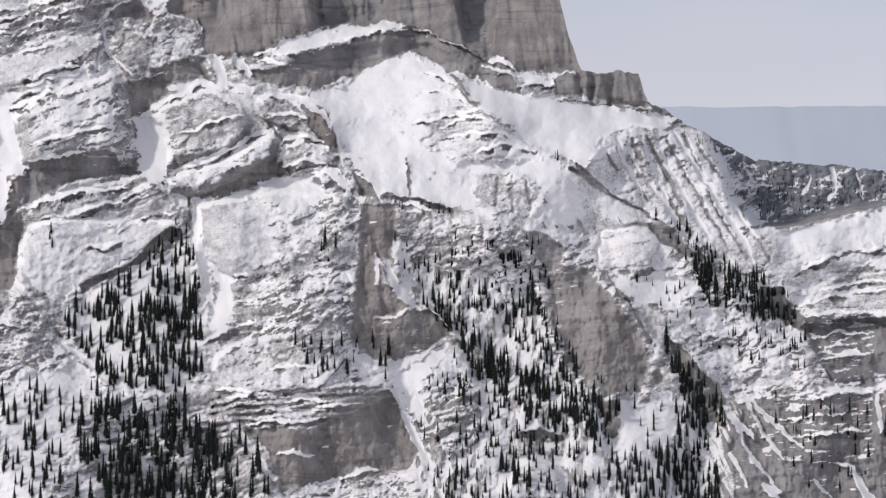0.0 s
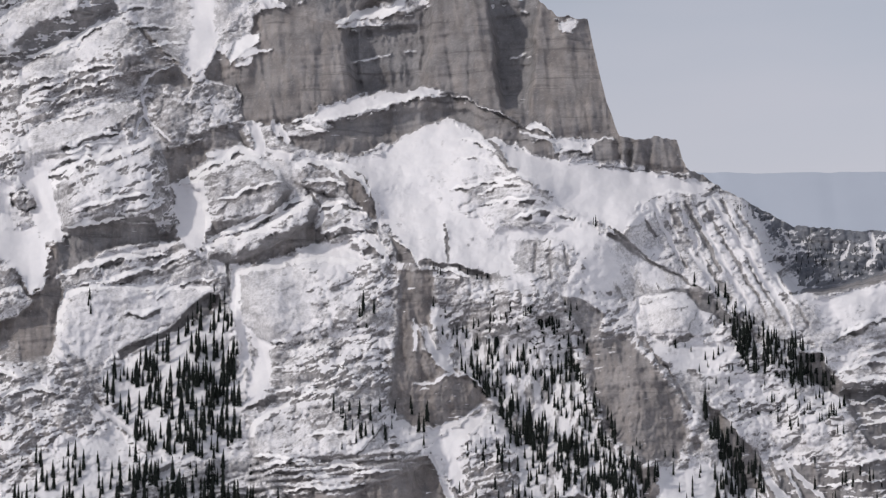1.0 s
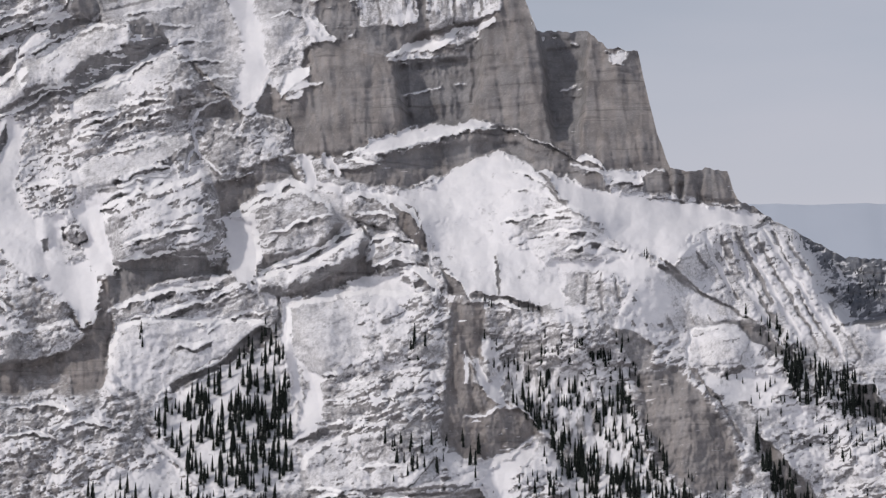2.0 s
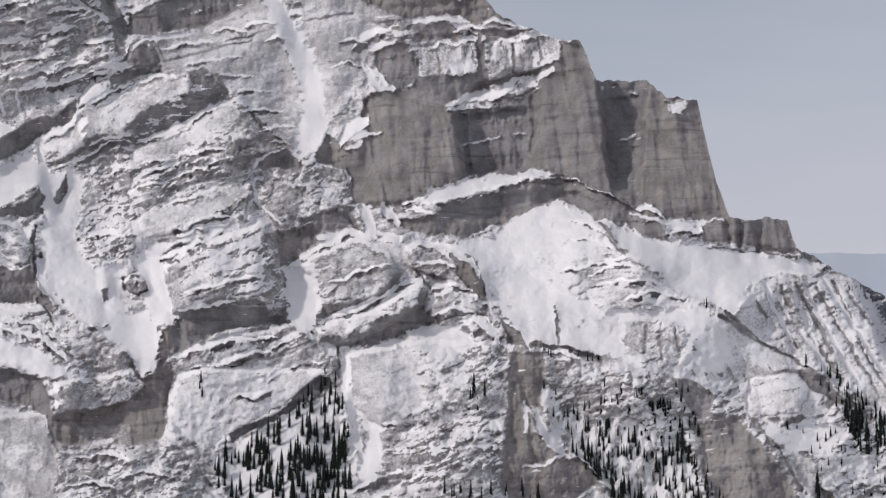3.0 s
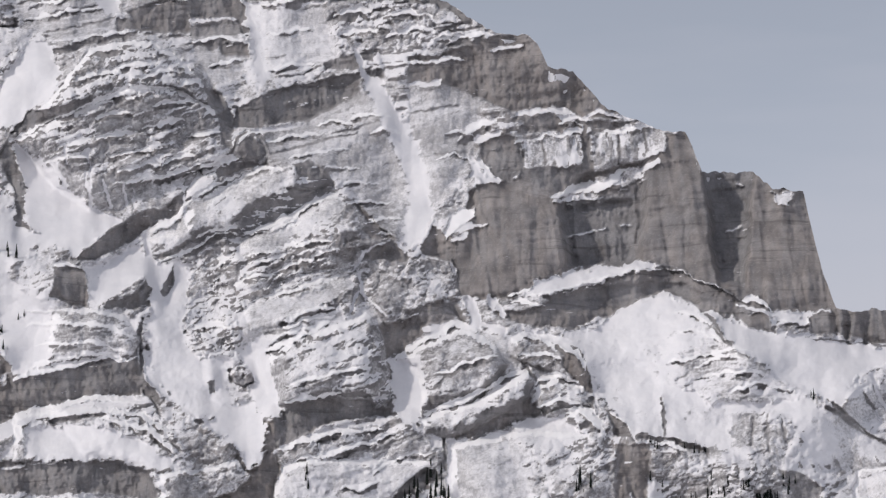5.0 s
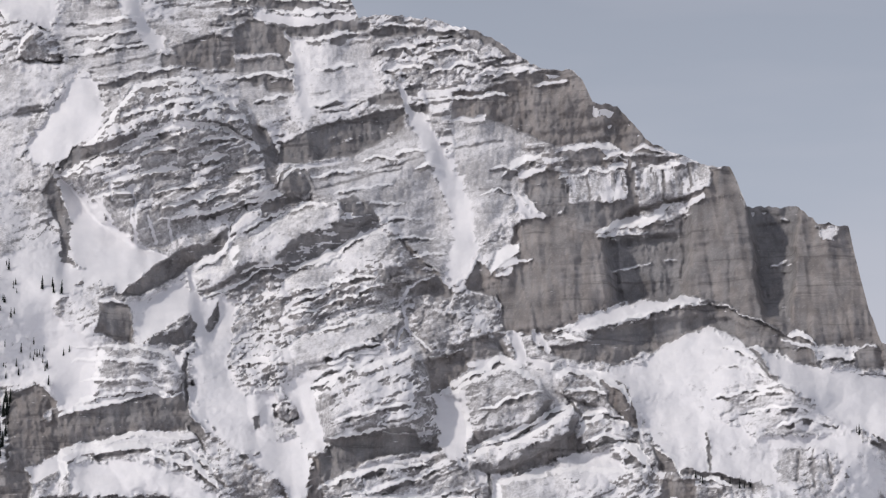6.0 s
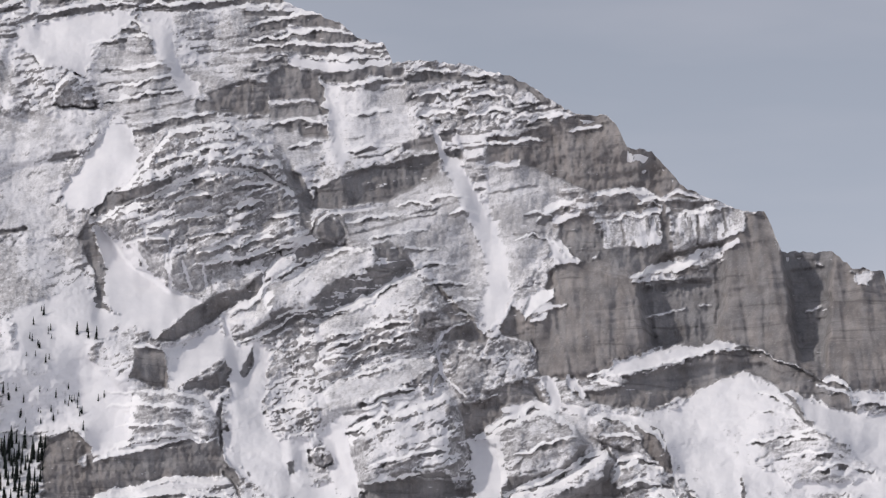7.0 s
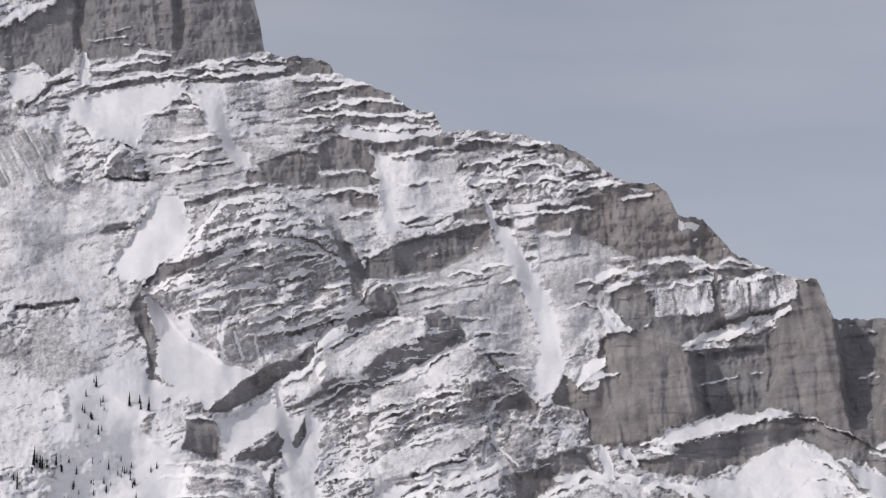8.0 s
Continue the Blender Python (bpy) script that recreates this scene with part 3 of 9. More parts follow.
# ---- bare cliffs
cliff([(-1932, 1621), (-1045, 1587), (-1004, 1164), (-1002, 1070), (-1077, 1059), (-1150, 1051), (-1181, 1054), (-1255, 1069), (-1339, 1061), (-1350, 1096), (-1360, 1059), (-1397, 1029), (-1434, 1061), (-1476, 1047), (-1508, 1062), (-1710, 1059)], "summit_tower",
      "grey-brown limestone summit tower with vertical clefts", 0.0)
snow([(-1605, 1288), (-1371, 1281), (-1392, 1165), (-1455, 1141), (-1498, 1126), (-1604, 1119)], weight=0.55)
piece("summit_tower", "pillar", [(-1146, 1612), (-950, 1604), (-952, 1027), (-1146, 1043)])
piece("summit_tower", "pillar", [(-1337, 1619), (-1176, 1613), (-1175, 1049), (-1335, 1057)])
piece("summit_tower", "pillar", [(-1954, 1643), (-1362, 1620), (-1360, 1007), (-1945, 1023)])
cliff([(-423, 344), (-427, 426), (-400, 532), (-350, 557), (-299, 551), (-259, 566), (-199, 560), (-128, 574), (-58, 594), (-53, 629), (-16, 635), (8, 561), (102, 562), (138, 533), (193, 527), (213, 430), (246, 314), (199, 310), (70, 326), (30, 357), (-30, 390), (-90, 401), (-190, 392), (-270, 372), (-331, 337)],
      "main_cliff", "tall grey-brown limestone cliff wall above a snow slope", 0.5, nick=0.012)
piece("main_cliff", "pillar", [(-451, 326), (-435, 557), (-239, 575), (-224, 454), (-218, 384), (-331, 315)], "pale brown rock pillar")
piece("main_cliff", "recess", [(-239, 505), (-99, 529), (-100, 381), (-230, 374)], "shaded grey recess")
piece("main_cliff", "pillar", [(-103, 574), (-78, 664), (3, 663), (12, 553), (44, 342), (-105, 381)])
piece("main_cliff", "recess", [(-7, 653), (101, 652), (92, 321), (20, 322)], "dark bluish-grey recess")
piece("main_cliff", "pillar", [(63, 663), (312, 660), (308, 249), (9, 252)])
cliff([(-369, 317), (-311, 315), (-228, 344), (-190, 364), (-90, 389), (-30, 380), (30, 352), (70, 326), (77, 289), (20, 302), (-20, 337), (-55, 352), (-130, 318), (-145, 301), (-175, 307), (-191, 295), (-221, 284), (-311, 292)], "rock_band",
      "curved grey rock band below the cliff wall", 0.3)
piece("rock_band", "rock_face", [(-391, 355), (-218, 374), (-219, 254), (-391, 255)])
piece("rock_band", "rock_face", [(-49, 413), (110, 371), (109, 251), (-51, 252)])
cliff([(-528, 771), (-462, 773), (-401, 792), (-361, 810), (-298, 813), (-270, 778), (-261, 753), (-216, 747), (-162, 684), (-117, 656), (-202, 660), (-262, 677), (-312, 668), (-403, 705), (-463, 729), (-524, 724)], "shoulder_cliff",
      "grey-brown cliff on the skyline shoulder", 0.5)
piece("shoulder_cliff", "pillar", [(-564, 801), (-419, 807), (-421, 695), (-565, 699)])
piece("shoulder_cliff", "pillar", [(-274, 804), (-60, 799), (-63, 627), (-277, 632)])
cliff([(-779, 647), (-830, 651), (-820, 682), (-769, 707), (-676, 732), (-597, 745), (-599, 699), (-667, 672)], "rock_band", "grey rock band above a snowy face", 0.1)
cliff([(-1010, 866), (-953, 882), (-909, 879), (-901, 824), (-994, 825)], "rock_step", "small grey limestone step in layered snow", 0.25)
cliff([(-905, 881), (-849, 902), (-813, 894), (-804, 847), (-901, 848)], "rock_step", "blocky grey limestone step in layered snow", 0.25)
cliff([(-896, 796), (-814, 807), (-803, 778), (-860, 785)], tone=0.2)
cliff([(-666, 767), (-602, 779), (-603, 752), (-661, 752)], tone=0.2)
cliff([(-378, 626), (-313, 632), (-302, 570), (-364, 561), (-384, 583)], tone=0.35)
cliff([(-297, 662), (-227, 661), (-238, 633), (-313, 642)], tone=0.3)
cliff([(-217, 653), (-102, 650), (-173, 629), (-223, 630)], tone=0.3)
cliff([(-205, 625), (-188, 625), (-189, 569), (-206, 560)], tone=0.2)
cliff([(-1291, 893), (-1260, 905), (-1233, 874), (-1221, 842), (-1286, 841)], "boulder", "dark rounded rock outcrop on a snow slope", 0.3, category="rock")
cliff([(-1252, 606), (-1228, 636), (-1212, 589), (-1193, 536), (-1196, 475), (-1220, 487), (-1216, 528), (-1238, 569)], "rock_rib", "narrow dark rock rib beside a snow gully", 0.25, category="rock")
cliff([(-1152, 372), (-1111, 402), (-1091, 375), (-1096, 337), (-1134, 351)], "rock_block", "brown-grey rock block at the foot of a gully", 0.6, category="rock")
cliff([(-1221, 646), (-1221, 674), (-1150, 701), (-1088, 705), (-1098, 679), (-1181, 650)], tone=0.2)
cliff([(-1115, 417), (-1047, 456), (-1006, 483), (-918, 531), (-916, 494), (-1000, 453), (-1073, 415)], "rock_band", "slanting dark rock band over a snow chute", 0.35)
cliff([(-913, 535), (-831, 582), (-820, 622), (-779, 634), (-763, 611), (-769, 586), (-851, 557), (-913, 514)], "rock_band", "slanting brown rock band with a rounded nose", 0.4)
cliff([(-1080, 336), (-1006, 351), (-975, 386), (-972, 341)], tone=0.25)
cliff([(-794, 653), (-789, 673), (-693, 722), (-606, 736), (-601, 711), (-652, 676), (-693, 661)], tone=0.12)
cliff([(-870, 755), (-835, 673), (-845, 613), (-947, 583), (-967, 675), (-1038, 696), (-937, 725)], tone=0.2, weight=0.5)
cliff([(-906, 451), (-845, 471), (-754, 510), (-652, 555), (-653, 538), (-744, 475), (-815, 460)], tone=0.15, weight=0.6)
cliff([(-612, 499), (-577, 488), (-532, 427), (-547, 412), (-592, 428)], "rock_block", "dark brown rock at a gully mouth", 0.45, category="rock")
cliff([(-587, 468), (-532, 422), (-572, 407), (-612, 413), (-643, 449)], tone=0.4, weight=0.7)
cliff([(-491, 427), (-466, 457), (-426, 446), (-426, 406), (-481, 412)], tone=0.5)
cliff([(-567, 295), (-502, 311), (-482, 291), (-487, 278), (-542, 241), (-558, 256)], "rock_block", "square brown-grey rock block below a snow gully", 0.5, category="rock")
cliff([(-750, 145), (-674, 165), (-543, 161), (-528, 134), (-613, 128), (-694, 117), (-750, 85), (-760, 117)], "rock_band", "shaded grey rock band under a snowy ledge", 0.25)
cliff([(-777, 117), (-750, 132), (-745, -3), (-765, -23), (-785, -73), (-846, -93), (-947, -104), (-972, -32), (-866, -28), (-805, 12)], "rock_wall", "brown rock wall in a gully under snow", 0.65)
piece("rock_wall", "rock_face", [(-998, 58), (-803, 57), (-804, -143), (-998, -142)])
cliff([(-1160, 216), (-1099, 230), (-1038, 232), (-1000, 255), (-993, 174), (-1099, 170), (-1160, 160)], "rock_band", "grey rock band under a domed snowy knoll", 0.35)
cliff([(-1330, 232), (-1237, 261), (-1217, 195), (-1175, 175), (-1124, 215), (-1022, 229), (-1004, 244), (-996, 174), (-1083, 154), (-1206, 135), (-1267, 100), (-1287, -27), (-1390, -26), (-1392, 197)], "rock_wall", "vertical brown-grey rock wall under a snow ledge", 0.5)
piece("rock_wall", "rock_face", [(-1413, 288), (-1215, 287), (-1213, -47), (-1410, -46)])
cliff([(-1160, 60), (-1018, 57), (-979, 33), (-965, -2), (-967, -27), (-993, -17), (-1038, 6), (-1160, 1)], "overhang", "dark arched rock overhang with snow above", 0.2)
cliff([(-472, 165), (-452, 185), (-372, 195), (-331, 224), (-352, 179), (-432, 153)], tone=0.25, weight=0.8)
cliff([(-444, 106), (-354, 123), (-284, 156), (-279, 129), (-344, 106), (-404, 84), (-439, 89)], "rock_band", "brown-grey rock band between snowy blocks", 0.45)
cliff([(-239, 196), (-224, 231), (-206, 246), (-186, 186), (-214, 189)], "rock_block", "reddish brown rock edge of a snowy block", 0.85, category="rock")
cliff([(-164, 141), (-119, 111), (-112, 91), (-144, 91)], tone=0.4)
cliff([(-864, 81), (-784, 91), (-744, 91), (-742, 11), (-769, -29), (-864, -39)], tone=0.55)
cliff([(-154, 81), (-84, 76), (-92, 11), (-116, -11), (-104, -59), (-44, -99), (16, -151), (-64, -181), (-120, -199), (-159, -159), (-184, -119), (-172, -9)], "rock_outcrop", "steep reddish brown rock face among conifers", 0.8, nick=0.014)
piece("rock_outcrop", "rock_face", [(-204, 101), (-24, 101), (-24, -11), (-204, -11)])
piece("rock_outcrop", "rock_face", [(-120, -11), (56, -11), (56, -219), (-120, -219)])
cliff([(191, -79), (216, -39), (286, -47), (326, -99), (366, -159), (384, -229), (336, -249), (276, -229), (246, -179), (201, -139)], "rock_outcrop", "smooth reddish brown rock dome among conifers", 0.8, nick=0.014)
piece("rock_outcrop", "rock_face", [(156, -9), (416, -9), (416, -119), (156, -119)])
cliff([(276, -239), (311, -249), (311, -329), (296, -339)], tone=0.6)
cliff([(-864, -49), (-724, -94), (-672, -157), (-724, -169), (-864, -159)], "rock_outcrop", "brown rock face above the forest", 0.65, nick=0.014)
piece("rock_outcrop", "rock_face", [(-780, -40), (-640, -60), (-640, -180), (-760, -180)], "brown rock face")
cliff([(-334, -324), (-264, -304), (-144, -259), (-94, -249), (-39, -359), (-144, -389), (-224, -409), (-284, -439), (-304, -359)], "rock_outcrop", "layered grey-brown cliff above the valley forest", 0.55, weight=0.95, nick=0.03)
piece("rock_outcrop", "rock_bed", [(-354, -219), (-4, -219), (-4, -294), (-354, -329)])
piece("rock_outcrop", "rock_bed", [(-354, -394), (-4, -359), (-4, -479), (-354, -479)])
cliff([(201, 303), (216, 317), (251, 319), (258, 273), (216, 277), (201, 283)], "rock_block", "rounded grey rock block on the ridge", 0.3, category="rock")
cliff([(263, 313), (288, 319), (293, 265), (263, 271)], "rock_block", "narrow brown-grey rock block on the ridge", 0.45, category="rock")
cliff([(297, 315), (344, 315), (366, 251), (297, 255)], "rock_block", "square brown-grey rock block on the ridge", 0.5, category="rock")
spur([(295, 321), (295, 286), (295, 251)], 7, -7)
spur([(260, 323), (260, 291), (260, 266)], 6, -6)
cliff([(86, 299), (116, 301), (131, 276), (101, 281)], tone=0.3)
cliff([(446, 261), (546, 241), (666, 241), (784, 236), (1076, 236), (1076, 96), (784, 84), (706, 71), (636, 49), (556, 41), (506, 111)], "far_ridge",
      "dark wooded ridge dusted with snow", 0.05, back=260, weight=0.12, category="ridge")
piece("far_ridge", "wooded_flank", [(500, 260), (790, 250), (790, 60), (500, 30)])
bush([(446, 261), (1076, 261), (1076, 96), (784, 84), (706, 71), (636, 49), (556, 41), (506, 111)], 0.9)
zone("streak", 1.15, thin=0.6, tone=0.4, points=[(506, -279), (776, -259), (966, -559), (546, -559)])
bush([(616, -99), (916, -99), (916, -239), (616, -239)], 0.8)
bush([(406, -159), (526, -264), (916, -249), (966, -559), (476, -559), (446, -339)], 0.7)
zone("mottle", 1.05, [(446, 261), (1076, 261), (1076, 96), (784, 84), (706, 71), (636, 49), (556, 41), (506, 111)], 0.0, 6)
cliff([(636, -137), (716, -121), (916, -131), (916, -214), (696, -216), (656, -181)], "rock_band", "dark shaded rock band on a snowy spur", 0.0, back=14)
cliff([(551, -69), (606, -79), (636, -139), (586, -119)], tone=0.3)
cliff([(516, -274), (636, -267), (776, -259), (791, -339), (696, -359), (616, -359)], "rock_outcrop", "dark brown rock face with snow streaks", 0.4, weight=0.9, nick=0.06)
piece("rock_outcrop", "rock_face", [(650, -240), (800, -240), (800, -370), (660, -370)], "dark rock face")
cliff([(416, -179), (486, -264), (506, -319), (456, -299)], tone=0.5, weight=0.8)
cliff([(131, -339), (201, -329), (216, -359), (156, -359), (121, -379)], tone=0.35)

# ---- the slabs of the left buttress
zone("mottle", 0.80, [(-693, 459), (-612, 494), (-547, 427), (-592, 408), (-623, 368), (-693, 409)], 0.2, 8)

# ---- bedding lines
shelves([(-1224, 642), (-1168, 710), (-1096, 796), (-982, 817), (-890, 772), (-833, 659), (-826, 598), (-900, 566), (-992, 547), (-1084, 499), (-1146, 540)], 17, 19, 4, 0.25, seed=1)
shelves([(-1339, 1132), (-1171, 1117), (-1150, 1051), (-1339, 1061)], 5, 15, 3, 0.22, -0.5, seed=19)
shelves([(-239, 565), (-68, 589), (-58, 553), (-229, 515)], 3, 16, 4, 0.35, seed=20)
shelves([(-1339, 1074), (-1160, 1043), (-880, 1046), (-767, 982), (-683, 942), (-665, 900), (-808, 887), (-953, 892), (-1233, 827), (-1338, 933)], 4, 15, 4.5, 0.22, 0.8, seed=5)
shelves([(-1233, 889), (-1036, 874), (-912, 819), (-829, 807), (-644, 874), (-666, 742), (-809, 724), (-912, 747), (-932, 809), (-1150, 804)], 5, 20, 4.5, 0.35, 0.7, seed=6)
shelves([(-644, 905), (-461, 878), (-310, 805), (-462, 783), (-594, 769)], 4, 17, 5, 0.3, 0.8, seed=7)
shelves([(-769, 637), (-595, 689), (-413, 695), (-404, 574), (-587, 496), (-688, 579)], 12, 21, 3.5, 0.35, 0.5, seed=9)
shelves([(-754, 226), (-674, 281), (-584, 313), (-562, 261), (-552, 186), (-644, 163), (-744, 141)], 19, 15, 4, 0.5, 1.0, seed=10)
shelves([(-844, 441), (-594, 441), (-594, 331), (-684, 291), (-844, 231)], 22, 17, 5, 0.6, 1.0, seed=11)
shelves([(-534, 271), (-409, 291), (-354, 266), (-332, 226), (-394, 171), (-474, 156)], 16, 17, 4, 0.45, 1.0, seed=12)
shelves([(-384, -49), (-174, -29), (-144, -249), (-304, -359), (-364, -279)], 5, 18, 5, 0.6, 1.0, seed=13)
shelves([(-374, -264), (-144, -259), (-124, -319), (-304, -359)], 6, 14, 5, 0.6, seed=14)
shelves([(606, 21), (916, 81), (916, -119), (636, -129)], 10, 20, 5, 0.5, 1.0, seed=15)
shelves([(-44, 271), (86, 226), (176, 166), (46, 151), (-44, 171)], 8, 15, 4, 0.55, 0.45, seed=16)
shelves([(-744, 71), (-524, 111), (-454, 51), (-554, 1), (-724, 21)], 14, 18, 4, 0.4, 1.0, seed=17)
shelves([(-1160, 332), (-1008, 290), (-1000, 240), (-1160, 226)], 8, 14, 4, 0.55, seed=18)

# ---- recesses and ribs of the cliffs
# low tone greys both recesses: part of their shade is painted
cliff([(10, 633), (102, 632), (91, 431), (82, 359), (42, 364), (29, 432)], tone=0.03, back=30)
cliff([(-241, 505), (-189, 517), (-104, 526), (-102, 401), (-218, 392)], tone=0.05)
notch([(-243, 499), (-209, 555), (-138, 579), (-88, 584), (-98, 401), (-218, 390)], 15, 3)
notch([(-209, 515), (-129, 554), (-88, 554), (-98, 401), (-200, 390)], 4, 14)
cliff([(-390, 525), (-355, 531), (-243, 519), (-224, 389), (-331, 345), (-401, 340)], tone=0.55, back=-5)
cliff([(-1173, 1592), (-1150, 1591), (-1152, 1074), (-1173, 1073)], tone=0.15, back=9)
cliff([(-1360, 1599), (-1339, 1598), (-1339, 1080), (-1352, 1080)], tone=0.15, back=8)
for joint in ([(-227, 550), (-222, 454), (-218, 392)], [(-103, 564), (-101, 453), (-105, 403)], [(78, 557), (89, 451), (78, 361)], [(126, 526), (119, 451), (120, 331)],
              [(-345, 541), (-352, 436), (-361, 340)], [(-289, 516), (-284, 435), (-290, 365)], [(-390, 517), (-386, 426), (-401, 346)], [(-149, 509), (-154, 454), (-152, 398)],
              [(-38, 573), (-21, 473), (-15, 382)], [(166, 511), (172, 420), (189, 320)], [(-63, 553), (-57, 453), (-50, 398)]):
    spur(joint, 5, -3.5)
for seam in ([(-400, 486), (-320, 516), (-239, 517)], [(-221, 493), (-159, 504), (-104, 508)], [(-222, 454), (-159, 462), (-104, 457)], [(-99, 488), (-39, 495), (19, 484)],
             [(-94, 423), (-39, 418), (25, 392)], [(96, 461), (151, 466), (205, 450)], [(95, 391), (160, 389), (222, 378)], [(-524, 747), (-402, 764), (-271, 758)],
             [(-463, 732), (-362, 730), (-221, 721)], [(-1329, 1121), (-1244, 1129), (-1171, 1115)], [(-1145, 1126), (-1077, 1133), (-1020, 1123)], [(-144, 346), (-24, 353), (36, 331)]):
    spur(seam, 4, -2.2)
spur([(-28, 629), (-4, 503), (22, 367)], 60, 12)
spur([(-370, 526), (-350, 426), (-371, 335)], 90, 10)
spur([(151, 526), (172, 420), (199, 310)], 70, 10)
spur([(-62, 349), (16, 291), (96, 221), (201, 156), (276, 101)], 260, 45)
spur([(-544, 291), (-454, 251), (-344, 216), (-224, 251)], 120, 16)
spur([(-744, 61), (-604, 101), (-454, 81)], 130, 14)
spur([(-404, 81), (-264, 131), (-164, 71), (-174, -59), (-184, -259)], 150, 18)
spur([(-94, 41), (46, 41), (176, -9), (296, -79), (366, -199)], 170, 25)
spur([(616, 11), (716, 51), (916, 81)], 120, 30)
spur([(-1181, 671), (-1036, 730), (-912, 727), (-830, 643)], 110, 16)
spur([(-975, 503), (-769, 601), (-668, 538)], 90, 12)
spur([(-1493, 410), (-1285, 447), (-1150, 384), (-1078, 292)], 150, 25)

# ---- snow fields, chutes and shelves
snow([(-172, 291), (-144, 316), (-62, 351), (-19, 323), (-14, 241), (-54, 191), (46, 141), (66, 61), (-4, 76), (-69, 91), (-112, 99), (-162, 149), (-192, 219), (-224, 273)], "snow_slope",
     "smooth white snow slope fanning from a peak", pure=0.65)
piece("snow_slope", "snow_face", [(-240, 360), (-66, 360), (-50, 180), (-90, 60), (-240, 80)])
snow([(16, 311), (76, 289), (216, 266), (356, 246), (421, 213), (336, 206), (276, 191), (246, 141), (176, 179), (96, 229)], "snow_slope", "open white snow slope under the cliff foot", pure=1.0)
piece("snow_slope", "snow_face", [(220, 300), (440, 260), (440, 120), (220, 120)])
snow([(-24, 151), (201, 156), (226, 136), (116, 131), (56, 111), (-24, 121)], weight=0.9)
snow([(-304, 291), (-224, 279), (-184, 291), (-194, 241), (-224, 266)])
snow([(-439, 79), (-354, 101), (-314, 121), (-244, 136), (-194, 96), (-156, 76), (-184, 31), (-239, -24), (-364, -47), (-386, -119), (-422, -169), (-406, -79), (-434, 11)], "snow_slope", "broad white snow cap on a rock buttress")
piece("snow_slope", "snow_tongue", [(-450, -20), (-340, -20), (-340, -180), (-450, -180)])
snow([(-739, 46), (-674, 69), (-534, 96), (-484, 66), (-544, 21), (-614, -47), (-692, -97), (-724, -69), (-759, -29)], "snow_slope", "white snow cap above dark conifers", weight=0.9)
piece("snow_slope", "snow_face", [(-640, 110), (-470, 110), (-470, -60), (-640, -60)])
snow([(-549, 229), (-484, 246), (-484, 161), (-514, 116), (-534, 151), (-546, 191)])
snow([(-494, 131), (-439, 121), (-449, 61), (-484, 91)])
snow([(-414, -199), (-344, -159), (-334, -249), (-374, -279), (-404, -249)], weight=0.8)
snow([(316, -264), (406, -264), (411, -349), (326, -359), (311, -319)], weight=0.8)
snow([(116, -379), (186, -371), (206, -429), (116, -519), (96, -439)], weight=0.8)
snow([(306, -39), (396, -29), (406, -119), (346, -119)], weight=0.7)
snow([(611, 21), (784, 76), (916, 91), (916, 11), (696, -29), (626, -79)], weight=0.8)
snow([(-290, 350), (-240, 378), (-90, 401), (-84, 392), (-210, 358), (-268, 344)], "snow_shelf", "narrow white snow shelf at the cliff foot")
snow([(-445, 457), (-390, 504), (-411, 466), (-378, 464), (-431, 448)])
snow([(133, 521), (166, 523), (166, 506), (136, 503)])
snow([(-1094, 402), (-998, 442), (-987, 391), (-1038, 346), (-1091, 329)], "snow_block", "white snow-covered boulder under a rock band")
snow([(-820, 304), (-764, 321), (-673, 353), (-694, 298), (-749, 258), (-739, 197), (-729, 157), (-765, 132), (-795, 168), (-807, 238)], pure=0.8)
snow([(-881, 118), (-805, 158), (-770, 132), (-763, 97), (-773, 45), (-810, 62)], pure=0.8)
snow([(-990, 305), (-896, 320), (-881, 289), (-906, 239), (-856, 198), (-825, 158), (-866, 123), (-937, 149), (-977, 219)], weight=0.85, pure=0.5)
snow([(-957, 330), (-896, 411), (-845, 420), (-876, 309), (-947, 290)], weight=0.7)
snow([(-1160, 120), (-1018, 109), (-947, 68), (-896, 18), (-957, -2), (-1038, 59), (-1160, 65)], weight=0.9)
# shaded and dusted snow, both put in as mottled rock
zone("mottle", 0.34, [(-1160, -11), (-1038, 3), (-967, -42), (-937, -143), (-1160, -222)], 0.0)
snow([(-1221, 631), (-1181, 558), (-1134, 521), (-1093, 500), (-1026, 489), (-1117, 418), (-1145, 440), (-1196, 492), (-1212, 559)], "snow_gully", "smooth white snow gully between dark ribs", pure=1.0)
snow([(-1296, 663), (-1244, 744), (-1192, 810), (-1150, 802), (-1171, 743), (-1221, 677), (-1228, 651)], "snow_slope", "smooth white drift on a ridge", pure=0.9)
snow([(-1090, 343), (-1086, 391), (-995, 440), (-975, 393), (-1016, 357)], "snow_block", "white snow-covered boulder under a slanting rock band")
snow([(-1368, 459), (-1243, 493), (-1140, 364), (-1181, 182), (-1243, 183), (-1305, 346)], weight=0.8)
snow([(-1474, 1042), (-1423, 1045), (-1412, 1003), (-1454, 973)], weight=1.0)
snow([(-803, 878), (-767, 857), (-768, 724), (-804, 724)], weight=0.8)
snow([(-559, 719), (-529, 713), (-480, 575), (-466, 494), (-507, 429), (-527, 445), (-506, 525), (-535, 627)], "snow_chute", "long straight avalanche chute of fresh snow", pure=1.0)

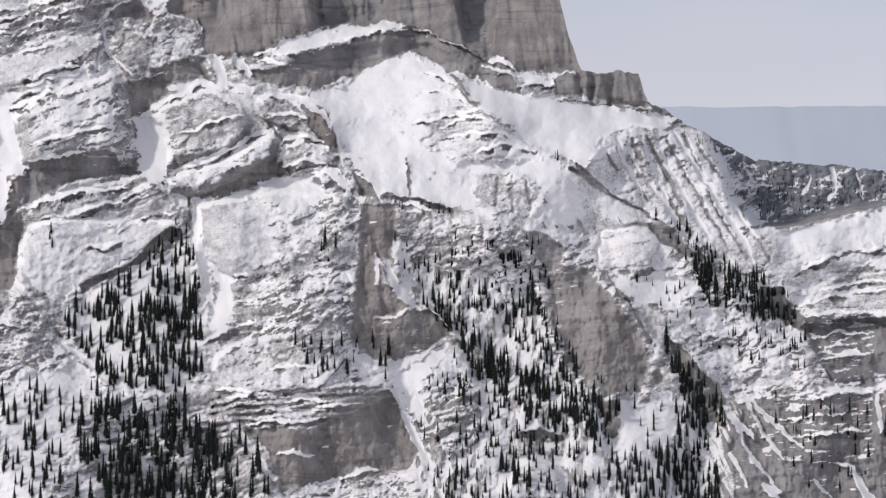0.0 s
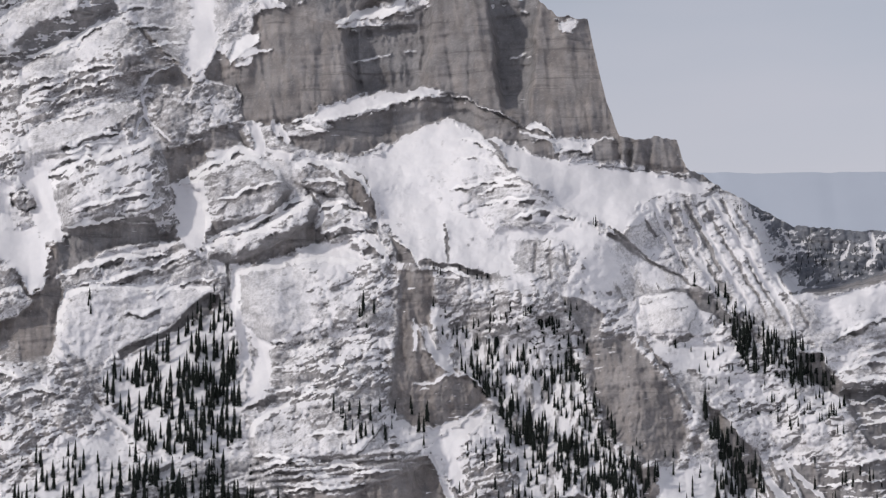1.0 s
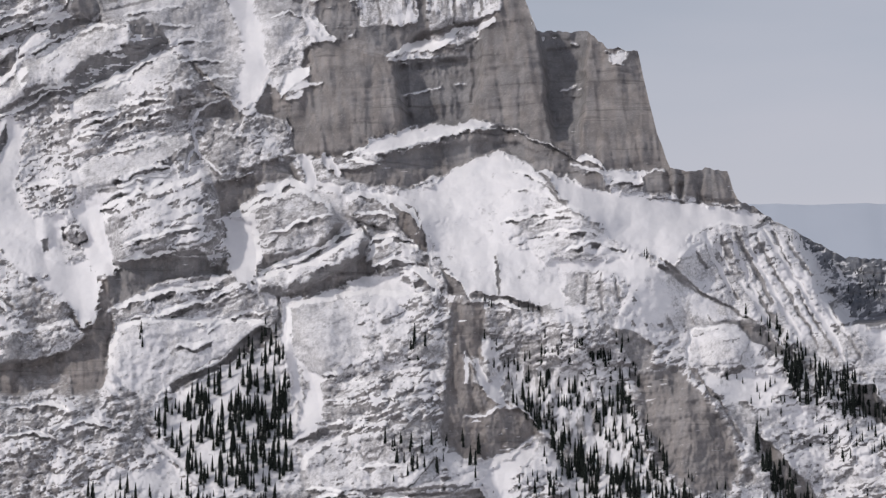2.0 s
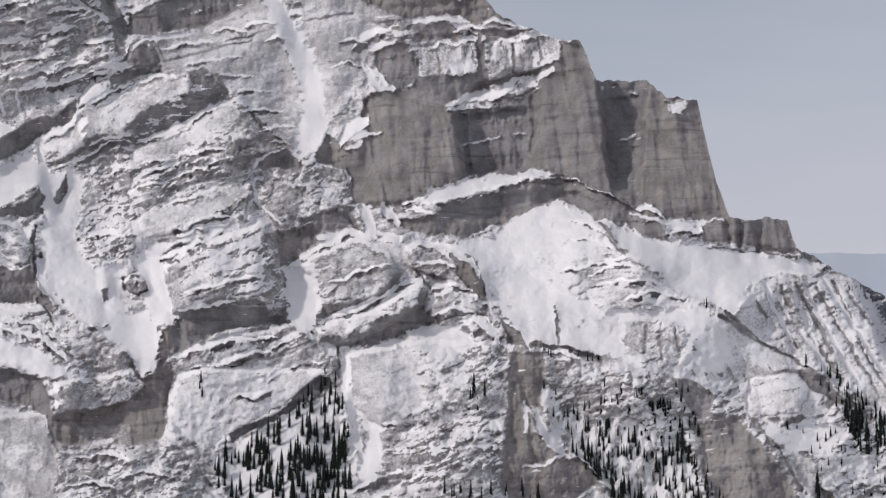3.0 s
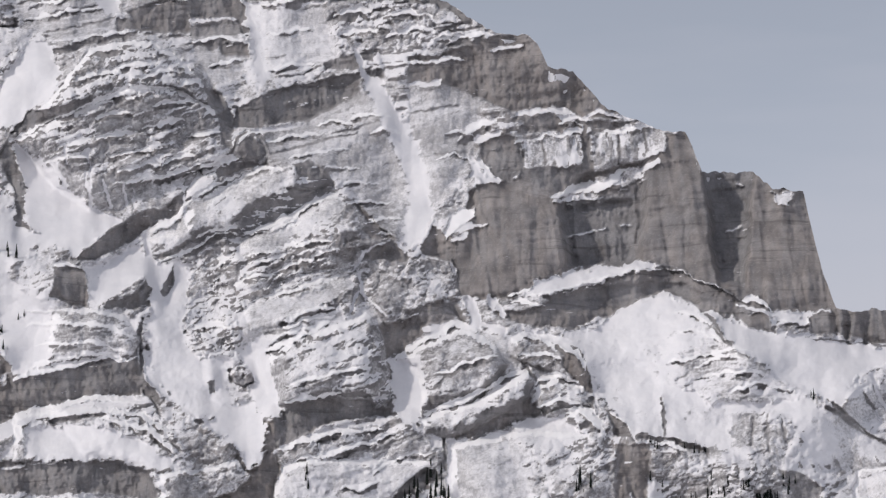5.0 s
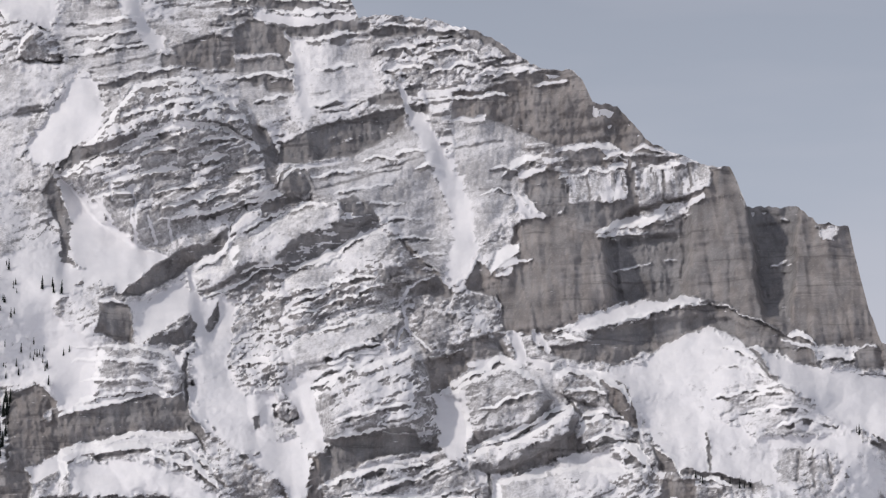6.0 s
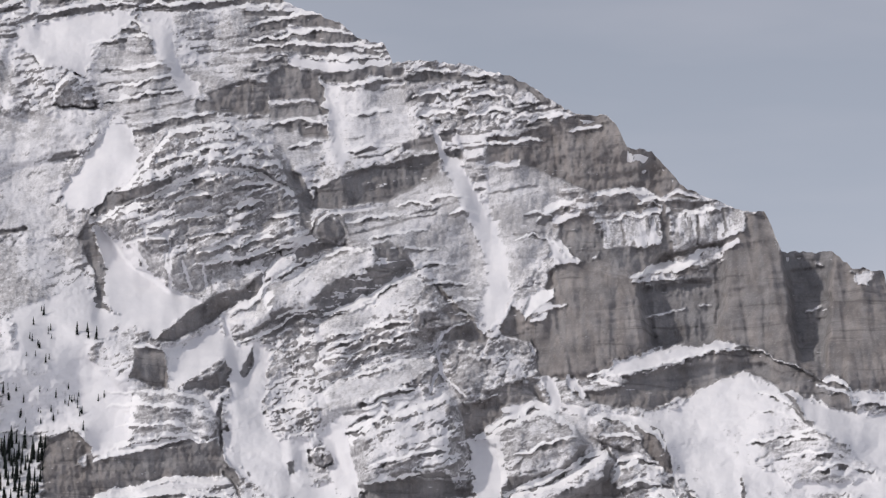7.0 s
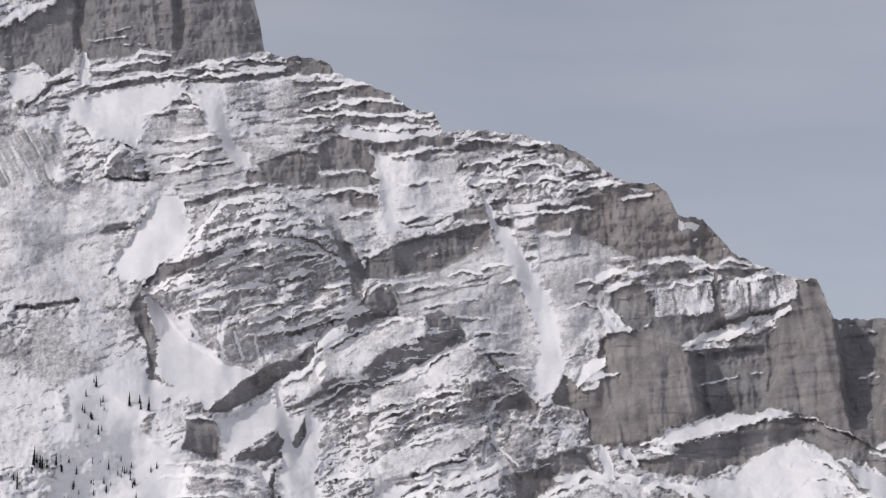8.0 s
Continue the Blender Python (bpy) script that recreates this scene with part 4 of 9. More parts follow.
# ---- thin ledges, shelves and gullies
ledge([(-596, 441), (-604, 391), (-594, 351), (-569, 321), (-544, 309)], 11, -1, taper=False)
ledge([(-552, 236), (-541, 181), (-522, 129), (-494, 106)], 7, -1, taper=False)
ledge([(-484, 259), (-444, 279), (-409, 291), (-364, 276)], 7, -1)
ledge([(-344, 179), (-384, 151), (-449, 133)], 6, -1)
ledge([(-344, 271), (-284, 273), (-224, 259), (-194, 206)], 4, -1)
ledge([(-439, 123), (-424, 96), (-434, 61)], 8, -1)
ledge([(-1100, 707), (-1038, 696), (-957, 720), (-886, 720)], 5, -1)
ledge([(-906, 500), (-901, 471), (-906, 451)], 5)
ledge([(-987, 457), (-977, 416), (-947, 366)], 12, -1)
ledge([(-815, 460), (-810, 415), (-815, 359)], 6, -1)
ledge([(-795, 364), (-734, 384), (-663, 408)], 7, 1)
ledge([(-775, 329), (-694, 356), (-613, 383)], 7, 1)
ledge([(-765, 258), (-694, 288), (-623, 317)], 7, 1)
ledge([(-967, 437), (-896, 449), (-815, 458)], 9, 1)
ledge([(-835, 673), (-833, 623), (-845, 597)], 8, 1)
ledge([(-1166, 1036), (-1077, 1039), (-973, 1048)], 9)
ledge([(-1150, 1019), (-1056, 1022), (-968, 1030)], 8)
ledge([(-1328, 1040), (-1255, 1042), (-1176, 1048)], 10)
ledge([(-1328, 1004), (-1255, 1022), (-1171, 1028)], 6)
ledge([(-1449, 978), (-1402, 1013), (-1360, 1028)], 8)
ledge([(-968, 1038), (-926, 1042), (-882, 1033)], 16)
ledge([(-952, 1006), (-870, 1004), (-777, 986)], 10)
ledge([(-870, 968), (-808, 966), (-746, 957)], 14)
ledge([(-854, 944), (-767, 934), (-690, 939)], 9)
ledge([(-855, 919), (-777, 921), (-695, 919)], 7, -1)
ledge([(-953, 908), (-911, 912), (-870, 915)], 6)
ledge([(-798, 886), (-726, 895), (-665, 895)], 18, 1)
ledge([(-652, 883), (-614, 886), (-563, 884)], 14, 1)
ledge([(-481, 882), (-441, 864), (-401, 839)], 12, 1)
ledge([(-1339, 1069), (-1337, 1027), (-1344, 986)], 7, -1)
ledge([(-599, 781), (-590, 750), (-575, 727)], 7, -1, taper=False)
ledge([(-575, 727), (-504, 723), (-453, 725)], 6, -1)
ledge([(-1181, 826), (-1056, 818), (-1015, 842)], 10)
ledge([(-1150, 789), (-1077, 808), (-1005, 821)], 9)
ledge([(-829, 848), (-798, 837), (-788, 806)], 12)
ledge([(-597, 699), (-593, 669), (-575, 638)], 8)
ledge([(-608, 436), (-578, 446), (-527, 430)], 6, -1)
ledge([(-614, 366), (-599, 335), (-584, 285)], 12, -1)
ledge([(-1473, 610), (-1410, 614), (-1358, 618)], 7)
ledge([(-764, 359), (-673, 386), (-602, 413)], 7, -1)
ledge([(-998, 300), (-987, 199), (-947, 139)], 9)
ledge([(-921, 401), (-891, 360), (-866, 340)], 10, -1)
ledge([(-401, 337), (-391, 315), (-386, 290)], 12, -1)
ledge([(-587, 362), (-562, 327), (-532, 306)], 14, -1)
ledge([(-947, 462), (-855, 461), (-795, 470)], 7)
ledge([(-1038, 336), (-987, 351), (-967, 376)], 10)
ledge([(-553, 236), (-548, 176), (-493, 115)], 5)
ledge([(-85, 391), (-30, 380), (30, 352)], 5, -1)
ledge([(70, 321), (134, 311), (199, 308)], 7, -1)
ledge([(69, 306), (109, 296), (134, 286)], 12)
ledge([(134, 295), (199, 292), (248, 282)], 6)
ledge([(105, 351), (106, 349)], 3)
ledge([(-184, 306), (-154, 311), (-139, 323)], 10)
ledge([(226, 141), (256, 121), (286, 96), (326, 66)], 8)
ledge([(291, 56), (346, 63), (416, 31), (476, -9)], 8)
ledge([(366, 256), (396, 246), (428, 226)], 12)
ledge([(-104, 96), (-54, 86), (6, 71)], 9, 1, 0.3)
ledge([(-69, 171), (-62, 141), (-62, 96)], 7)
ledge([(-439, 36), (-424, -39), (-404, -119)], 9, -1)
ledge([(-119, -14), (-94, -49), (-69, -89), (-24, -119), (36, -164)], 8, -1)
ledge([(-49, -109), (6, -144), (46, -164)], 7, -1)
ledge([(-94, -239), (-44, -209), (6, -171)], 16, -1)
ledge([(-89, -249), (-64, -319), (-34, -379), (-4, -439)], 10, -1)
ledge([(-684, -159), (-634, -194), (-564, -259)], 12, -1)
ledge([(-524, -294), (-464, -309), (-414, -314)], 8, -1)
ledge([(-384, -299), (-344, -349), (-294, -409)], 14, -1)
ledge([(-364, -299), (-284, -294), (-144, -271)], 5, -1)
ledge([(-364, -324), (-304, -311), (-214, -316)], 5, -1)
ledge([(-234, -414), (-164, -404), (-64, -384)], 5, -1)
ledge([(-144, -394), (-84, -429), (-64, -459)], 7, -1)
ledge([(286, -119), (311, -107)], 9, -1)
ledge([(496, -274), (546, -349), (616, -459)], 12, -1)
ledge([(536, -299), (596, -349), (636, -369)], 8, -1)
ledge([(616, -319), (676, -359), (756, -409)], 9, -1)
ledge([(676, -379), (716, -429), (746, -489)], 8, -1)
ledge([(516, -267), (636, -261), (776, -254)], 6, -1)
ledge([(406, 141), (436, 71), (476, -9)], 14, -1)
ledge([(456, 141), (496, 41), (516, -29)], 10, -1)
ledge([(631, -94), (696, -79), (784, -64)], 7)
ledge([(636, -119), (716, -104), (784, -104)], 5)
ledge([(-474, 41), (-454, 46), (-439, 41)], 8)

# buttress in the upper left
zone("mottle", 0.84, [(-1224, 644), (-1214, 659), (-1168, 689), (-1095, 719), (-1064, 698), (-1126, 671), (-1188, 648)], 0.1, 6)
zone("mottle", 0.88, [(-1023, 702), (-921, 711), (-880, 736), (-849, 690), (-828, 628), (-839, 603), (-920, 589), (-961, 640), (-1013, 651)], 0.15, 8)
zone("mottle", 0.75, [(-1119, 594), (-1085, 594), (-1084, 545), (-1118, 540)], 0.1, 4)
zone("mottle", 0.10, [(-992, 544), (-920, 558), (-925, 538), (-961, 518), (-997, 510)], 0.0, 5, 1.2)
light([(-1229, 632), (-1203, 633), (-1178, 646), (-1126, 658), (-1085, 675), (-1023, 697), (-992, 714), (-962, 720)], 8)
dark([(-1229, 642), (-1198, 652), (-1126, 669), (-1075, 689), (-1023, 709)], 5)
light([(-1178, 694), (-1137, 704), (-1111, 716)], 4)
light([(-1111, 685), (-1064, 708), (-1034, 717)], 4)
light([(-926, 765), (-890, 762), (-875, 741)], 7)
light([(-880, 741), (-839, 756)], 5)
light([(-1054, 634), (-1023, 641)], 4)
light([(-1005, 643), (-972, 659)], 4)
light([(-1023, 625), (-1000, 629)], 5)
light([(-1023, 598), (-972, 610)], 6)
light([(-1074, 578), (-1023, 578), (-972, 593)], 6)
light([(-1018, 549), (-977, 554), (-946, 569), (-920, 566), (-869, 590)], 7)
light([(-1121, 601), (-1085, 601), (-1080, 550), (-1088, 509)], 6)
light([(-1198, 613), (-1167, 597), (-1131, 591), (-1120, 617)], 5)
light([(-1054, 529), (-1013, 534)], 5)
light([(-1007, 554), (-1002, 508)], 7)
light([(-915, 543), (-915, 497), (-909, 479)], 6)
light([(-920, 510), (-879, 526), (-836, 542)], 5)
light([(-900, 551), (-869, 572), (-813, 587)], 8)
dark([(-910, 523), (-869, 540), (-839, 549)], 9)
# slabs of the middle left
zone("mottle", 0.06, [(-908, 485), (-890, 510), (-818, 540), (-757, 556), (-755, 528), (-818, 496), (-849, 476), (-900, 466)], 0.0, 5, 1.25)
zone("mottle", 0.88, [(-818, 489), (-757, 508), (-716, 533), (-665, 540), (-653, 535), (-701, 505), (-757, 480), (-808, 457)], 0.1, 4)
zone("mottle", 0.84, [(-726, 586), (-675, 570), (-650, 550), (-655, 535), (-706, 540), (-716, 566)], 0.1, 5)
light([(-818, 449), (-767, 459), (-716, 494), (-665, 529), (-649, 537)], 9)
dark([(-818, 461), (-767, 471), (-718, 503), (-676, 531)], 6)
light([(-650, 555), (-614, 572), (-572, 579)], 5)
zone("mottle", 0.08, [(-813, 443), (-757, 455), (-696, 493), (-635, 527), (-615, 494), (-676, 472), (-757, 435), (-808, 410)], 0.0, 5, 1.2)
light([(-603, 455), (-569, 463)], 5)
light([(-617, 385), (-603, 418), (-590, 435), (-544, 437), (-522, 429)], 9)
zone("mottle", 0.84, [(-595, 411), (-574, 427), (-524, 426), (-514, 402), (-554, 407)], 0.2, 4)
light([(-982, 461), (-941, 468), (-918, 481)], 6)
light([(-961, 414), (-920, 425), (-889, 440), (-849, 448), (-818, 445)], 7)
dark([(-963, 421), (-920, 434), (-879, 450)], 7)
light([(-818, 435), (-812, 395), (-818, 372)], 7)
light([(-813, 388), (-777, 398), (-742, 411), (-735, 426)], 7)
dark([(-782, 414), (-752, 421), (-737, 430)], 6)
dark([(-762, 393), (-716, 398)], 9)
light([(-762, 368), (-716, 377), (-694, 388)], 6)
light([(-716, 357), (-676, 362), (-656, 372), (-615, 384)], 8)
dark([(-711, 372), (-676, 367), (-664, 363)], 8)
light([(-976, 408), (-963, 364)], 20)
zone("mottle", 0.75, [(-900, 426), (-818, 440), (-818, 334), (-879, 334)], 0.1, 14)
light([(-600, 382), (-595, 352), (-573, 330), (-542, 309)], 13)
light([(-600, 320), (-573, 290)], 14)
zone("mottle", 0.08, [(-717, 273), (-615, 292), (-570, 271), (-575, 241), (-676, 217), (-727, 192)], 0.0, 8, 1.2)
dark([(-757, 285), (-727, 288)], 11)
dark([(-762, 243), (-737, 252), (-700, 264)], 12)
dark([(-716, 316), (-664, 320)], 6)
light([(-704, 293), (-691, 305), (-656, 304)], 6)
dark([(-676, 212), (-626, 226), (-573, 241)], 5)
dark([(-717, 170), (-656, 181), (-595, 189)], 6)
snow([(-813, 322), (-757, 331), (-727, 311), (-757, 273), (-759, 212), (-727, 172), (-742, 127), (-772, 127), (-791, 213), (-811, 273)], pure=0.8)
cliff([(-828, 211), (-803, 231), (-787, 198), (-792, 184), (-818, 191)], "boulder", "dark rounded boulder in a snow gully", 0.15, category="rock")
dark([(-866, 191), (-864, 171)], 7)
cliff([(-567, 281), (-543, 241), (-548, 139), (-565, 139)], tone=0.4)
light([(-545, 234), (-514, 240), (-464, 279), (-414, 298)], 8)
snow([(-543, 229), (-484, 231), (-485, 145), (-515, 131), (-539, 141)], pure=0.7)
# lower left wall and knoll
dark([(-1175, 132), (-1124, 127), (-1081, 135)], 8)
light([(-1165, 219), (-1124, 229), (-1022, 232)], 6)
light([(-1227, 183), (-1173, 197)], 4)
dark([(-1022, 287), (-1001, 234), (-986, 184)], 7)
dark([(-976, 179), (-950, 143)], 9)
light([(-983, 244), (-973, 196), (-930, 151)], 7)
dark([(-1145, 284), (-1135, 304), (-1102, 314)], 5)
dark([(-1104, 286), (-1053, 269), (-1022, 267)], 5)
dark([(-1094, 326), (-1053, 306), (-1020, 283)], 6)
dark([(-1140, 239), (-1083, 239), (-1022, 242)], 6)
dark([(-1065, 330), (-1012, 340), (-976, 349), (-938, 375)], 12)
light([(-1267, 84), (-1216, 123), (-1144, 147), (-1083, 161), (-1012, 161)], 15)
snow([(-1236, 84), (-1175, 116), (-1073, 118), (-991, 91), (-948, 65), (-1042, 69), (-1144, 68), (-1241, 54)], weight=0.9, pure=0.5)
# beds below the summit tower
cliff([(-1276, 1044), (-1223, 1061), (-1176, 1057), (-1170, 1027), (-1223, 1036)], tone=0.1)
cliff([(-1145, 1032), (-1046, 1045), (-994, 1054), (-967, 1040), (-1035, 1033), (-1129, 1023)], tone=0.1)
dark([(-1323, 1031), (-1284, 1036)], 6)
light([(-1328, 1040), (-1281, 1045), (-1234, 1036), (-1171, 1022)], 5)
dark([(-1330, 999), (-1286, 1014), (-1223, 1025), (-1169, 1027)], 7)
light([(-1339, 1071), (-1341, 1027), (-1349, 984)], 8)
light([(-1263, 1063), (-1234, 1074), (-1181, 1067)], 5)
light([(-1169, 1037), (-1129, 1043), (-1056, 1049), (-1004, 1057)], 6)
light([(-1140, 1021), (-1046, 1029), (-969, 1037)], 5)
dark([(-1150, 1011), (-1056, 1013), (-968, 1026)], 10)
light([(-1140, 1005), (-1056, 1005), (-968, 1014)], 6)
dark([(-1077, 996), (-1015, 991), (-952, 1000)], 8)
dark([(-1142, 978), (-1123, 970)], 12)
dark([(-1173, 964), (-1150, 970)], 10)
dark([(-1228, 962), (-1227, 945)], 6)
dark([(-1215, 955), (-1192, 961)], 6)
dark([(-1173, 1002), (-1148, 1003)], 12)
snow([(-1383, 964), (-1328, 994), (-1234, 1014), (-1192, 1013), (-1213, 972), (-1244, 919), (-1307, 920)], pure=0.8)
snow([(-1129, 1005), (-1056, 991), (-1072, 958), (-1046, 926), (-1013, 868), (-1034, 861), (-1072, 911), (-1114, 959)], pure=0.5)
dark([(-1213, 890), (-1160, 902), (-1119, 911)], 3, 0.6)
dark([(-1192, 866), (-1127, 874)], 4, 0.7)
dark([(-1108, 885), (-1075, 893)], 5, 0.8)
dark([(-1330, 879), (-1311, 897)], 13)
dark([(-1336, 854), (-1321, 863)], 8)
dark([(-1298, 905), (-1269, 909)], 10)
# layered skyline right of the tower
dark([(-963, 1026), (-880, 1029)], 6)
dark([(-944, 1007), (-909, 1010)], 10)
dark([(-955, 979), (-901, 988), (-857, 993)], 8)
cliff([(-861, 996), (-797, 1003), (-775, 983), (-854, 982)], tone=0.1)
light([(-932, 1015), (-859, 1013), (-818, 1000)], 7)
light([(-870, 974), (-826, 976)], 8)
cliff([(-828, 971), (-777, 972), (-744, 953), (-829, 952)], tone=0.1)
dark([(-901, 957), (-829, 956)], 6)
light([(-958, 954), (-870, 948)], 6)
dark([(-953, 943), (-868, 945)], 4)
cliff([(-872, 947), (-829, 945), (-777, 939), (-777, 923), (-829, 919), (-854, 934)], tone=0.1)
light([(-777, 940), (-734, 936)], 7)
light([(-777, 926), (-703, 933)], 5)
dark([(-808, 921), (-767, 912), (-693, 925)], 5)
light([(-862, 915), (-788, 906), (-690, 913)], 12)
dark([(-955, 907), (-909, 914)], 8)
cliff([(-813, 892), (-772, 896), (-772, 883), (-808, 877)], tone=0.1)
cliff([(-752, 891), (-726, 907), (-683, 898), (-689, 883), (-747, 874)], tone=0.1)
dark([(-698, 868), (-663, 880)], 6)
light([(-803, 871), (-726, 868), (-663, 875)], 6)
light([(-906, 844), (-870, 843), (-817, 847)], 4)
cliff([(-814, 838), (-797, 832), (-787, 817), (-811, 816)], tone=0.1)
dark([(-901, 802), (-817, 811)], 8)
light([(-812, 887), (-800, 845), (-776, 804)], 7)
cliff([(-646, 877), (-620, 910), (-611, 909), (-591, 877)], tone=0.1)
cliff([(-575, 884), (-532, 893), (-522, 879), (-563, 875)], tone=0.1)
cliff([(-657, 843), (-639, 857), (-617, 844)], tone=0.1)
dark([(-565, 858), (-541, 859)], 6)
dark([(-596, 853), (-582, 842)], 8)
dark([(-627, 811), (-612, 814)], 8)
dark([(-560, 821), (-546, 819)], 6)
dark([(-483, 884), (-451, 864), (-429, 860)], 13)
dark([(-454, 817), (-411, 821), (-379, 829)], 4)
dark([(-462, 828), (-399, 835)], 4)
dark([(-442, 792), (-361, 800), (-300, 804)], 8)
light([(-363, 785), (-309, 789)], 5)
cliff([(-595, 749), (-544, 754), (-548, 733), (-585, 734)], tone=0.1)
cliff([(-600, 780), (-574, 786), (-574, 769), (-594, 768)], tone=0.1)
light([(-606, 787), (-595, 755), (-585, 734), (-542, 726)], 8)
light([(-529, 722), (-473, 726), (-451, 732)], 6)
# ledges over the main wall
light([(-314, 671), (-260, 675)], 8)
dark([(-305, 656), (-280, 659)], 6)
light([(-240, 661), (-212, 656), (-200, 644)], 10)
light([(-233, 635), (-191, 638)], 7)
light([(-194, 659), (-172, 670), (-120, 658)], 6)
snow([(-313, 627), (-203, 625), (-202, 585), (-224, 580), (-232, 564), (-284, 570), (-298, 560), (-304, 587)], weight=0.85, pure=0.1)
snow([(-195, 593), (-153, 623), (-103, 633), (-61, 627), (-74, 592), (-124, 578), (-184, 578)], weight=0.85, pure=0.1)
dark([(-181, 557), (-124, 572), (-62, 587)], 10)
snow([(-176, 547), (-124, 567), (-94, 572), (-93, 547), (-125, 532), (-174, 537)], weight=0.75, pure=0.0)
light([(-96, 565), (-67, 582)], 5)
snow([(-252, 514), (-225, 525), (-204, 540), (-173, 529), (-173, 516), (-215, 509)], weight=0.9)
dark([(-237, 506), (-163, 513)], 6)
dark([(-309, 592), (-304, 556), (-302, 529)], 6)
dark([(-200, 630), (-198, 537)], 11)
light([(-405, 643), (-361, 654)], 10)
light([(-396, 623), (-351, 633)], 12)
light([(-396, 563), (-364, 552), (-322, 557)], 10)
light([(-406, 591), (-372, 556)], 12)
light([(-428, 467), (-376, 476), (-353, 482)], 6)
light([(-428, 441), (-384, 460)], 10)
light([(-233, 449), (-204, 459)], 8)

# knoll and gully in the lower left
zone("mottle", 0.40, [(-1160, 160), (-957, 159), (-856, 90), (-856, 68), (-906, 96), (-998, 117), (-1160, 128)], 0.1, 6)
zone("mottle", 0.70, [(-1160, 327), (-1038, 321), (-1008, 280), (-1003, 258), (-1038, 268), (-1160, 292)], 0.2, 5)
zone("mottle", 0.06, [(-1160, -13), (-1038, 1), (-972, -37), (-957, -92), (-937, -143), (-1160, -222)], 0.0, 6, 1.25)
dark([(-1140, 130), (-1059, 131), (-1018, 114), (-957, 107), (-932, 93), (-912, 68), (-901, 23)], 7)
dark([(-1038, 94), (-1013, 91)], 8, 0.7)
dark([(-932, 93), (-927, 68), (-906, 38)], 6)
cliff([(-856, 84), (-838, 98), (-824, 77), (-830, 56), (-851, 62)], "boulder", "dark boulder on the rim of a snowy knoll", 0.2, category="rock")
dark([(-866, 52), (-840, 49)], 10)
dark([(-917, 138), (-881, 140), (-856, 150)], 6)
dark([(-892, 126), (-880, 123)], 8)
dark([(-1000, 203), (-987, 184), (-967, 169), (-951, 152)], 9)
dark([(-982, 262), (-979, 249)], 8)
dark([(-973, 245), (-967, 228)], 10)
dark([(-992, 305), (-998, 279)], 8)
light([(-1140, 229), (-1099, 230), (-1032, 238)], 4)
dark([(-1140, 244), (-1099, 245), (-1016, 248)], 5)
dark([(-908, 289), (-866, 287), (-814, 297)], 12)
dark([(-883, 253), (-823, 264)], 12)
dark([(-845, 279), (-819, 319)], 8)
cliff([(-831, 202), (-820, 220), (-795, 208), (-789, 189), (-815, 189)], "boulder", "rounded grey boulder at a snow gully", 0.1, category="rock")
dark([(-865, 195), (-862, 175)], 6)
dark([(-751, 249), (-742, 258), (-704, 268), (-692, 280)], 9)
dark([(-766, 282), (-729, 288), (-704, 303), (-641, 312)], 9)
light([(-734, 252), (-694, 262), (-643, 286), (-611, 292)], 7)
dark([(-967, -32), (-957, -72), (-927, -103), (-905, -105)], 10)
light([(-893, -82), (-854, -75)], 6)
light([(-898, -102), (-824, -98)], 6)
light([(-773, -18), (-765, -43), (-745, -78), (-718, -100)], 8)
light([(-750, 66), (-714, 85), (-654, 106), (-608, 116)], 7)
dark([(-740, 59), (-692, 65)], 7)
# the rounded blocks below the main wall
snow([(-548, 236), (-530, 231), (-472, 266), (-450, 286), (-411, 300), (-395, 290), (-401, 265), (-452, 266), (-472, 236), (-492, 216), (-492, 155), (-505, 123), (-521, 114), (-533, 136), (-548, 196)], weight=0.95, pure=0.6)
zone("mottle", 0.08, [(-472, 216), (-432, 235), (-371, 265), (-341, 235), (-352, 200), (-412, 188), (-472, 183)], 0.0, 6, 1.15)
zone("mottle", 0.86, [(-479, 173), (-412, 189), (-350, 210), (-346, 192), (-372, 169), (-432, 151), (-474, 151)], 0.1, 4)
dark([(-462, 238), (-430, 237)], 7)
dark([(-498, 215), (-486, 221)], 8)
dark([(-479, 231), (-480, 155)], 6)
light([(-437, 143), (-372, 159), (-350, 184), (-299, 214)], 8)
zone("mottle", 0.06, [(-442, 133), (-372, 153), (-332, 182), (-291, 192), (-297, 154), (-352, 138), (-432, 115)], 0.0, 5, 1.2)
dark([(-342, 181), (-299, 204)], 5)
cliff([(-442, 98), (-402, 105), (-370, 94), (-392, 79), (-438, 86)], tone=0.1)
zone("mottle", 0.06, [(-293, 249), (-241, 254), (-229, 224), (-283, 217)], 0.0, 4, 1.25)
dark([(-301, 254), (-261, 259), (-221, 254), (-201, 233), (-185, 181)], 5)
light([(-311, 278), (-261, 271), (-209, 255), (-185, 201), (-179, 153)], 5)
zone("mottle", 0.50, [(-281, 194), (-201, 193), (-187, 153), (-202, 123), (-272, 142)], 0.1, 6)
dark([(-197, 147), (-186, 163)], 13)
light([(-212, 151), (-192, 121), (-150, 91)], 8)
dark([(-114, 93), (-72, 87), (-50, 82)], 8)
dark([(-39, 76), (-10, 72)], 7)
dark([(12, 73), (18, 61)], 7)
light([(-107, 79), (-40, 70)], 7)
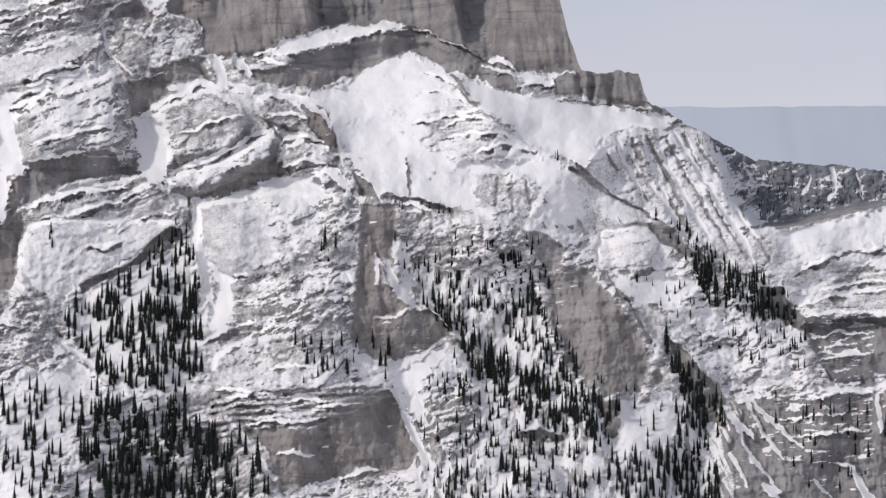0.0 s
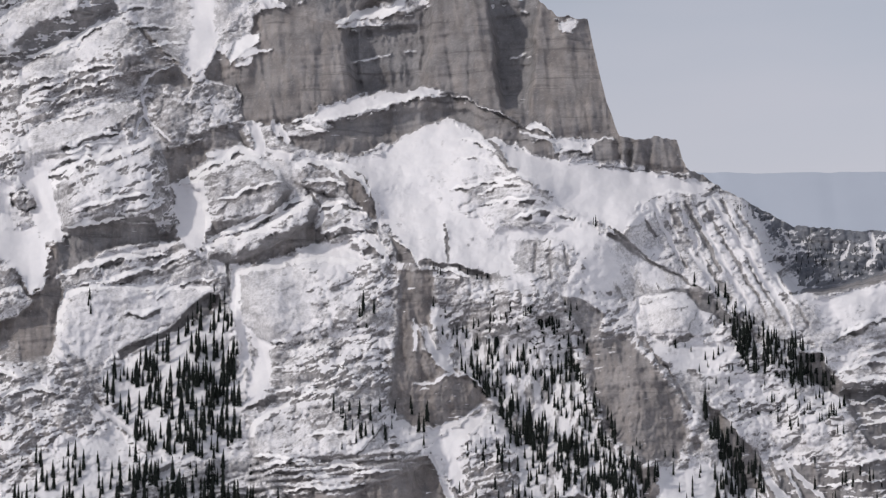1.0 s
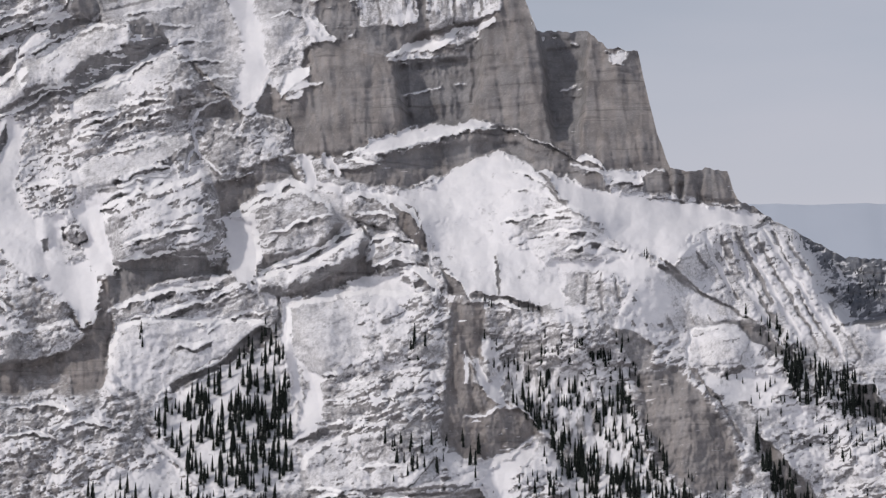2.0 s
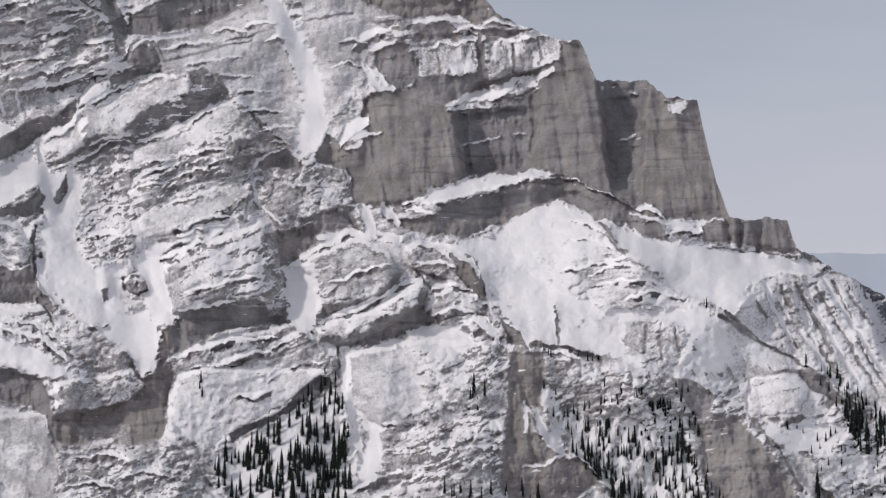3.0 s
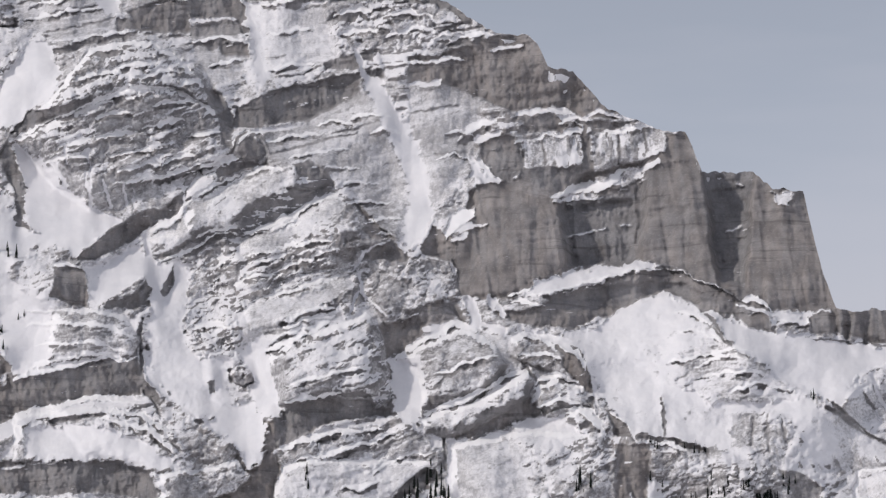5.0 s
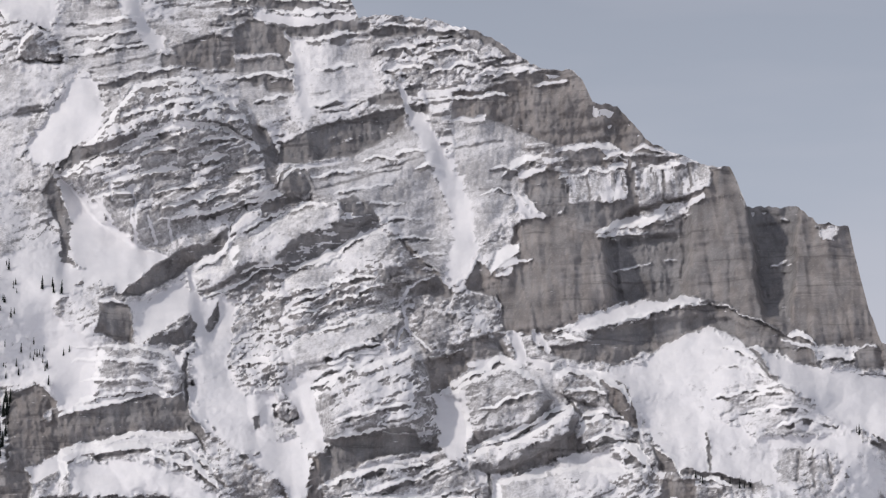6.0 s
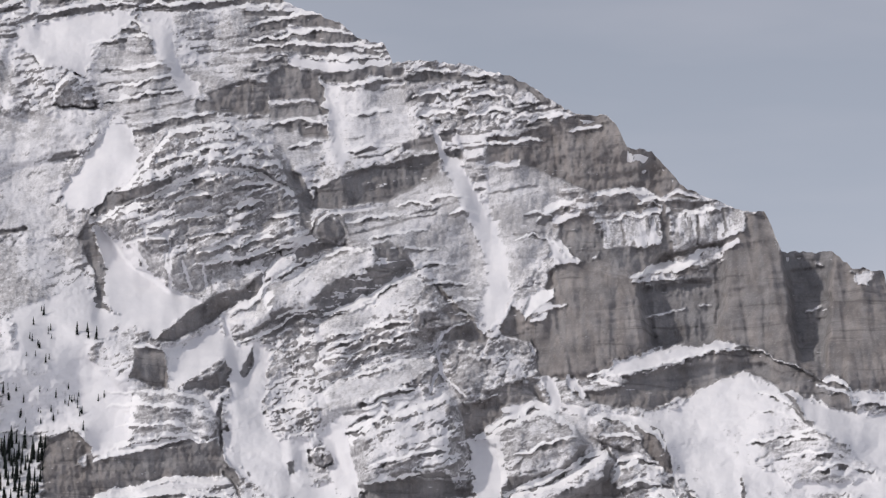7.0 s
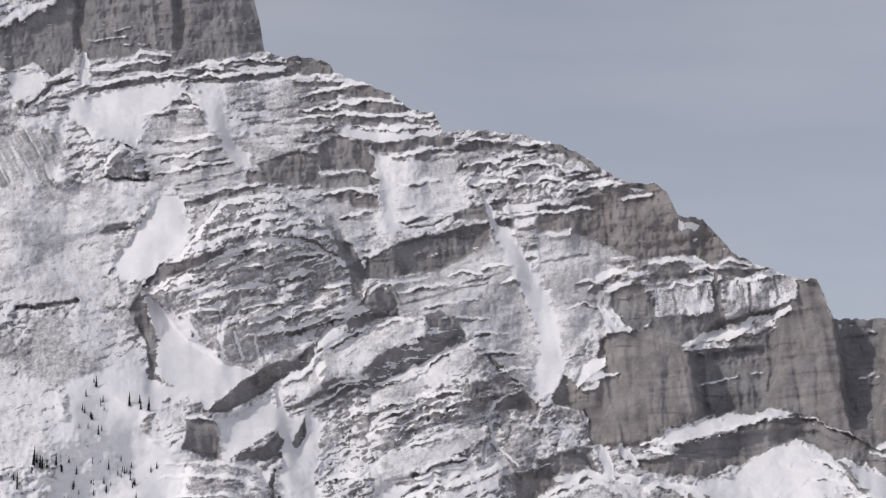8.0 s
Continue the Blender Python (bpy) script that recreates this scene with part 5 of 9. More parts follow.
# soft beds on the fan of snow
dark([(-53, 246), (-9, 255)], 5, 0.5)
dark([(17, 236), (59, 241), (91, 230)], 5, 0.6)
dark([(12, 218), (49, 221), (81, 215)], 5, 0.7)
dark([(-43, 199), (-11, 209), (11, 217)], 4, 0.5)
zone("mottle", 0.16, [(-12, 175), (19, 200), (49, 206), (108, 211), (160, 171), (108, 160), (58, 165)], 0.0, 6, 1.3)
dark([(77, 211), (90, 199)], 9)
dark([(112, 207), (138, 189), (165, 178)], 8)
dark([(146, 171), (180, 171)], 5)
dark([(27, 284), (49, 261), (71, 249)], 5)
dark([(235, 150), (278, 113)], 7)
zone("upright", 0.30, [(58, 129), (157, 134), (146, 31), (67, 50)], 0.0, 8, 0.9)
# upper left corner of the lower face
zone("upright", 0.62, [(-584, 411), (-439, 406), (-434, 316), (-484, 306), (-569, 311)], 0.1, 8)
zone("mottle", 0.08, [(-684, 249), (-624, 289), (-569, 271), (-574, 241), (-664, 211), (-714, 201)], 0.0, 8, 1.15)
light([(-804, 391), (-784, 396), (-744, 421), (-728, 433)], 6)
light([(-804, 379), (-724, 381), (-674, 391), (-632, 397)], 6)
light([(-764, 359), (-724, 373), (-682, 371)], 5)
dark([(-804, 415), (-754, 419), (-722, 432)], 7)
dark([(-776, 365), (-722, 369)], 8)
snow([(-724, 344), (-634, 379), (-622, 356), (-684, 331), (-744, 301), (-764, 309)], weight=0.75)
light([(-608, 413), (-594, 435), (-567, 445)], 9)
dark([(-689, 303), (-684, 276), (-704, 268)], 8)
light([(-684, 300), (-647, 309)], 6)
dark([(-756, 250), (-724, 256), (-672, 277)], 8)
light([(-744, 244), (-694, 259), (-672, 273)], 5)
dark([(-664, 195), (-604, 212), (-562, 236)], 4, 0.7)
dark([(-656, 175), (-614, 190), (-572, 196)], 8)
cliff([(-567, 251), (-548, 236), (-549, 165), (-562, 165)], tone=0.4)
light([(-572, 291), (-558, 259)], 6)
light([(-484, 285), (-444, 292), (-412, 296)], 7)
dark([(-481, 320), (-439, 331), (-413, 300)], 11)
light([(-409, 337), (-394, 311), (-388, 284)], 10)
light([(-376, 291), (-342, 280)], 12)
light([(-364, 342), (-343, 309)], 8)
# ledges of the middle buttress
zone("mottle", 0.48, [(-384, -59), (-184, -39), (-184, -129), (-304, -141), (-374, -161)], 0.1, 8)
zone("mottle", 0.06, [(-296, -141), (-224, -112), (-184, -139), (-194, -161), (-284, -171)], 0.0, 5, 1.1)
dark([(-336, -45), (-292, -39)], 6)
dark([(-356, -60), (-262, -54)], 5)
dark([(-286, -95), (-242, -84)], 5)
dark([(-376, -135), (-342, -131)], 8)
dark([(-386, -150), (-312, -149)], 7)
light([(-384, -162), (-304, -149), (-224, -112)], 6)
snow([(-414, -191), (-374, -157), (-344, -159), (-342, -241), (-402, -251)], weight=0.9, pure=0.5)
dark([(-396, -170), (-382, -158)], 13)
dark([(-296, -180), (-262, -177)], 8)
dark([(-306, -250), (-222, -249)], 6)
light([(-124, -14), (-113, -61)], 6)
light([(-104, -19), (-84, -61), (-62, -91)], 7)
light([(-124, -199), (-84, -211), (-24, -171), (-2, -159)], 9)
# right hand slopes
light([(541, 141), (552, 109)], 5)
light([(638, 98), (652, 123)], 7)
light([(684, 88), (697, 111), (690, 143)], 7)
light([(735, 132), (741, 89)], 5)
dark([(556, 41), (636, 48), (696, 68), (786, 86)], 7)
dark([(424, 216), (466, 211), (478, 190)], 13)
dark([(406, 207), (417, 190)], 8)
light([(416, 101), (446, 39), (478, -11)], 9)
light([(450, 93), (481, 31), (508, -31)], 8)
light([(534, 73), (558, 39)], 8)
dark([(409, 153), (426, 111), (458, 49)], 8)
dark([(454, 83), (478, 39)], 8)
cliff([(384, 41), (416, 33), (428, 13), (458, 11), (462, -21), (416, -5), (391, 11)], tone=0.1)
dark([(304, 50), (378, 49)], 5)
dark([(504, 25), (536, 26), (568, 31)], 8)
dark([(554, 0), (588, 3)], 6)
dark([(629, -17), (637, -23)], 8)
dark([(724, 13), (736, -4), (788, 1)], 11)
dark([(674, -10), (718, -7)], 5)
cliff([(564, -67), (606, -69), (618, -104), (638, -119), (637, -147), (606, -130), (566, -105)], tone=0.3)
dark([(654, -75), (698, -64)], 6)
dark([(624, -100), (666, -89), (716, -75), (758, -71)], 6)
dark([(754, -37), (772, -50)], 10)
light([(664, -190), (708, -181)], 5)
light([(664, -205), (693, -201)], 5)
light([(714, -226), (778, -219)], 7)
dark([(334, -50), (368, -44)], 6)
dark([(325, -87), (337, -111)], 8)
dark([(364, -98), (388, -105)], 11)
dark([(481, -157), (484, -181)], 6)
dark([(524, -185), (543, -178)], 6)
dark([(554, -145), (588, -133)], 7)

# ---- slabs and drifts of the upper left
worn([(-1267, 995), (-1013, 990), (-1013, 897), (-1038, 836), (-1059, 821), (-1152, 797), (-1214, 829), (-1225, 932)], 0.0)
zone("flat", 0.10, [(-1267, 995), (-1013, 990), (-1013, 897), (-1038, 836), (-1059, 821), (-1152, 797), (-1214, 829), (-1225, 932)], 0.05, 8, 1.25)
snow([(-1381, 987), (-1328, 998), (-1234, 1014), (-1150, 1012), (-1150, 986), (-1221, 962), (-1242, 910), (-1317, 923), (-1359, 944)], weight=0.9, pure=0.7)
snow([(-1150, 1012), (-994, 997), (-963, 924), (-1015, 863), (-1056, 895), (-1119, 980)], weight=0.5)
dark([(-1333, 1036), (-1234, 1041), (-1150, 1051), (-973, 1050)], 6)
dark([(-1328, 1003), (-1234, 1018), (-1150, 1024), (-973, 1027)], 6)
light([(-1328, 1048), (-1255, 1056), (-1234, 1079)], 4)
light([(-1328, 1020), (-1234, 1030), (-1150, 1039), (-973, 1039)], 4)
light([(-1150, 1012), (-1056, 1009), (-973, 1012), (-869, 1016)], 5)
dark([(-961, 1027), (-880, 1031)], 11)
dark([(-911, 995), (-777, 981)], 8)
dark([(-829, 961), (-744, 953)], 13)
dark([(-953, 954), (-909, 953)], 6)
dark([(-849, 947), (-829, 929), (-775, 923)], 9)
dark([(-767, 937), (-685, 927)], 6)
dark([(-808, 886), (-765, 886)], 9)
dark([(-747, 897), (-675, 896)], 13)
light([(-849, 913), (-788, 906), (-705, 911)], 6)
dark([(-1171, 978), (-1124, 973)], 8)
dark([(-1234, 957), (-1181, 957)], 6)
dark([(-1103, 912), (-1077, 908)], 5)
worn([(-1355, 925), (-1288, 918), (-1246, 902), (-1216, 837), (-1355, 840)], 0.0)
zone("mottle", 0.42, [(-1329, 914), (-1288, 915), (-1246, 902), (-1216, 837), (-1350, 840)], 0.2, 6)
cliff([(-1254, 891), (-1239, 881), (-1216, 838), (-1282, 838), (-1254, 852)], tone=0.25)
dark([(-1341, 857), (-1329, 874), (-1310, 895)], 7)
dark([(-1335, 932), (-1317, 918)], 6)
worn([(-1454, 838), (-1173, 828), (-1255, 737), (-1307, 655), (-1369, 610), (-1452, 601)], 0.2)
zone("mottle", 0.12, [(-1454, 835), (-1178, 824), (-1255, 737), (-1307, 655), (-1369, 615), (-1452, 606)], 0.05, 8, 1.2)
dark([(-1313, 743), (-1287, 747), (-1256, 758)], 7)
dark([(-1395, 614), (-1369, 615), (-1346, 621)], 6)
worn([(-899, 835), (-812, 837), (-802, 775), (-899, 743)], 0.0)
zone("flat", 0.15, [(-899, 835), (-812, 837), (-802, 775), (-899, 743)], 0.1, 6, 1.2)
cliff([(-825, 895), (-807, 867), (-789, 816), (-792, 798), (-806, 816), (-822, 842)], tone=0.15)
dark([(-894, 790), (-838, 791)], 6)
dark([(-838, 787), (-806, 784)], 15)
worn([(-796, 872), (-730, 876), (-699, 850), (-710, 779), (-741, 738), (-792, 719), (-802, 780)], 0.5)
snow([(-794, 872), (-750, 874), (-710, 840), (-720, 779), (-751, 738), (-790, 721), (-800, 780)], weight=0.3, pure=0.3)
dark([(-1162, 791), (-1100, 805), (-1047, 815)], 8)
dark([(-1038, 843), (-1009, 833)], 20, 0.8)
light([(-1172, 652), (-1100, 677), (-1007, 719), (-954, 719)], 5)
light([(-966, 562), (-904, 571), (-861, 586)], 5)
cliff([(-863, 722), (-839, 679), (-831, 615), (-847, 611), (-853, 669)], tone=0.5, weight=0.7)
cliff([(-821, 615), (-787, 627), (-759, 592), (-790, 580), (-823, 587)], tone=0.2)
light([(-825, 620), (-790, 632)], 4)
light([(-853, 581), (-772, 598)], 4)
light([(-807, 637), (-751, 644), (-700, 651)], 6)
slab("mottle", [(-1580, 830), (-1369, 828), (-1181, 828), (-1285, 735), (-1296, 663), (-1238, 590), (-1264, 498), (-1389, 459), (-1577, 432)], 1.0)
dark([(-1465, 606), (-1400, 611), (-1352, 617)], 6)
dark([(-1306, 743), (-1252, 752)], 6)
dark([(-1296, 663), (-1280, 678)], 6)
slab("flat", [(-1221, 956), (-1056, 916), (-1046, 864), (-1036, 822), (-1077, 808), (-1150, 815), (-1210, 847), (-1233, 900)], 1.15)
for bed in ([(-1221, 878), (-1140, 887), (-1077, 893)], [(-1181, 857), (-1098, 870), (-1046, 879)], [(-1171, 825), (-1098, 836), (-1046, 848)], [(-1213, 904), (-1150, 910)]):
    dark(bed, 3.5, 0.8)
slab("flat", [(-778, 862), (-665, 873), (-635, 772), (-748, 744), (-779, 714), (-796, 816)], 0.95)
slab("flat", [(-899, 837), (-814, 825), (-801, 745), (-871, 726), (-899, 788)], 1.15)
dark([(-896, 800), (-840, 800)], 6)
dark([(-840, 797), (-807, 794)], 14)
slab("mottle", [(-682, 665), (-605, 708), (-559, 721), (-413, 716), (-378, 684), (-404, 574), (-466, 494), (-507, 434), (-587, 496), (-657, 573), (-769, 596), (-769, 630)], 1.15)
snow([(-597, 732), (-529, 713), (-480, 575), (-466, 494), (-507, 429), (-527, 445), (-506, 525), (-535, 627)], weight=0.6, pure=0.8)
for bed in ([(-769, 601), (-687, 620), (-606, 638)], [(-668, 569), (-617, 578)], [(-535, 667), (-464, 681), (-423, 683)], [(-647, 639), (-565, 658)], [(-465, 595), (-404, 604)]):
    dark(bed, 4, 0.6)
slab("steep", [(-911, 502), (-769, 571), (-678, 548), (-709, 498), (-821, 470), (-903, 451)], 1.1)
snow([(-1224, 633), (-1193, 625), (-1151, 556), (-1110, 515), (-1023, 486), (-1103, 426), (-1136, 449), (-1177, 464), (-1203, 546)], pure=1.0, weight=0.95)
light([(-1221, 631), (-1126, 671), (-1013, 717), (-921, 726)], 5)
# ---- the chute and slab over the lower left wall
worn([(-1451, 493), (-1223, 490), (-1151, 464), (-1084, 326), (-1007, 284), (-994, 236), (-1222, 224), (-1274, 277), (-1450, 258)], 0.0)
slab("mottle", [(-1577, 463), (-1389, 459), (-1367, 347), (-1576, 288)], 0.8)
zone("mottle", 0.06, [(-1451, 370), (-1326, 367), (-1264, 338), (-1235, 241), (-1305, 231), (-1449, 217)], 0.1, 8, 0.8)
snow([(-1348, 512), (-1270, 491), (-1252, 409), (-1202, 337), (-1153, 286), (-1165, 230), (-1220, 219), (-1241, 287), (-1279, 353), (-1316, 374), (-1373, 380), (-1373, 482)], weight=0.9, pure=0.6)
slab("flat", [(-1252, 460), (-1161, 459), (-1128, 407), (-1161, 365), (-1153, 286), (-1202, 337)], 0.9, 0.1)
slab("flat", [(-1156, 328), (-1027, 320), (-997, 274), (-994, 238), (-1150, 230)], 1.05, 0.1)
shelves([(-1156, 328), (-1027, 320), (-997, 274), (-994, 238), (-1150, 230)], -7, 17, 4, 0.4, 0.4, seed=21)
snow([(-1358, 502), (-1270, 486), (-1254, 419), (-1197, 337), (-1156, 286), (-1161, 233), (-1217, 220), (-1238, 287), (-1269, 338), (-1305, 379), (-1368, 390)], weight=0.95, pure=0.7)
dark([(-1202, 434), (-1155, 433)], 6)
worn([(-1429, 233), (-1320, 232), (-1316, 74), (-1428, 75)], 0.4)
zone("upright", 0.4, [(-1429, 233), (-1320, 232), (-1316, 74), (-1428, 75)], 0.4, 8)
cliff([(-1153, 403), (-1104, 407), (-1091, 334), (-1125, 334), (-1156, 365)], tone=0.5)
cliff([(-1031, 285), (-1007, 284), (-988, 183), (-1011, 183), (-1017, 244)], tone=0.35)
cliff([(-1233, 231), (-1212, 210), (-1125, 230), (-997, 232), (-994, 205), (-1160, 185), (-1232, 185)], tone=0.3)
dark([(-990, 183), (-970, 157), (-954, 130)], 9)
worn([(-961, 416), (-792, 414), (-742, 332), (-752, 141), (-915, 132), (-976, 213)], 0.5)
zone("mottle", 0.42, [(-910, 385), (-828, 394), (-813, 323), (-915, 283)], 0.15, 10)
snow([(-956, 403), (-915, 415), (-919, 334), (-925, 273), (-884, 233), (-833, 237), (-808, 172), (-834, 122), (-915, 142), (-966, 193), (-981, 294), (-971, 355)], weight=0.75, pure=0.55)
snow([(-818, 323), (-792, 373), (-752, 332), (-772, 272), (-752, 211), (-740, 151), (-783, 121), (-801, 182), (-788, 232), (-813, 272)], weight=0.9, pure=0.8)
dark([(-915, 281), (-874, 288), (-821, 303)], 9)
dark([(-905, 255), (-854, 261), (-823, 268)], 7)
dark([(-925, 375), (-884, 378)], 6)
cliff([(-837, 215), (-808, 222), (-792, 192), (-808, 185), (-833, 191)], tone=0.3)
slab("dip", [(-749, 308), (-562, 332), (-548, 166), (-745, 157)], 1.1, 0.14, keep=0.25)
slab("mottle", [(-462, 246), (-391, 290), (-331, 270), (-311, 199), (-442, 175)], 0.95, 0.16, keep=0.5)
slab("mottle", [(-296, 254), (-221, 254), (-196, 198), (-212, 153), (-287, 154)], 1.05, 0.16, keep=0.5)
dark([(-762, 246), (-732, 255), (-699, 262)], 8)
dark([(-752, 300), (-709, 307)], 7)
# ---- snow beds over the main wall
worn([(-319, 632), (-88, 644), (-84, 513), (-320, 516)], 0.72)
dark([(-201, 625), (-199, 595), (-205, 570)], 6)
cliff([(-201, 575), (-185, 583), (-177, 550), (-199, 541)], tone=0.35)
dark([(-184, 557), (-128, 569), (-63, 589)], 7)
worn([(-334, -324), (-264, -304), (-144, -259), (-94, -249), (-39, -359), (-144, -389), (-224, -409), (-284, -439), (-304, -359)], 0.62)
zone("flat", 0.85, [(-334, -324), (-264, -304), (-144, -259), (-94, -249), (-39, -359), (-144, -389), (-224, -409), (-284, -439), (-304, -359)], 0.45, 10, 1.3)
shelves([(-334, -324), (-264, -304), (-144, -259), (-94, -249), (-39, -359), (-144, -389), (-224, -409), (-284, -439), (-304, -359)], 6, 17, 4, 0.45, seed=23)
# ---- weathered faces among the conifers
for face in ([(-184, 91), (-79, 81), (-84, 1), (-104, -59), (-39, -99), (21, -151), (-64, -189), (-124, -204), (-169, -159), (-184, -119)], [(181, -29), (291, -39), (331, -99), (371, -159), (391, -234), (336, -254), (266, -234), (236, -179), (191, -139)]):
    zone("upright", 1.0, face, 0.7, 6, 1.25)
    worn(face, 0.72)
dark([(-144, 61), (-134, 1), (-144, -79), (-129, -159)], 4)
dark([(-94, -79), (-84, -129), (-94, -169)], 4)
cliff([(336, -159), (366, -179), (382, -231), (346, -244)], tone=0.3)
cliff([(184, 1), (206, 1), (220, -59), (191, -64)], tone=0.4)
cliff([(261, -249), (301, -249), (311, -329), (286, -339)], tone=0.6, weight=0.8)
# ---- streaked slope and rounded blocks of the right hand side
slab("streak", [(276, 183), (406, 213), (451, 141), (406, 66), (346, 71)], 0.85, 0.14, keep=0.5)
light([(404, 146), (431, 91), (468, 39)], 9)
light([(421, 201), (441, 141), (478, 41), (491, -9)], 8)
light([(346, 111), (366, 141)], 5)
dark([(421, 111), (456, 46)], 6)
dark([(456, 111), (478, 59)], 5)
dark([(201, 245), (276, 246), (356, 245)], 3, 0.5)
dark([(296, 209), (366, 211)], 4, 0.4)
cliff([(366, 261), (394, 253), (428, 229), (421, 221), (381, 239)], tone=0.2)
slab("mottle", [(282, 39), (361, 41), (381, -9), (346, -31), (296, -24)], 0.95, 0.06, keep=0.3)
# ---- soft beds of the snow fan
slab("mottle", [(-38, 328), (2, 322), (51, 232), (160, 176), (80, 164), (1, 178), (-69, 193), (-28, 263)], 0.55, keep=0.25)
slab("mottle", [(16, 202), (61, 220), (101, 220), (155, 176), (50, 168)], 1.1, 0.15, keep=0.5, soft=6)
for bed in ([(-39, 193), (11, 220), (71, 228), (111, 220)], [(-29, 178), (6, 197), (51, 210)], [(-23, 273), (27, 287)], [(-28, 248), (41, 252)]):
    dark(bed, 4, 0.45)
dark([(105, 207), (150, 176), (181, 169)], 6, 0.9)
dark([(17, 307), (46, 272)], 5, 0.8)
slab("upright", [(58, 132), (159, 140), (150, 32), (71, 43)], 0.95, 0.22, keep=0.3)
slab("mottle", [(161, 132), (288, 141), (292, 41), (168, 32)], 0.75, keep=0.3)
# ---- lobes left of the fan
slab("mottle", [(-316, 257), (-238, 254), (-226, 222), (-299, 219)], 0.95, keep=0.2, soft=5)
cliff([(-238, 252), (-204, 244), (-185, 179), (-227, 194)], tone=0.75)
dark([(-331, 237), (-309, 223), (-287, 193)], 6)
dark([(-279, 213), (-239, 194), (-193, 178)], 8)
light([(-284, 180), (-239, 184), (-199, 166)], 4)
dark([(-399, 181), (-374, 180), (-339, 195), (-309, 213)], 5)
slab("mottle", [(-309, 133), (-189, 92), (-190, 4), (-330, -23), (-318, 73)], 0.6, keep=0.45)
# ---- arch, slab and knobs of the lower left
cliff([(-1261, 51), (-1138, 60), (-1046, 51), (-980, 21), (-959, -29), (-983, -26), (-1016, -1), (-1138, 2), (-1260, -6)], tone=0.2)
light([(-1240, 41), (-1169, 48), (-1118, 50)], 4)
slab("mottle", [(-963, 47), (-894, 59), (-813, 38), (-793, 8), (-843, -22), (-945, -28)], 1.0, 0.14)
cliff([(-859, 86), (-833, 90), (-821, 63), (-848, 58)], tone=0.3)
# ---- slabs under the rounded nose
cliff([(-802, 463), (-792, 500), (-691, 535), (-695, 515), (-762, 479)], tone=0.15, weight=0.85)
zone("mottle", 0.8, [(-721, 590), (-660, 579), (-644, 541), (-701, 535)], 0.2, 6)
light([(-792, 455), (-741, 473), (-691, 501), (-638, 528)], 4)
cliff([(-601, 498), (-549, 446), (-541, 438), (-589, 441)], tone=0.45)
# ---- the capped block above the forest, and the layered block beside it
cliff([(-667, -103), (-552, -59), (-492, -19), (-460, 31), (-450, -14), (-512, -59), (-637, -113)], tone=0.3, weight=0.9)
worn([(-652, 69), (-452, 79), (-462, 29), (-552, -1), (-632, -1)], 0.55)
worn([(-271, 118), (-161, 88), (-171, -2), (-252, -32)], 0.6)
worn([(-412, -34), (-161, -32), (-172, -142), (-152, -301), (-412, -321), (-412, -142)], 0.5)
zone("flat", 0.24, [(-407, -42), (-252, -32), (-162, -62), (-172, -132), (-292, -132), (-407, -142)], 0.15, 8)
slab("mottle", [(-412, -187), (-292, -134), (-212, -134), (-162, -202), (-162, -242), (-412, -261)], 1.2, 0.1, keep=0.2)
shelves([(-412, -241), (-152, -232), (-132, -311), (-412, -331)], 4, 14, 5, 0.7, 0.8, seed=22)
dark([(-414, -164), (-372, -148), (-358, -142)], 11)
worn([(-913, -51), (-752, -31), (-667, -131), (-692, -171), (-912, -161)], 0.6)
slab("mottle", [(338, -92), (597, -132), (627, -242), (477, -242), (388, -182)], 1.1, 0.12, keep=0.5)
slab("mottle", [(288, 38), (378, 38), (410, -32), (328, -42)], 0.9, 0.08, keep=0.4)
dark([(278, 46), (313, 56), (353, 56)], 7)
cliff([(353, 58), (376, 53), (433, -2), (398, 3)], tone=0.15)

# ---- layered beds below the summit tower
lip([(-1339, 1046), (-1265, 1050), (-1182, 1054)], 4, 6, 2.0)
lip([(-1334, 1006), (-1286, 1017), (-1234, 1026), (-1150, 1028)], 5, 7, 2.0)
lip([(-1166, 1041), (-1098, 1043), (-1036, 1052), (-968, 1046)], 5, 8, 2.0)
lip([(-1145, 1024), (-1056, 1026), (-973, 1029)], 5, 7, 2.0)
lip([(-1077, 1007), (-1004, 1007), (-953, 1016), (-880, 1016)], 5, 10, 2.0)
lip([(-953, 980), (-891, 989), (-849, 1001), (-777, 993)], 6, 12, 2.0)
lip([(-953, 956), (-870, 962), (-808, 974), (-744, 961)], 6, 14, 2.0)
lip([(-953, 942), (-870, 947), (-777, 941), (-690, 942)], 5, 9, 2.0)
lip([(-844, 928), (-777, 916), (-695, 925)], 6, 8, 2.0)
lip([(-958, 915), (-911, 920), (-870, 926)], 4, 6, 2.0)
lip([(-907, 803), (-850, 809), (-804, 801)], 4, 9, 2.0)
lip([(-1182, 983), (-1150, 990), (-1119, 981)], 4, 9, 2.0)
lip([(-1239, 956), (-1182, 964), (-1119, 967)], 4, 6, 2.0)
lip([(-1202, 872), (-1140, 881), (-1077, 897)], 4, 5, 2.0)
lip([(-1213, 847), (-1140, 855), (-1057, 872)], 4, 5, 2.0)
lip([(-1181, 908), (-1129, 913), (-1077, 920)], 3, 4, 2.0)
lip([(-1119, 808), (-1057, 817), (-1005, 826)], 4, 10, 2.0)
lip([(-778, 867), (-726, 878), (-681, 883)], 6, 9, 2.0)
lip([(-768, 815), (-717, 822), (-682, 826)], 4, 4, 2.0)
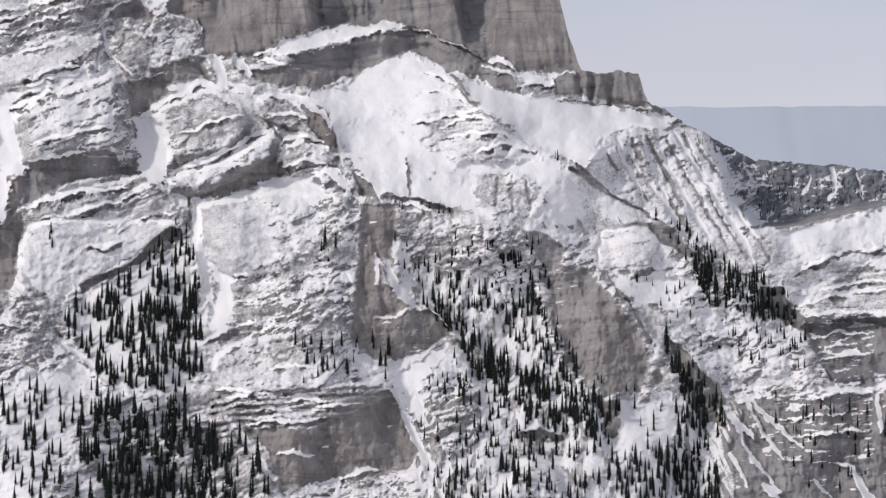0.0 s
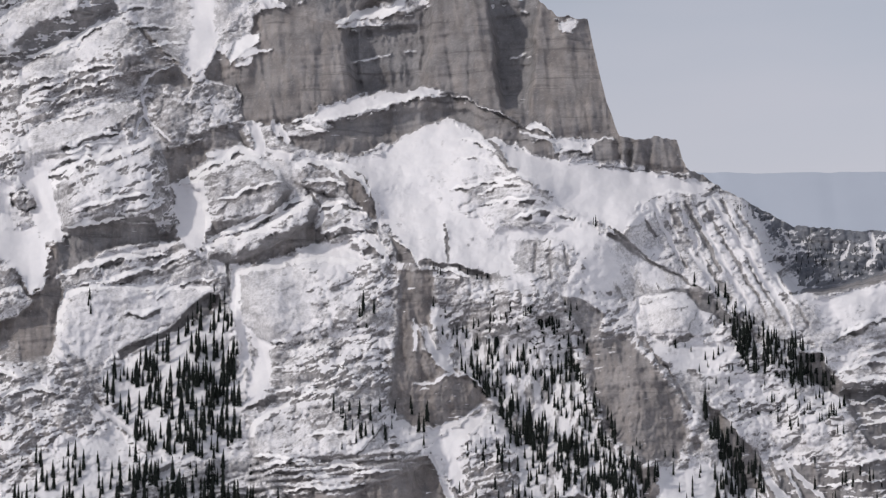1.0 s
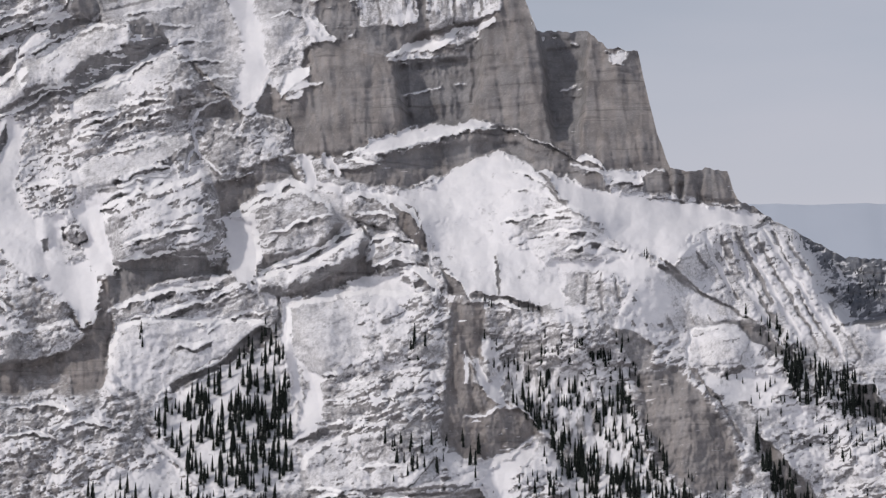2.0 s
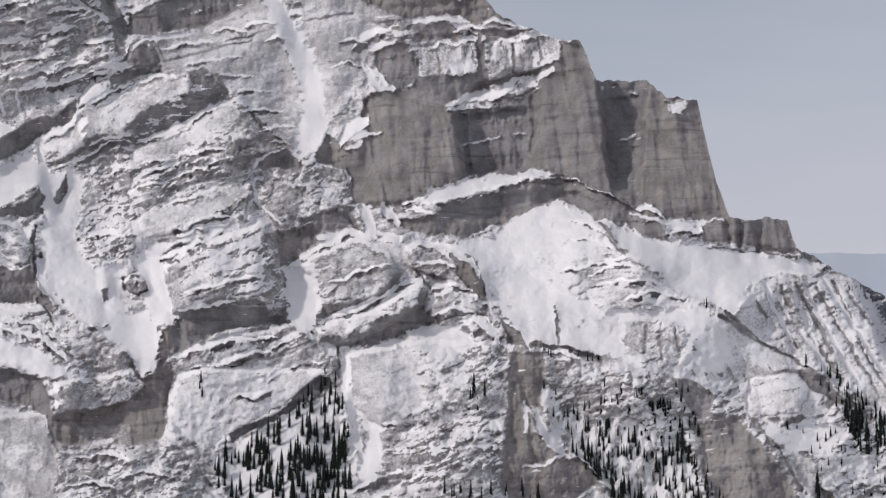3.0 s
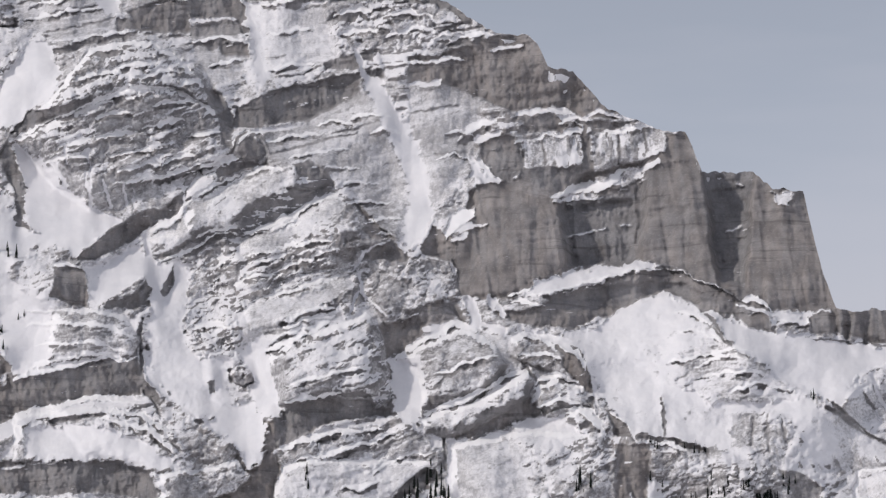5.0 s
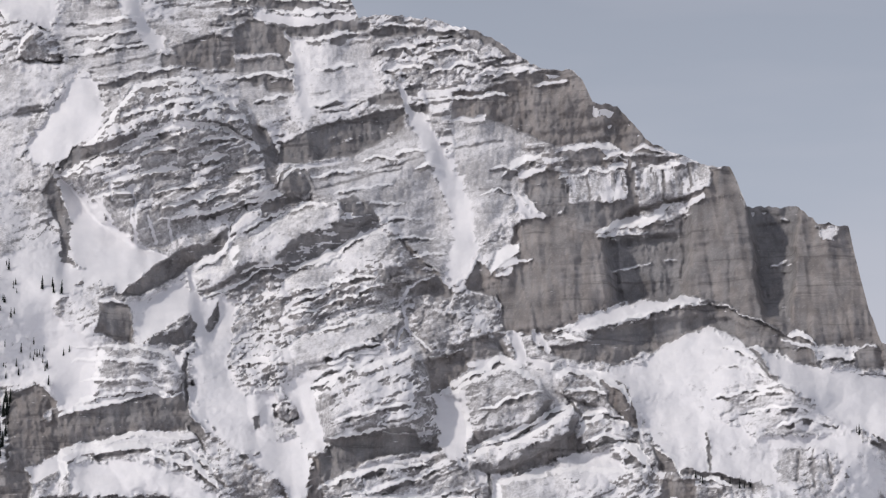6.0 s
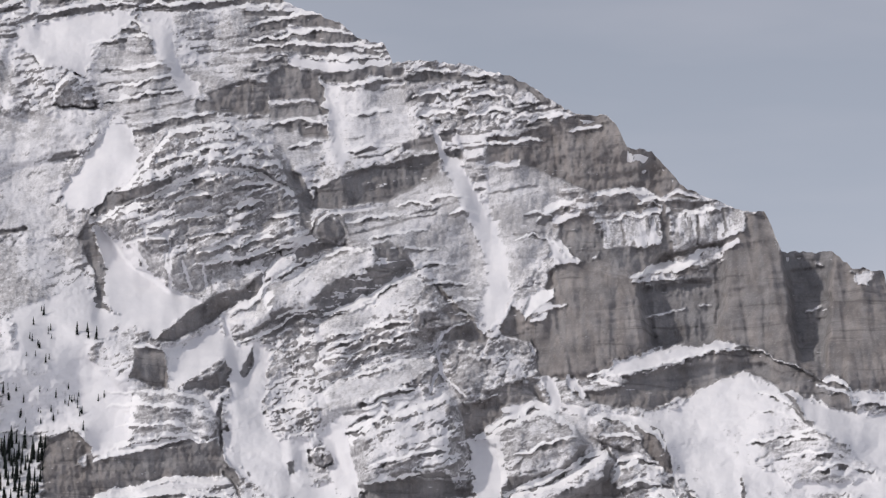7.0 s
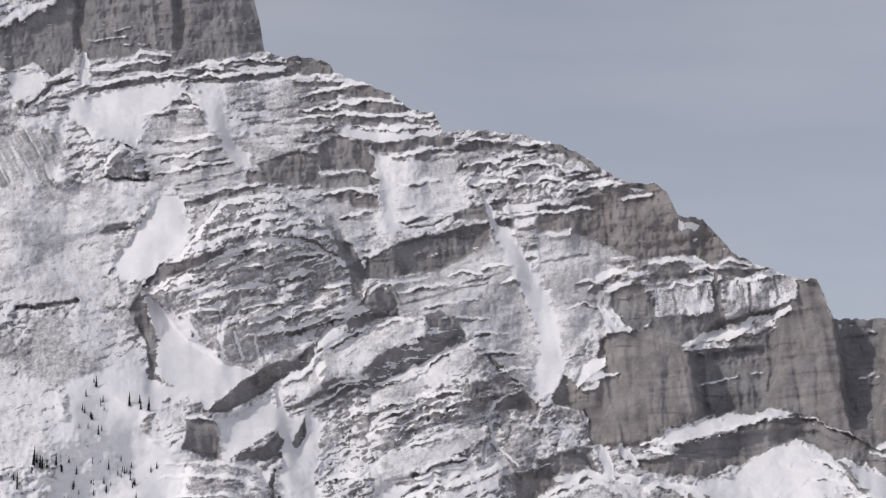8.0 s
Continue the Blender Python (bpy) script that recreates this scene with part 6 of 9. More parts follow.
lip([(-768, 749), (-727, 758), (-682, 764)], 4, 5, 2.0)
lip([(-871, 756), (-830, 766), (-805, 767)], 4, 5, 2.0)
lip([(-1339, 938), (-1328, 927), (-1323, 917)], 5, 6, 2.0)
lip([(-1433, 982), (-1402, 1002), (-1370, 1009), (-1313, 1016)], 6, 10, 2.0)
cliff([(-965, 1052), (-926, 1055), (-882, 1040), (-882, 1027), (-961, 1027)], tone=0.25)
cliff([(-849, 1001), (-808, 1002), (-772, 986), (-777, 980), (-844, 984)], tone=0.25)
cliff([(-829, 969), (-777, 970), (-740, 957), (-767, 949), (-824, 953)], tone=0.2)
cliff([(-909, 893), (-870, 911), (-829, 897), (-811, 873), (-801, 845), (-912, 858)], tone=0.2)
cliff([(-1017, 863), (-974, 875), (-916, 864), (-904, 827), (-974, 822), (-1010, 831)], tone=0.3)
cliff([(-901, 831), (-829, 843), (-801, 824), (-821, 815), (-902, 816)], tone=0.25, weight=0.6)
cliff([(-848, 795), (-801, 800), (-799, 776), (-840, 782)], tone=0.25)
snow([(-1478, 1039), (-1423, 1045), (-1400, 1028), (-1432, 1008), (-1474, 980)], pure=0.8)
snow([(-1365, 967), (-1276, 1002), (-1150, 1020), (-1182, 970), (-1239, 946), (-1244, 897), (-1312, 920)], pure=0.7)
snow([(-1142, 1011), (-1088, 983), (-1072, 931), (-1030, 861), (-1057, 857), (-1093, 916), (-1135, 969)], pure=0.8)
snow([(-804, 880), (-788, 847), (-778, 795), (-763, 723), (-779, 718), (-793, 785), (-805, 837)], pure=0.9)
snow([(-870, 923), (-819, 909), (-778, 910), (-829, 922), (-855, 933)], pure=0.9)
ground('mottle', 0.3, [(-1380, 838), (-1362, 913), (-1302, 918), (-1291, 859), (-1312, 837)], 0.1, 0.8, 5.0)
body([(-1305, 843), (-1298, 888), (-1273, 906), (-1244, 891), (-1219, 845), (-1244, 835)], 5, 6, 6, 'mottle', 0.75, 0.25, 1.0, 0, "dark rounded rock outcrop on a snow slope")
ground('streak', 0.3, [(-1507, 921), (-1412, 939), (-1378, 923), (-1391, 840), (-1506, 828)], 0.05, 1.1, 8.0, 0.6)
ground('flat', 0.16, [(-1082, 1007), (-958, 1014), (-922, 917), (-1005, 873), (-1077, 924)], 0.08, 1.0, 10.0, 0.4)
# ---- drift and dark boss of the upper left
snow([(-1296, 665), (-1270, 698), (-1233, 744), (-1192, 800), (-1152, 788), (-1140, 752), (-1152, 711), (-1192, 683), (-1221, 648), (-1249, 651)], pure=0.9)
body([(-1181, 681), (-1145, 721), (-1088, 792), (-1036, 806), (-974, 805), (-912, 762), (-866, 705), (-871, 690), (-928, 722), (-1005, 716), (-1077, 697), (-1140, 672)], 10, 9, 6, 'mottle', 0.5, 0.12, 1.0, 0, "knobbly snow-dusted top of a dark limestone boss")
body([(-1225, 632), (-1160, 662), (-1077, 697), (-1005, 716), (-928, 722), (-871, 690), (-830, 643), (-815, 617), (-872, 574), (-974, 554), (-1036, 504), (-1150, 547), (-1191, 604)], 11, 9, 0, 'dip', 0.6, 0.12, 1.2, 0, "dark rounded limestone boss streaked with snow")
body([(-839, 597), (-825, 630), (-802, 644), (-779, 637), (-765, 601), (-798, 585)], 4, 5, 3, 'mottle', 1.1, 0.5, 1.0, 0, "dark brown rounded nose of rock")
ground('mottle', 0.24, [(-1515, 610), (-1337, 612), (-1264, 631), (-1243, 589), (-1233, 548), (-1233, 507), (-1285, 496), (-1389, 467), (-1514, 490)], 0.08, 1.1, 10.0, 0.4)
ground('mottle', 0.26, [(-1233, 441), (-1139, 459), (-1103, 413), (-1145, 383), (-1150, 343), (-1181, 338), (-1232, 380)], 0.2, 1.1, 8.0, 0.3)
snow([(-1285, 496), (-1220, 507), (-1194, 464), (-1139, 455), (-1129, 444), (-1191, 430), (-1227, 405), (-1227, 369), (-1168, 258), (-1220, 259), (-1253, 314), (-1284, 345), (-1336, 386), (-1378, 457)], pure=0.85)
cliff([(-1235, 630), (-1225, 610), (-1216, 579), (-1202, 550), (-1190, 533), (-1201, 527), (-1195, 496), (-1195, 470), (-1220, 476), (-1225, 492), (-1214, 502), (-1220, 538), (-1243, 583), (-1254, 602)], tone=0.08)
cliff([(-831, 596), (-820, 630), (-802, 642), (-779, 636), (-766, 601), (-798, 586)], tone=0.4)
cliff([(-1468, 603), (-1440, 608), (-1440, 616), (-1465, 610)], tone=0.1)
cliff([(-1427, 607), (-1404, 608), (-1404, 616), (-1425, 617)], tone=0.1)
cliff([(-1383, 608), (-1348, 620), (-1350, 626), (-1379, 616)], tone=0.1)
cliff([(-1304, 747), (-1259, 755), (-1260, 762), (-1302, 753)], tone=0.1)
cliff([(-1156, 351), (-1145, 378), (-1124, 395), (-1098, 388), (-1087, 360), (-1092, 330), (-1121, 342)], tone=0.5, nick=0.012)
lip([(-1221, 630), (-1160, 662), (-1077, 697), (-1005, 716), (-928, 722)], 8, 8, 4)
lip([(-1047, 543), (-974, 559), (-892, 567), (-851, 582), (-810, 602)], 6, 9, 3)
lip([(-1181, 645), (-1150, 649), (-1109, 657)], 6, 5, 1.5)
lip([(-1150, 613), (-1114, 620), (-1083, 632)], 6, 5, 1.5)
lip([(-1057, 598), (-1016, 604), (-969, 610)], 6, 5, 1.5)
lip([(-954, 582), (-923, 591), (-892, 603)], 6, 5, 1.5)
lip([(-1077, 666), (-1036, 674), (-1005, 681)], 6, 5, 1.5)
lip([(-882, 669), (-851, 676), (-825, 683)], 6, 5, 1.5)
lip([(-995, 646), (-954, 655), (-912, 665)], 6, 5, 1.5)
lip([(-1171, 588), (-1129, 595), (-1083, 599)], 6, 5, 1.5)
lip([(-1036, 570), (-995, 580), (-954, 584)], 6, 5, 1.5)
lip([(-974, 687), (-933, 694), (-892, 697)], 6, 5, 1.5)
lip([(-913, 629), (-871, 638), (-836, 645)], 6, 5, 1.5)
lip([(-1077, 627), (-1036, 637), (-995, 641)], 6, 5, 1.5)
cliff([(-1225, 651), (-1181, 681), (-1088, 710), (-1086, 699), (-1160, 666), (-1217, 640)], tone=0.15)
lip([(-1098, 777), (-1067, 789), (-1026, 791)], 7, 9, 2.5)
lip([(-1046, 755), (-1005, 764), (-964, 769)], 7, 9, 2.5)
lip([(-1005, 739), (-964, 746), (-922, 747)], 7, 9, 2.5)
lip([(-1119, 736), (-1077, 745), (-1036, 752)], 7, 9, 2.5)
lip([(-964, 784), (-938, 776), (-912, 755)], 7, 9, 2.5)
lip([(-933, 727), (-902, 731), (-876, 720)], 7, 9, 2.5)
ledge([(-1176, 604), (-1166, 580), (-1158, 555)], 5, -1)
ledge([(-1092, 607), (-1086, 566), (-1084, 523)], 5, -1)
ledge([(-1005, 544), (-999, 522), (-995, 501)], 5, -1)
ledge([(-1129, 618), (-1127, 587)], 5, -1)
ledge([(-1145, 588), (-1134, 546)], 5, -1)
# ---- stacked slabs between the boss and the main wall
body([(-910, 497), (-843, 535), (-772, 572), (-690, 585), (-645, 545), (-711, 523), (-772, 509), (-821, 483), (-863, 463), (-933, 437), (-925, 472)], 6, 10, 20, 'mottle', 0.1, 0.1, 1.15, 0.8, "smooth tilted grey slab dusted with snow")
ground('mottle', 0.42, [(-808, 410), (-721, 414), (-610, 429), (-590, 398), (-600, 358), (-650, 338), (-711, 359), (-792, 339), (-818, 370)], 0.15, 1.0, 6.0, 0, "knobbly limestone beds under deep snow lips")
body([(-813, 449), (-752, 462), (-701, 492), (-638, 528), (-589, 489), (-549, 438), (-605, 437), (-645, 421), (-691, 411), (-736, 428), (-782, 408), (-813, 420)], 6, 11, 18, 'mottle', 0.2, 0.12, 1.1, 0.55, "tilted limestone slab with a broken snowy edge")
body([(-808, 319), (-762, 349), (-711, 361), (-630, 380), (-605, 363), (-645, 323), (-691, 308), (-752, 294), (-792, 284)], 5, 10, 14, 'mottle', 0.12, 0.1, 1.0, 0.6, "low grey slab between snow chutes")
body([(-762, 238), (-722, 264), (-671, 282), (-590, 317), (-562, 277), (-550, 196), (-555, 166), (-631, 167), (-691, 155), (-742, 148), (-752, 188)], 8, 8, 12, 'dip', 0.22, 0.12, 1.05, 0.4, "tilted limestone slab with thin snow lines")
body([(-981, 447), (-933, 462), (-898, 474), (-902, 442), (-943, 417), (-967, 427)], 4, 8, 7, 'mottle', 0.15, 0.12, 1.0, 0.5, "small tilted slab ringed with snow")
ground('mottle', 0.34, [(-909, 411), (-813, 431), (-808, 319), (-821, 239), (-894, 239), (-914, 300)], 0.12, 0.9, 8.0)
cliff([(-1106, 418), (-1068, 448), (-1006, 493), (-945, 523), (-920, 541), (-914, 513), (-927, 491), (-996, 463), (-1047, 433), (-1098, 412)], tone=0.3)
cliff([(-916, 538), (-874, 566), (-823, 586), (-762, 590), (-760, 582), (-818, 578), (-869, 555), (-914, 525)], tone=0.2)
ground('mottle', 1.15, [(-821, 483), (-772, 511), (-721, 523), (-650, 552), (-644, 540), (-701, 510), (-713, 494), (-762, 471), (-815, 459)], 0.1, 1.0, 4.0)
cliff([(-599, 499), (-577, 479), (-537, 442), (-590, 440)], tone=0.45)
cliff([(-1072, 329), (-1016, 341), (-986, 374), (-969, 361), (-969, 329), (-1057, 324)], tone=0.25)
ground('mottle', 1.05, [(-945, 420), (-904, 442), (-858, 451), (-811, 441), (-823, 421), (-894, 429)], 0.15, 1.0, 4.0)
lip([(-991, 455), (-955, 468), (-927, 480), (-910, 505)], 8, 4, 3.0)
lip([(-912, 509), (-843, 535), (-772, 572), (-721, 580)], 8, 3, 3.0)
lip([(-813, 451), (-752, 462), (-701, 492), (-638, 530)], 10, 5, 3.0)
lip([(-902, 565), (-853, 581), (-792, 603)], 7, 6, 3.0)
lip([(-894, 447), (-833, 469), (-808, 471)], 7, 9, 3.0)
lip([(-792, 408), (-736, 428), (-691, 434)], 9, 10, 3.0)
lip([(-691, 407), (-645, 421), (-605, 439)], 9, 13, 3.0)
lip([(-813, 370), (-752, 377), (-691, 389), (-630, 388)], 9, 9, 3.0)
lip([(-630, 396), (-610, 434), (-590, 440), (-549, 434)], 11, 10, 3.0)
lip([(-803, 329), (-762, 349), (-711, 361), (-630, 378)], 10, 5, 3.0)
lip([(-752, 297), (-701, 310), (-645, 323)], 9, 10, 3.0)
lip([(-762, 246), (-722, 264), (-686, 278), (-651, 298)], 9, 10, 3.0)
lip([(-737, 183), (-661, 202), (-570, 222)], 6, 6, 3.0)
lip([(-742, 153), (-691, 159), (-631, 169)], 7, 8, 3.0)
lip([(-904, 386), (-863, 401), (-813, 410)], 8, 9, 3.0)
lip([(-904, 285), (-863, 292), (-818, 294)], 7, 10, 3.0)
snow([(-813, 319), (-752, 347), (-721, 339), (-762, 294), (-787, 249), (-772, 198), (-747, 148), (-762, 123), (-798, 188), (-815, 249)], pure=0.8)
snow([(-965, 410), (-904, 401), (-912, 340), (-919, 280), (-894, 239), (-848, 219), (-823, 148), (-864, 133), (-930, 154), (-963, 199), (-980, 280)], pure=0.6)
snow([(-1086, 362), (-1047, 411), (-991, 440), (-981, 417), (-984, 387), (-1026, 347), (-1081, 328)], pure=0.9)
snow([(-1201, 608), (-1160, 587), (-1119, 535), (-1078, 499), (-1032, 484), (-1106, 419), (-1160, 444), (-1201, 485)], pure=1.0)
cliff([(-872, 191), (-861, 197), (-859, 174), (-869, 171)], tone=0.1)
# ---- knolls of the lower left
body([(-1154, 314), (-1098, 330), (-1024, 313), (-999, 279), (-1000, 236), (-1139, 235), (-1159, 241)], 8, 8, 4, 'flat', 0.28, 0.15, 1.0, 0.3, "domed grey knoll with thin curved beds")
body([(-1220, 141), (-1138, 150), (-1047, 150), (-985, 134), (-933, 104), (-894, 48), (-904, 23), (-963, 0), (-982, 33), (-1036, 53), (-1097, 53), (-1220, 50)], 9, 10, 3, 'mottle', 0.22, 0.12, 1.0, 0.2, "domed snowy knoll with a lumpy rim")
body([(-859, 76), (-848, 92), (-827, 86), (-825, 66), (-843, 53), (-857, 60)], 3, 4, 4, 'mottle', 0.8, 0.2, 1.0, 0, "small dark boulder in a snow chute")
body([(-833, 207), (-821, 227), (-801, 226), (-790, 198), (-805, 183), (-827, 190)], 3, 4, 4, 'mottle', 0.8, 0.2, 1.0, 0, "small dark boulder in a snow chute")
lip([(-1200, 294), (-1118, 300), (-1047, 289), (-1006, 270)], 6, 5, 2.5)
lip([(-1180, 262), (-1098, 266), (-1016, 250)], 6, 5, 2.5)
lip([(-1190, 219), (-1139, 235), (-1087, 238), (-1016, 237)], 8, 5, 2.5)
lip([(-1200, 323), (-1139, 324), (-1077, 320), (-1026, 306)], 4, 5, 2.5)
lip([(-1200, 141), (-1138, 148), (-1067, 166), (-1006, 155)], 12, 4, 2.5)
lip([(-1169, 122), (-1128, 132), (-1087, 136)], 6, 8, 2.5)
lip([(-1046, 140), (-996, 134), (-945, 104), (-914, 68)], 6, 7, 2.5)
lip([(-1026, 119), (-975, 104), (-933, 68)], 6, 7, 2.5)
lip([(-894, 38), (-843, 48), (-823, 58)], 6, 8, 2.5)
lip([(-1077, 135), (-1036, 124), (-996, 104)], 5, 7, 2.5)
cliff([(-1210, 191), (-1169, 223), (-1016, 234), (-1000, 180), (-1047, 175), (-1098, 168), (-1159, 154), (-1210, 141)], tone=0.2)
snow([(-1199, 112), (-1097, 118), (-1006, 101), (-950, 68), (-919, 38), (-980, 38), (-1046, 57), (-1199, 54)], pure=0.7)
cliff([(-1199, 48), (-1097, 52), (-1036, 52), (-982, 33), (-963, 0), (-969, -24), (-1006, -8), (-1067, -2), (-1199, -7)], tone=0.1)
snow([(-1199, -11), (-1067, -7), (-1006, -14), (-983, -38), (-1199, -51)], pure=0.5)
ground('mottle', 0.4, [(-963, 177), (-894, 126), (-821, 66), (-843, 43), (-894, 38), (-914, 58), (-955, 117)], 0.35, 1.1, 8.0, 0.3, "grey-brown rock wedge dusted with snow")
body([(-960, 33), (-894, 38), (-823, 53), (-789, 25), (-821, -8), (-894, -24), (-955, -30)], 6, 7, 4, 'mottle', 0.3, 0.15, 1.1, 0.2, "lumpy snow-dusted apron above a brown wall")
cliff([(-963, -30), (-894, -24), (-823, -5), (-783, 35), (-760, 75), (-750, 47), (-746, -13), (-773, -45), (-955, -48)], tone=0.6)
snow([(-861, 158), (-793, 156), (-762, 118), (-772, 67), (-796, 37), (-821, 76), (-858, 116)], pure=0.9)
cliff([(-744, 125), (-691, 145), (-590, 161), (-548, 146), (-550, 130), (-631, 131), (-691, 101), (-740, 77)], tone=0.15)
lip([(-742, 62), (-671, 87), (-591, 94), (-540, 101)], 9, 6, 2.5)
lip([(-722, 37), (-651, 57), (-571, 66)], 6, 6, 2.5)
lip([(-631, 25), (-591, 36), (-550, 51)], 8, 6, 2.5)
lip([(-591, 24), (-540, 61), (-500, 71)], 7, 7, 2.5)
snow([(-1275, 418), (-1223, 377), (-1161, 323), (-1148, 239), (-1181, 226), (-1222, 209), (-1238, 275), (-1264, 337)], pure=0.8)
cliff([(-1263, 184), (-1211, 196), (-1201, 143), (-1273, 124), (-1303, 89), (-1350, 90), (-1317, 215), (-1263, 260), (-1224, 224)], tone=0.5, nick=0.03)
snow([(-1211, 136), (-1139, 156), (-1027, 170), (-998, 161), (-1057, 152), (-1160, 133), (-1221, 111), (-1273, 89), (-1285, 101)], pure=0.9)
cliff([(-1175, 127), (-1098, 135), (-1057, 142), (-1057, 134), (-1149, 121)], tone=0.15)
ground('mottle', 0.16, [(-1388, 368), (-1295, 357), (-1253, 286), (-1274, 255), (-1315, 230), (-1387, 231)], 0.12, 0.5, 8.0)
# this slope's shade is painted as a heavier even dusting
ground('mottle', 0.05, [(-1063, -36), (-974, -32), (-954, -84), (-953, -178), (-1063, -178)], 0.0, 1.25, 8.0, 0.9)
ground('mottle', 0.42, [(-952, -89), (-810, -84), (-750, -85), (-689, -179), (-946, -178)], 0.35, 1.0, 8.0)
# ---- shaded ends of the slabs, their shade put in as bare rock
ground('mottle', 0.78, [(-592, 403), (-539, 418), (-446, 397), (-426, 336), (-489, 306), (-550, 292), (-590, 338)], 0.25, 1.0, 6.0, 0, "knobbly grey rubble beside the main wall")
ground('mottle', 0.95, [(-691, 431), (-605, 443), (-590, 413), (-630, 393), (-711, 399), (-729, 420)], 0.12, 1.0, 5.0)
ground('mottle', 0.85, [(-628, 518), (-589, 489), (-547, 436), (-598, 439), (-625, 469)], 0.12, 1.0, 5.0)
ground('mottle', 0.55, [(-894, 278), (-818, 297), (-821, 249), (-882, 247)], 0.12, 1.0, 5.0)
ground('mottle', 0.85, [(-645, 368), (-600, 370), (-588, 327), (-628, 306)], 0.12, 1.0, 5.0)
ground('mottle', 0.65, [(-588, 297), (-550, 277), (-548, 146), (-574, 146)], 0.12, 1.0, 5.0)
ground('mottle', 0.6, [(-359, 235), (-333, 223), (-357, 185), (-389, 163), (-389, 195)], 0.12, 1.0, 5.0)
ground('mottle', 0.5, [(-751, 592), (-690, 585), (-645, 545), (-680, 541), (-721, 561)], 0.12, 1.0, 5.0)
# ---- rounded blocks below the curved band
body([(-490, 144), (-492, 196), (-499, 221), (-530, 233), (-489, 258), (-429, 288), (-389, 279), (-351, 245), (-333, 223), (-357, 185), (-399, 153), (-450, 144)], 10, 10, 16, 'mottle', 0.18, 0.1, 1.1, 0.55, "rounded bedded boulder with a snowy back")
body([(-333, 270), (-303, 277), (-263, 264), (-220, 242), (-198, 212), (-185, 174), (-229, 192), (-279, 212), (-317, 225)], 6, 9, 6, 'mottle', 0.2, 0.35, 1.05, 0.4, "rounded block with a reddish brown nose")
body([(-289, 179), (-249, 194), (-204, 184), (-184, 144), (-229, 144), (-274, 134), (-289, 154)], 4, 8, 8, 'mottle', 0.2, 0.15, 1.0, 0.3, "lumpy snow-dusted rock below a boulder")
body([(-229, 134), (-189, 144), (-154, 104), (-170, 74), (-204, 99)], 4, 8, 8, 'mottle', 0.2, 0.15, 1.0, 0.3, "lumpy snow-dusted rock below a boulder")
body([(-490, 124), (-470, 136), (-419, 147), (-359, 171), (-309, 213), (-292, 195), (-293, 167), (-339, 138), (-389, 115), (-435, 90), (-480, 101)], 7, 10, 18, 'mottle', 0.12, 0.12, 1.05, 0.55, "sloping grey slab under a rounded boulder")
cliff([(-480, 164), (-429, 169), (-389, 179), (-337, 215), (-347, 193), (-389, 159), (-429, 145), (-478, 145)], tone=0.2)
cliff([(-440, 95), (-389, 113), (-339, 138), (-293, 167), (-293, 135), (-349, 113), (-400, 89), (-435, 83)], tone=0.4)
snow([(-540, 230), (-489, 238), (-483, 196), (-490, 151), (-500, 114), (-530, 144), (-545, 186)], pure=0.9)
cliff([(-233, 242), (-216, 242), (-196, 209), (-185, 172), (-219, 194), (-238, 214)], tone=0.8)
cliff([(-565, 289), (-499, 307), (-489, 276), (-530, 238), (-550, 237)], tone=0.45)
lip([(-535, 232), (-489, 258), (-429, 290), (-389, 279)], 9, 4, 3)
lip([(-490, 132), (-429, 149), (-369, 173), (-309, 210)], 8, 5, 3)
lip([(-328, 273), (-268, 264), (-220, 242), (-198, 212)], 8, 4, 3)
lip([(-469, 204), (-419, 218), (-354, 237)], 6, 6, 3)
lip([(-289, 184), (-249, 196), (-209, 189)], 7, 8, 3)
lip([(-284, 144), (-244, 154), (-204, 146)], 7, 8, 3)
lip([(-318, 235), (-278, 236), (-238, 232)], 5, 6, 3)
lip([(-159, 134), (-129, 113), (-110, 88)], 8, 10, 3)
lip([(-224, 144), (-189, 119), (-164, 89)], 9, 8, 3)
lip([(-105, 85), (-60, 81), (-20, 69)], 5, 12, 3)
# ---- ledges of the main wall
snow([(-308, 620), (-198, 628), (-199, 578), (-314, 574)], pure=0.2, weight=0.8)
snow([(-194, 584), (-171, 617), (-65, 637), (-64, 599), (-159, 574)], pure=0.2, weight=0.75)
cliff([(-379, 611), (-313, 615), (-304, 577), (-334, 544), (-379, 571)], tone=0.15)
cliff([(-314, 572), (-199, 574), (-204, 539), (-244, 530), (-312, 549)], tone=0.15)
cliff([(-198, 630), (-188, 630), (-189, 569), (-199, 570)], tone=0.1)
lip([(-255, 518), (-205, 527), (-165, 533), (-114, 568)], 11, 6, 2.0)
lip([(-446, 441), (-416, 473), (-380, 487)], 12, 5, 2.0)
lip([(-323, 663), (-262, 670), (-212, 663)], 6, 10, 2.0)
lip([(-424, 622), (-383, 644), (-353, 653)], 7, 10, 2.0)
lip([(-404, 586), (-379, 573), (-364, 558)], 7, 8, 2.0)
lip([(-242, 651), (-212, 656), (-182, 652)], 5, 10, 2.0)
lip([(-323, 612), (-263, 626), (-201, 632)], 6, 6, 2.0)
lip([(-183, 624), (-123, 633), (-63, 639)], 6, 8, 2.0)
lip([(-226, 441), (-191, 449)], 5, 6, 2.0)
lip([(-534, 759), (-483, 762), (-412, 766)], 5, 6, 2.0)
lip([(-462, 798), (-401, 807), (-351, 814)], 5, 6, 2.0)
lip([(-644, 895), (-603, 899), (-563, 892)], 5, 10, 2.0)
lip([(-558, 884), (-522, 889), (-486, 885)], 6, 9, 2.0)
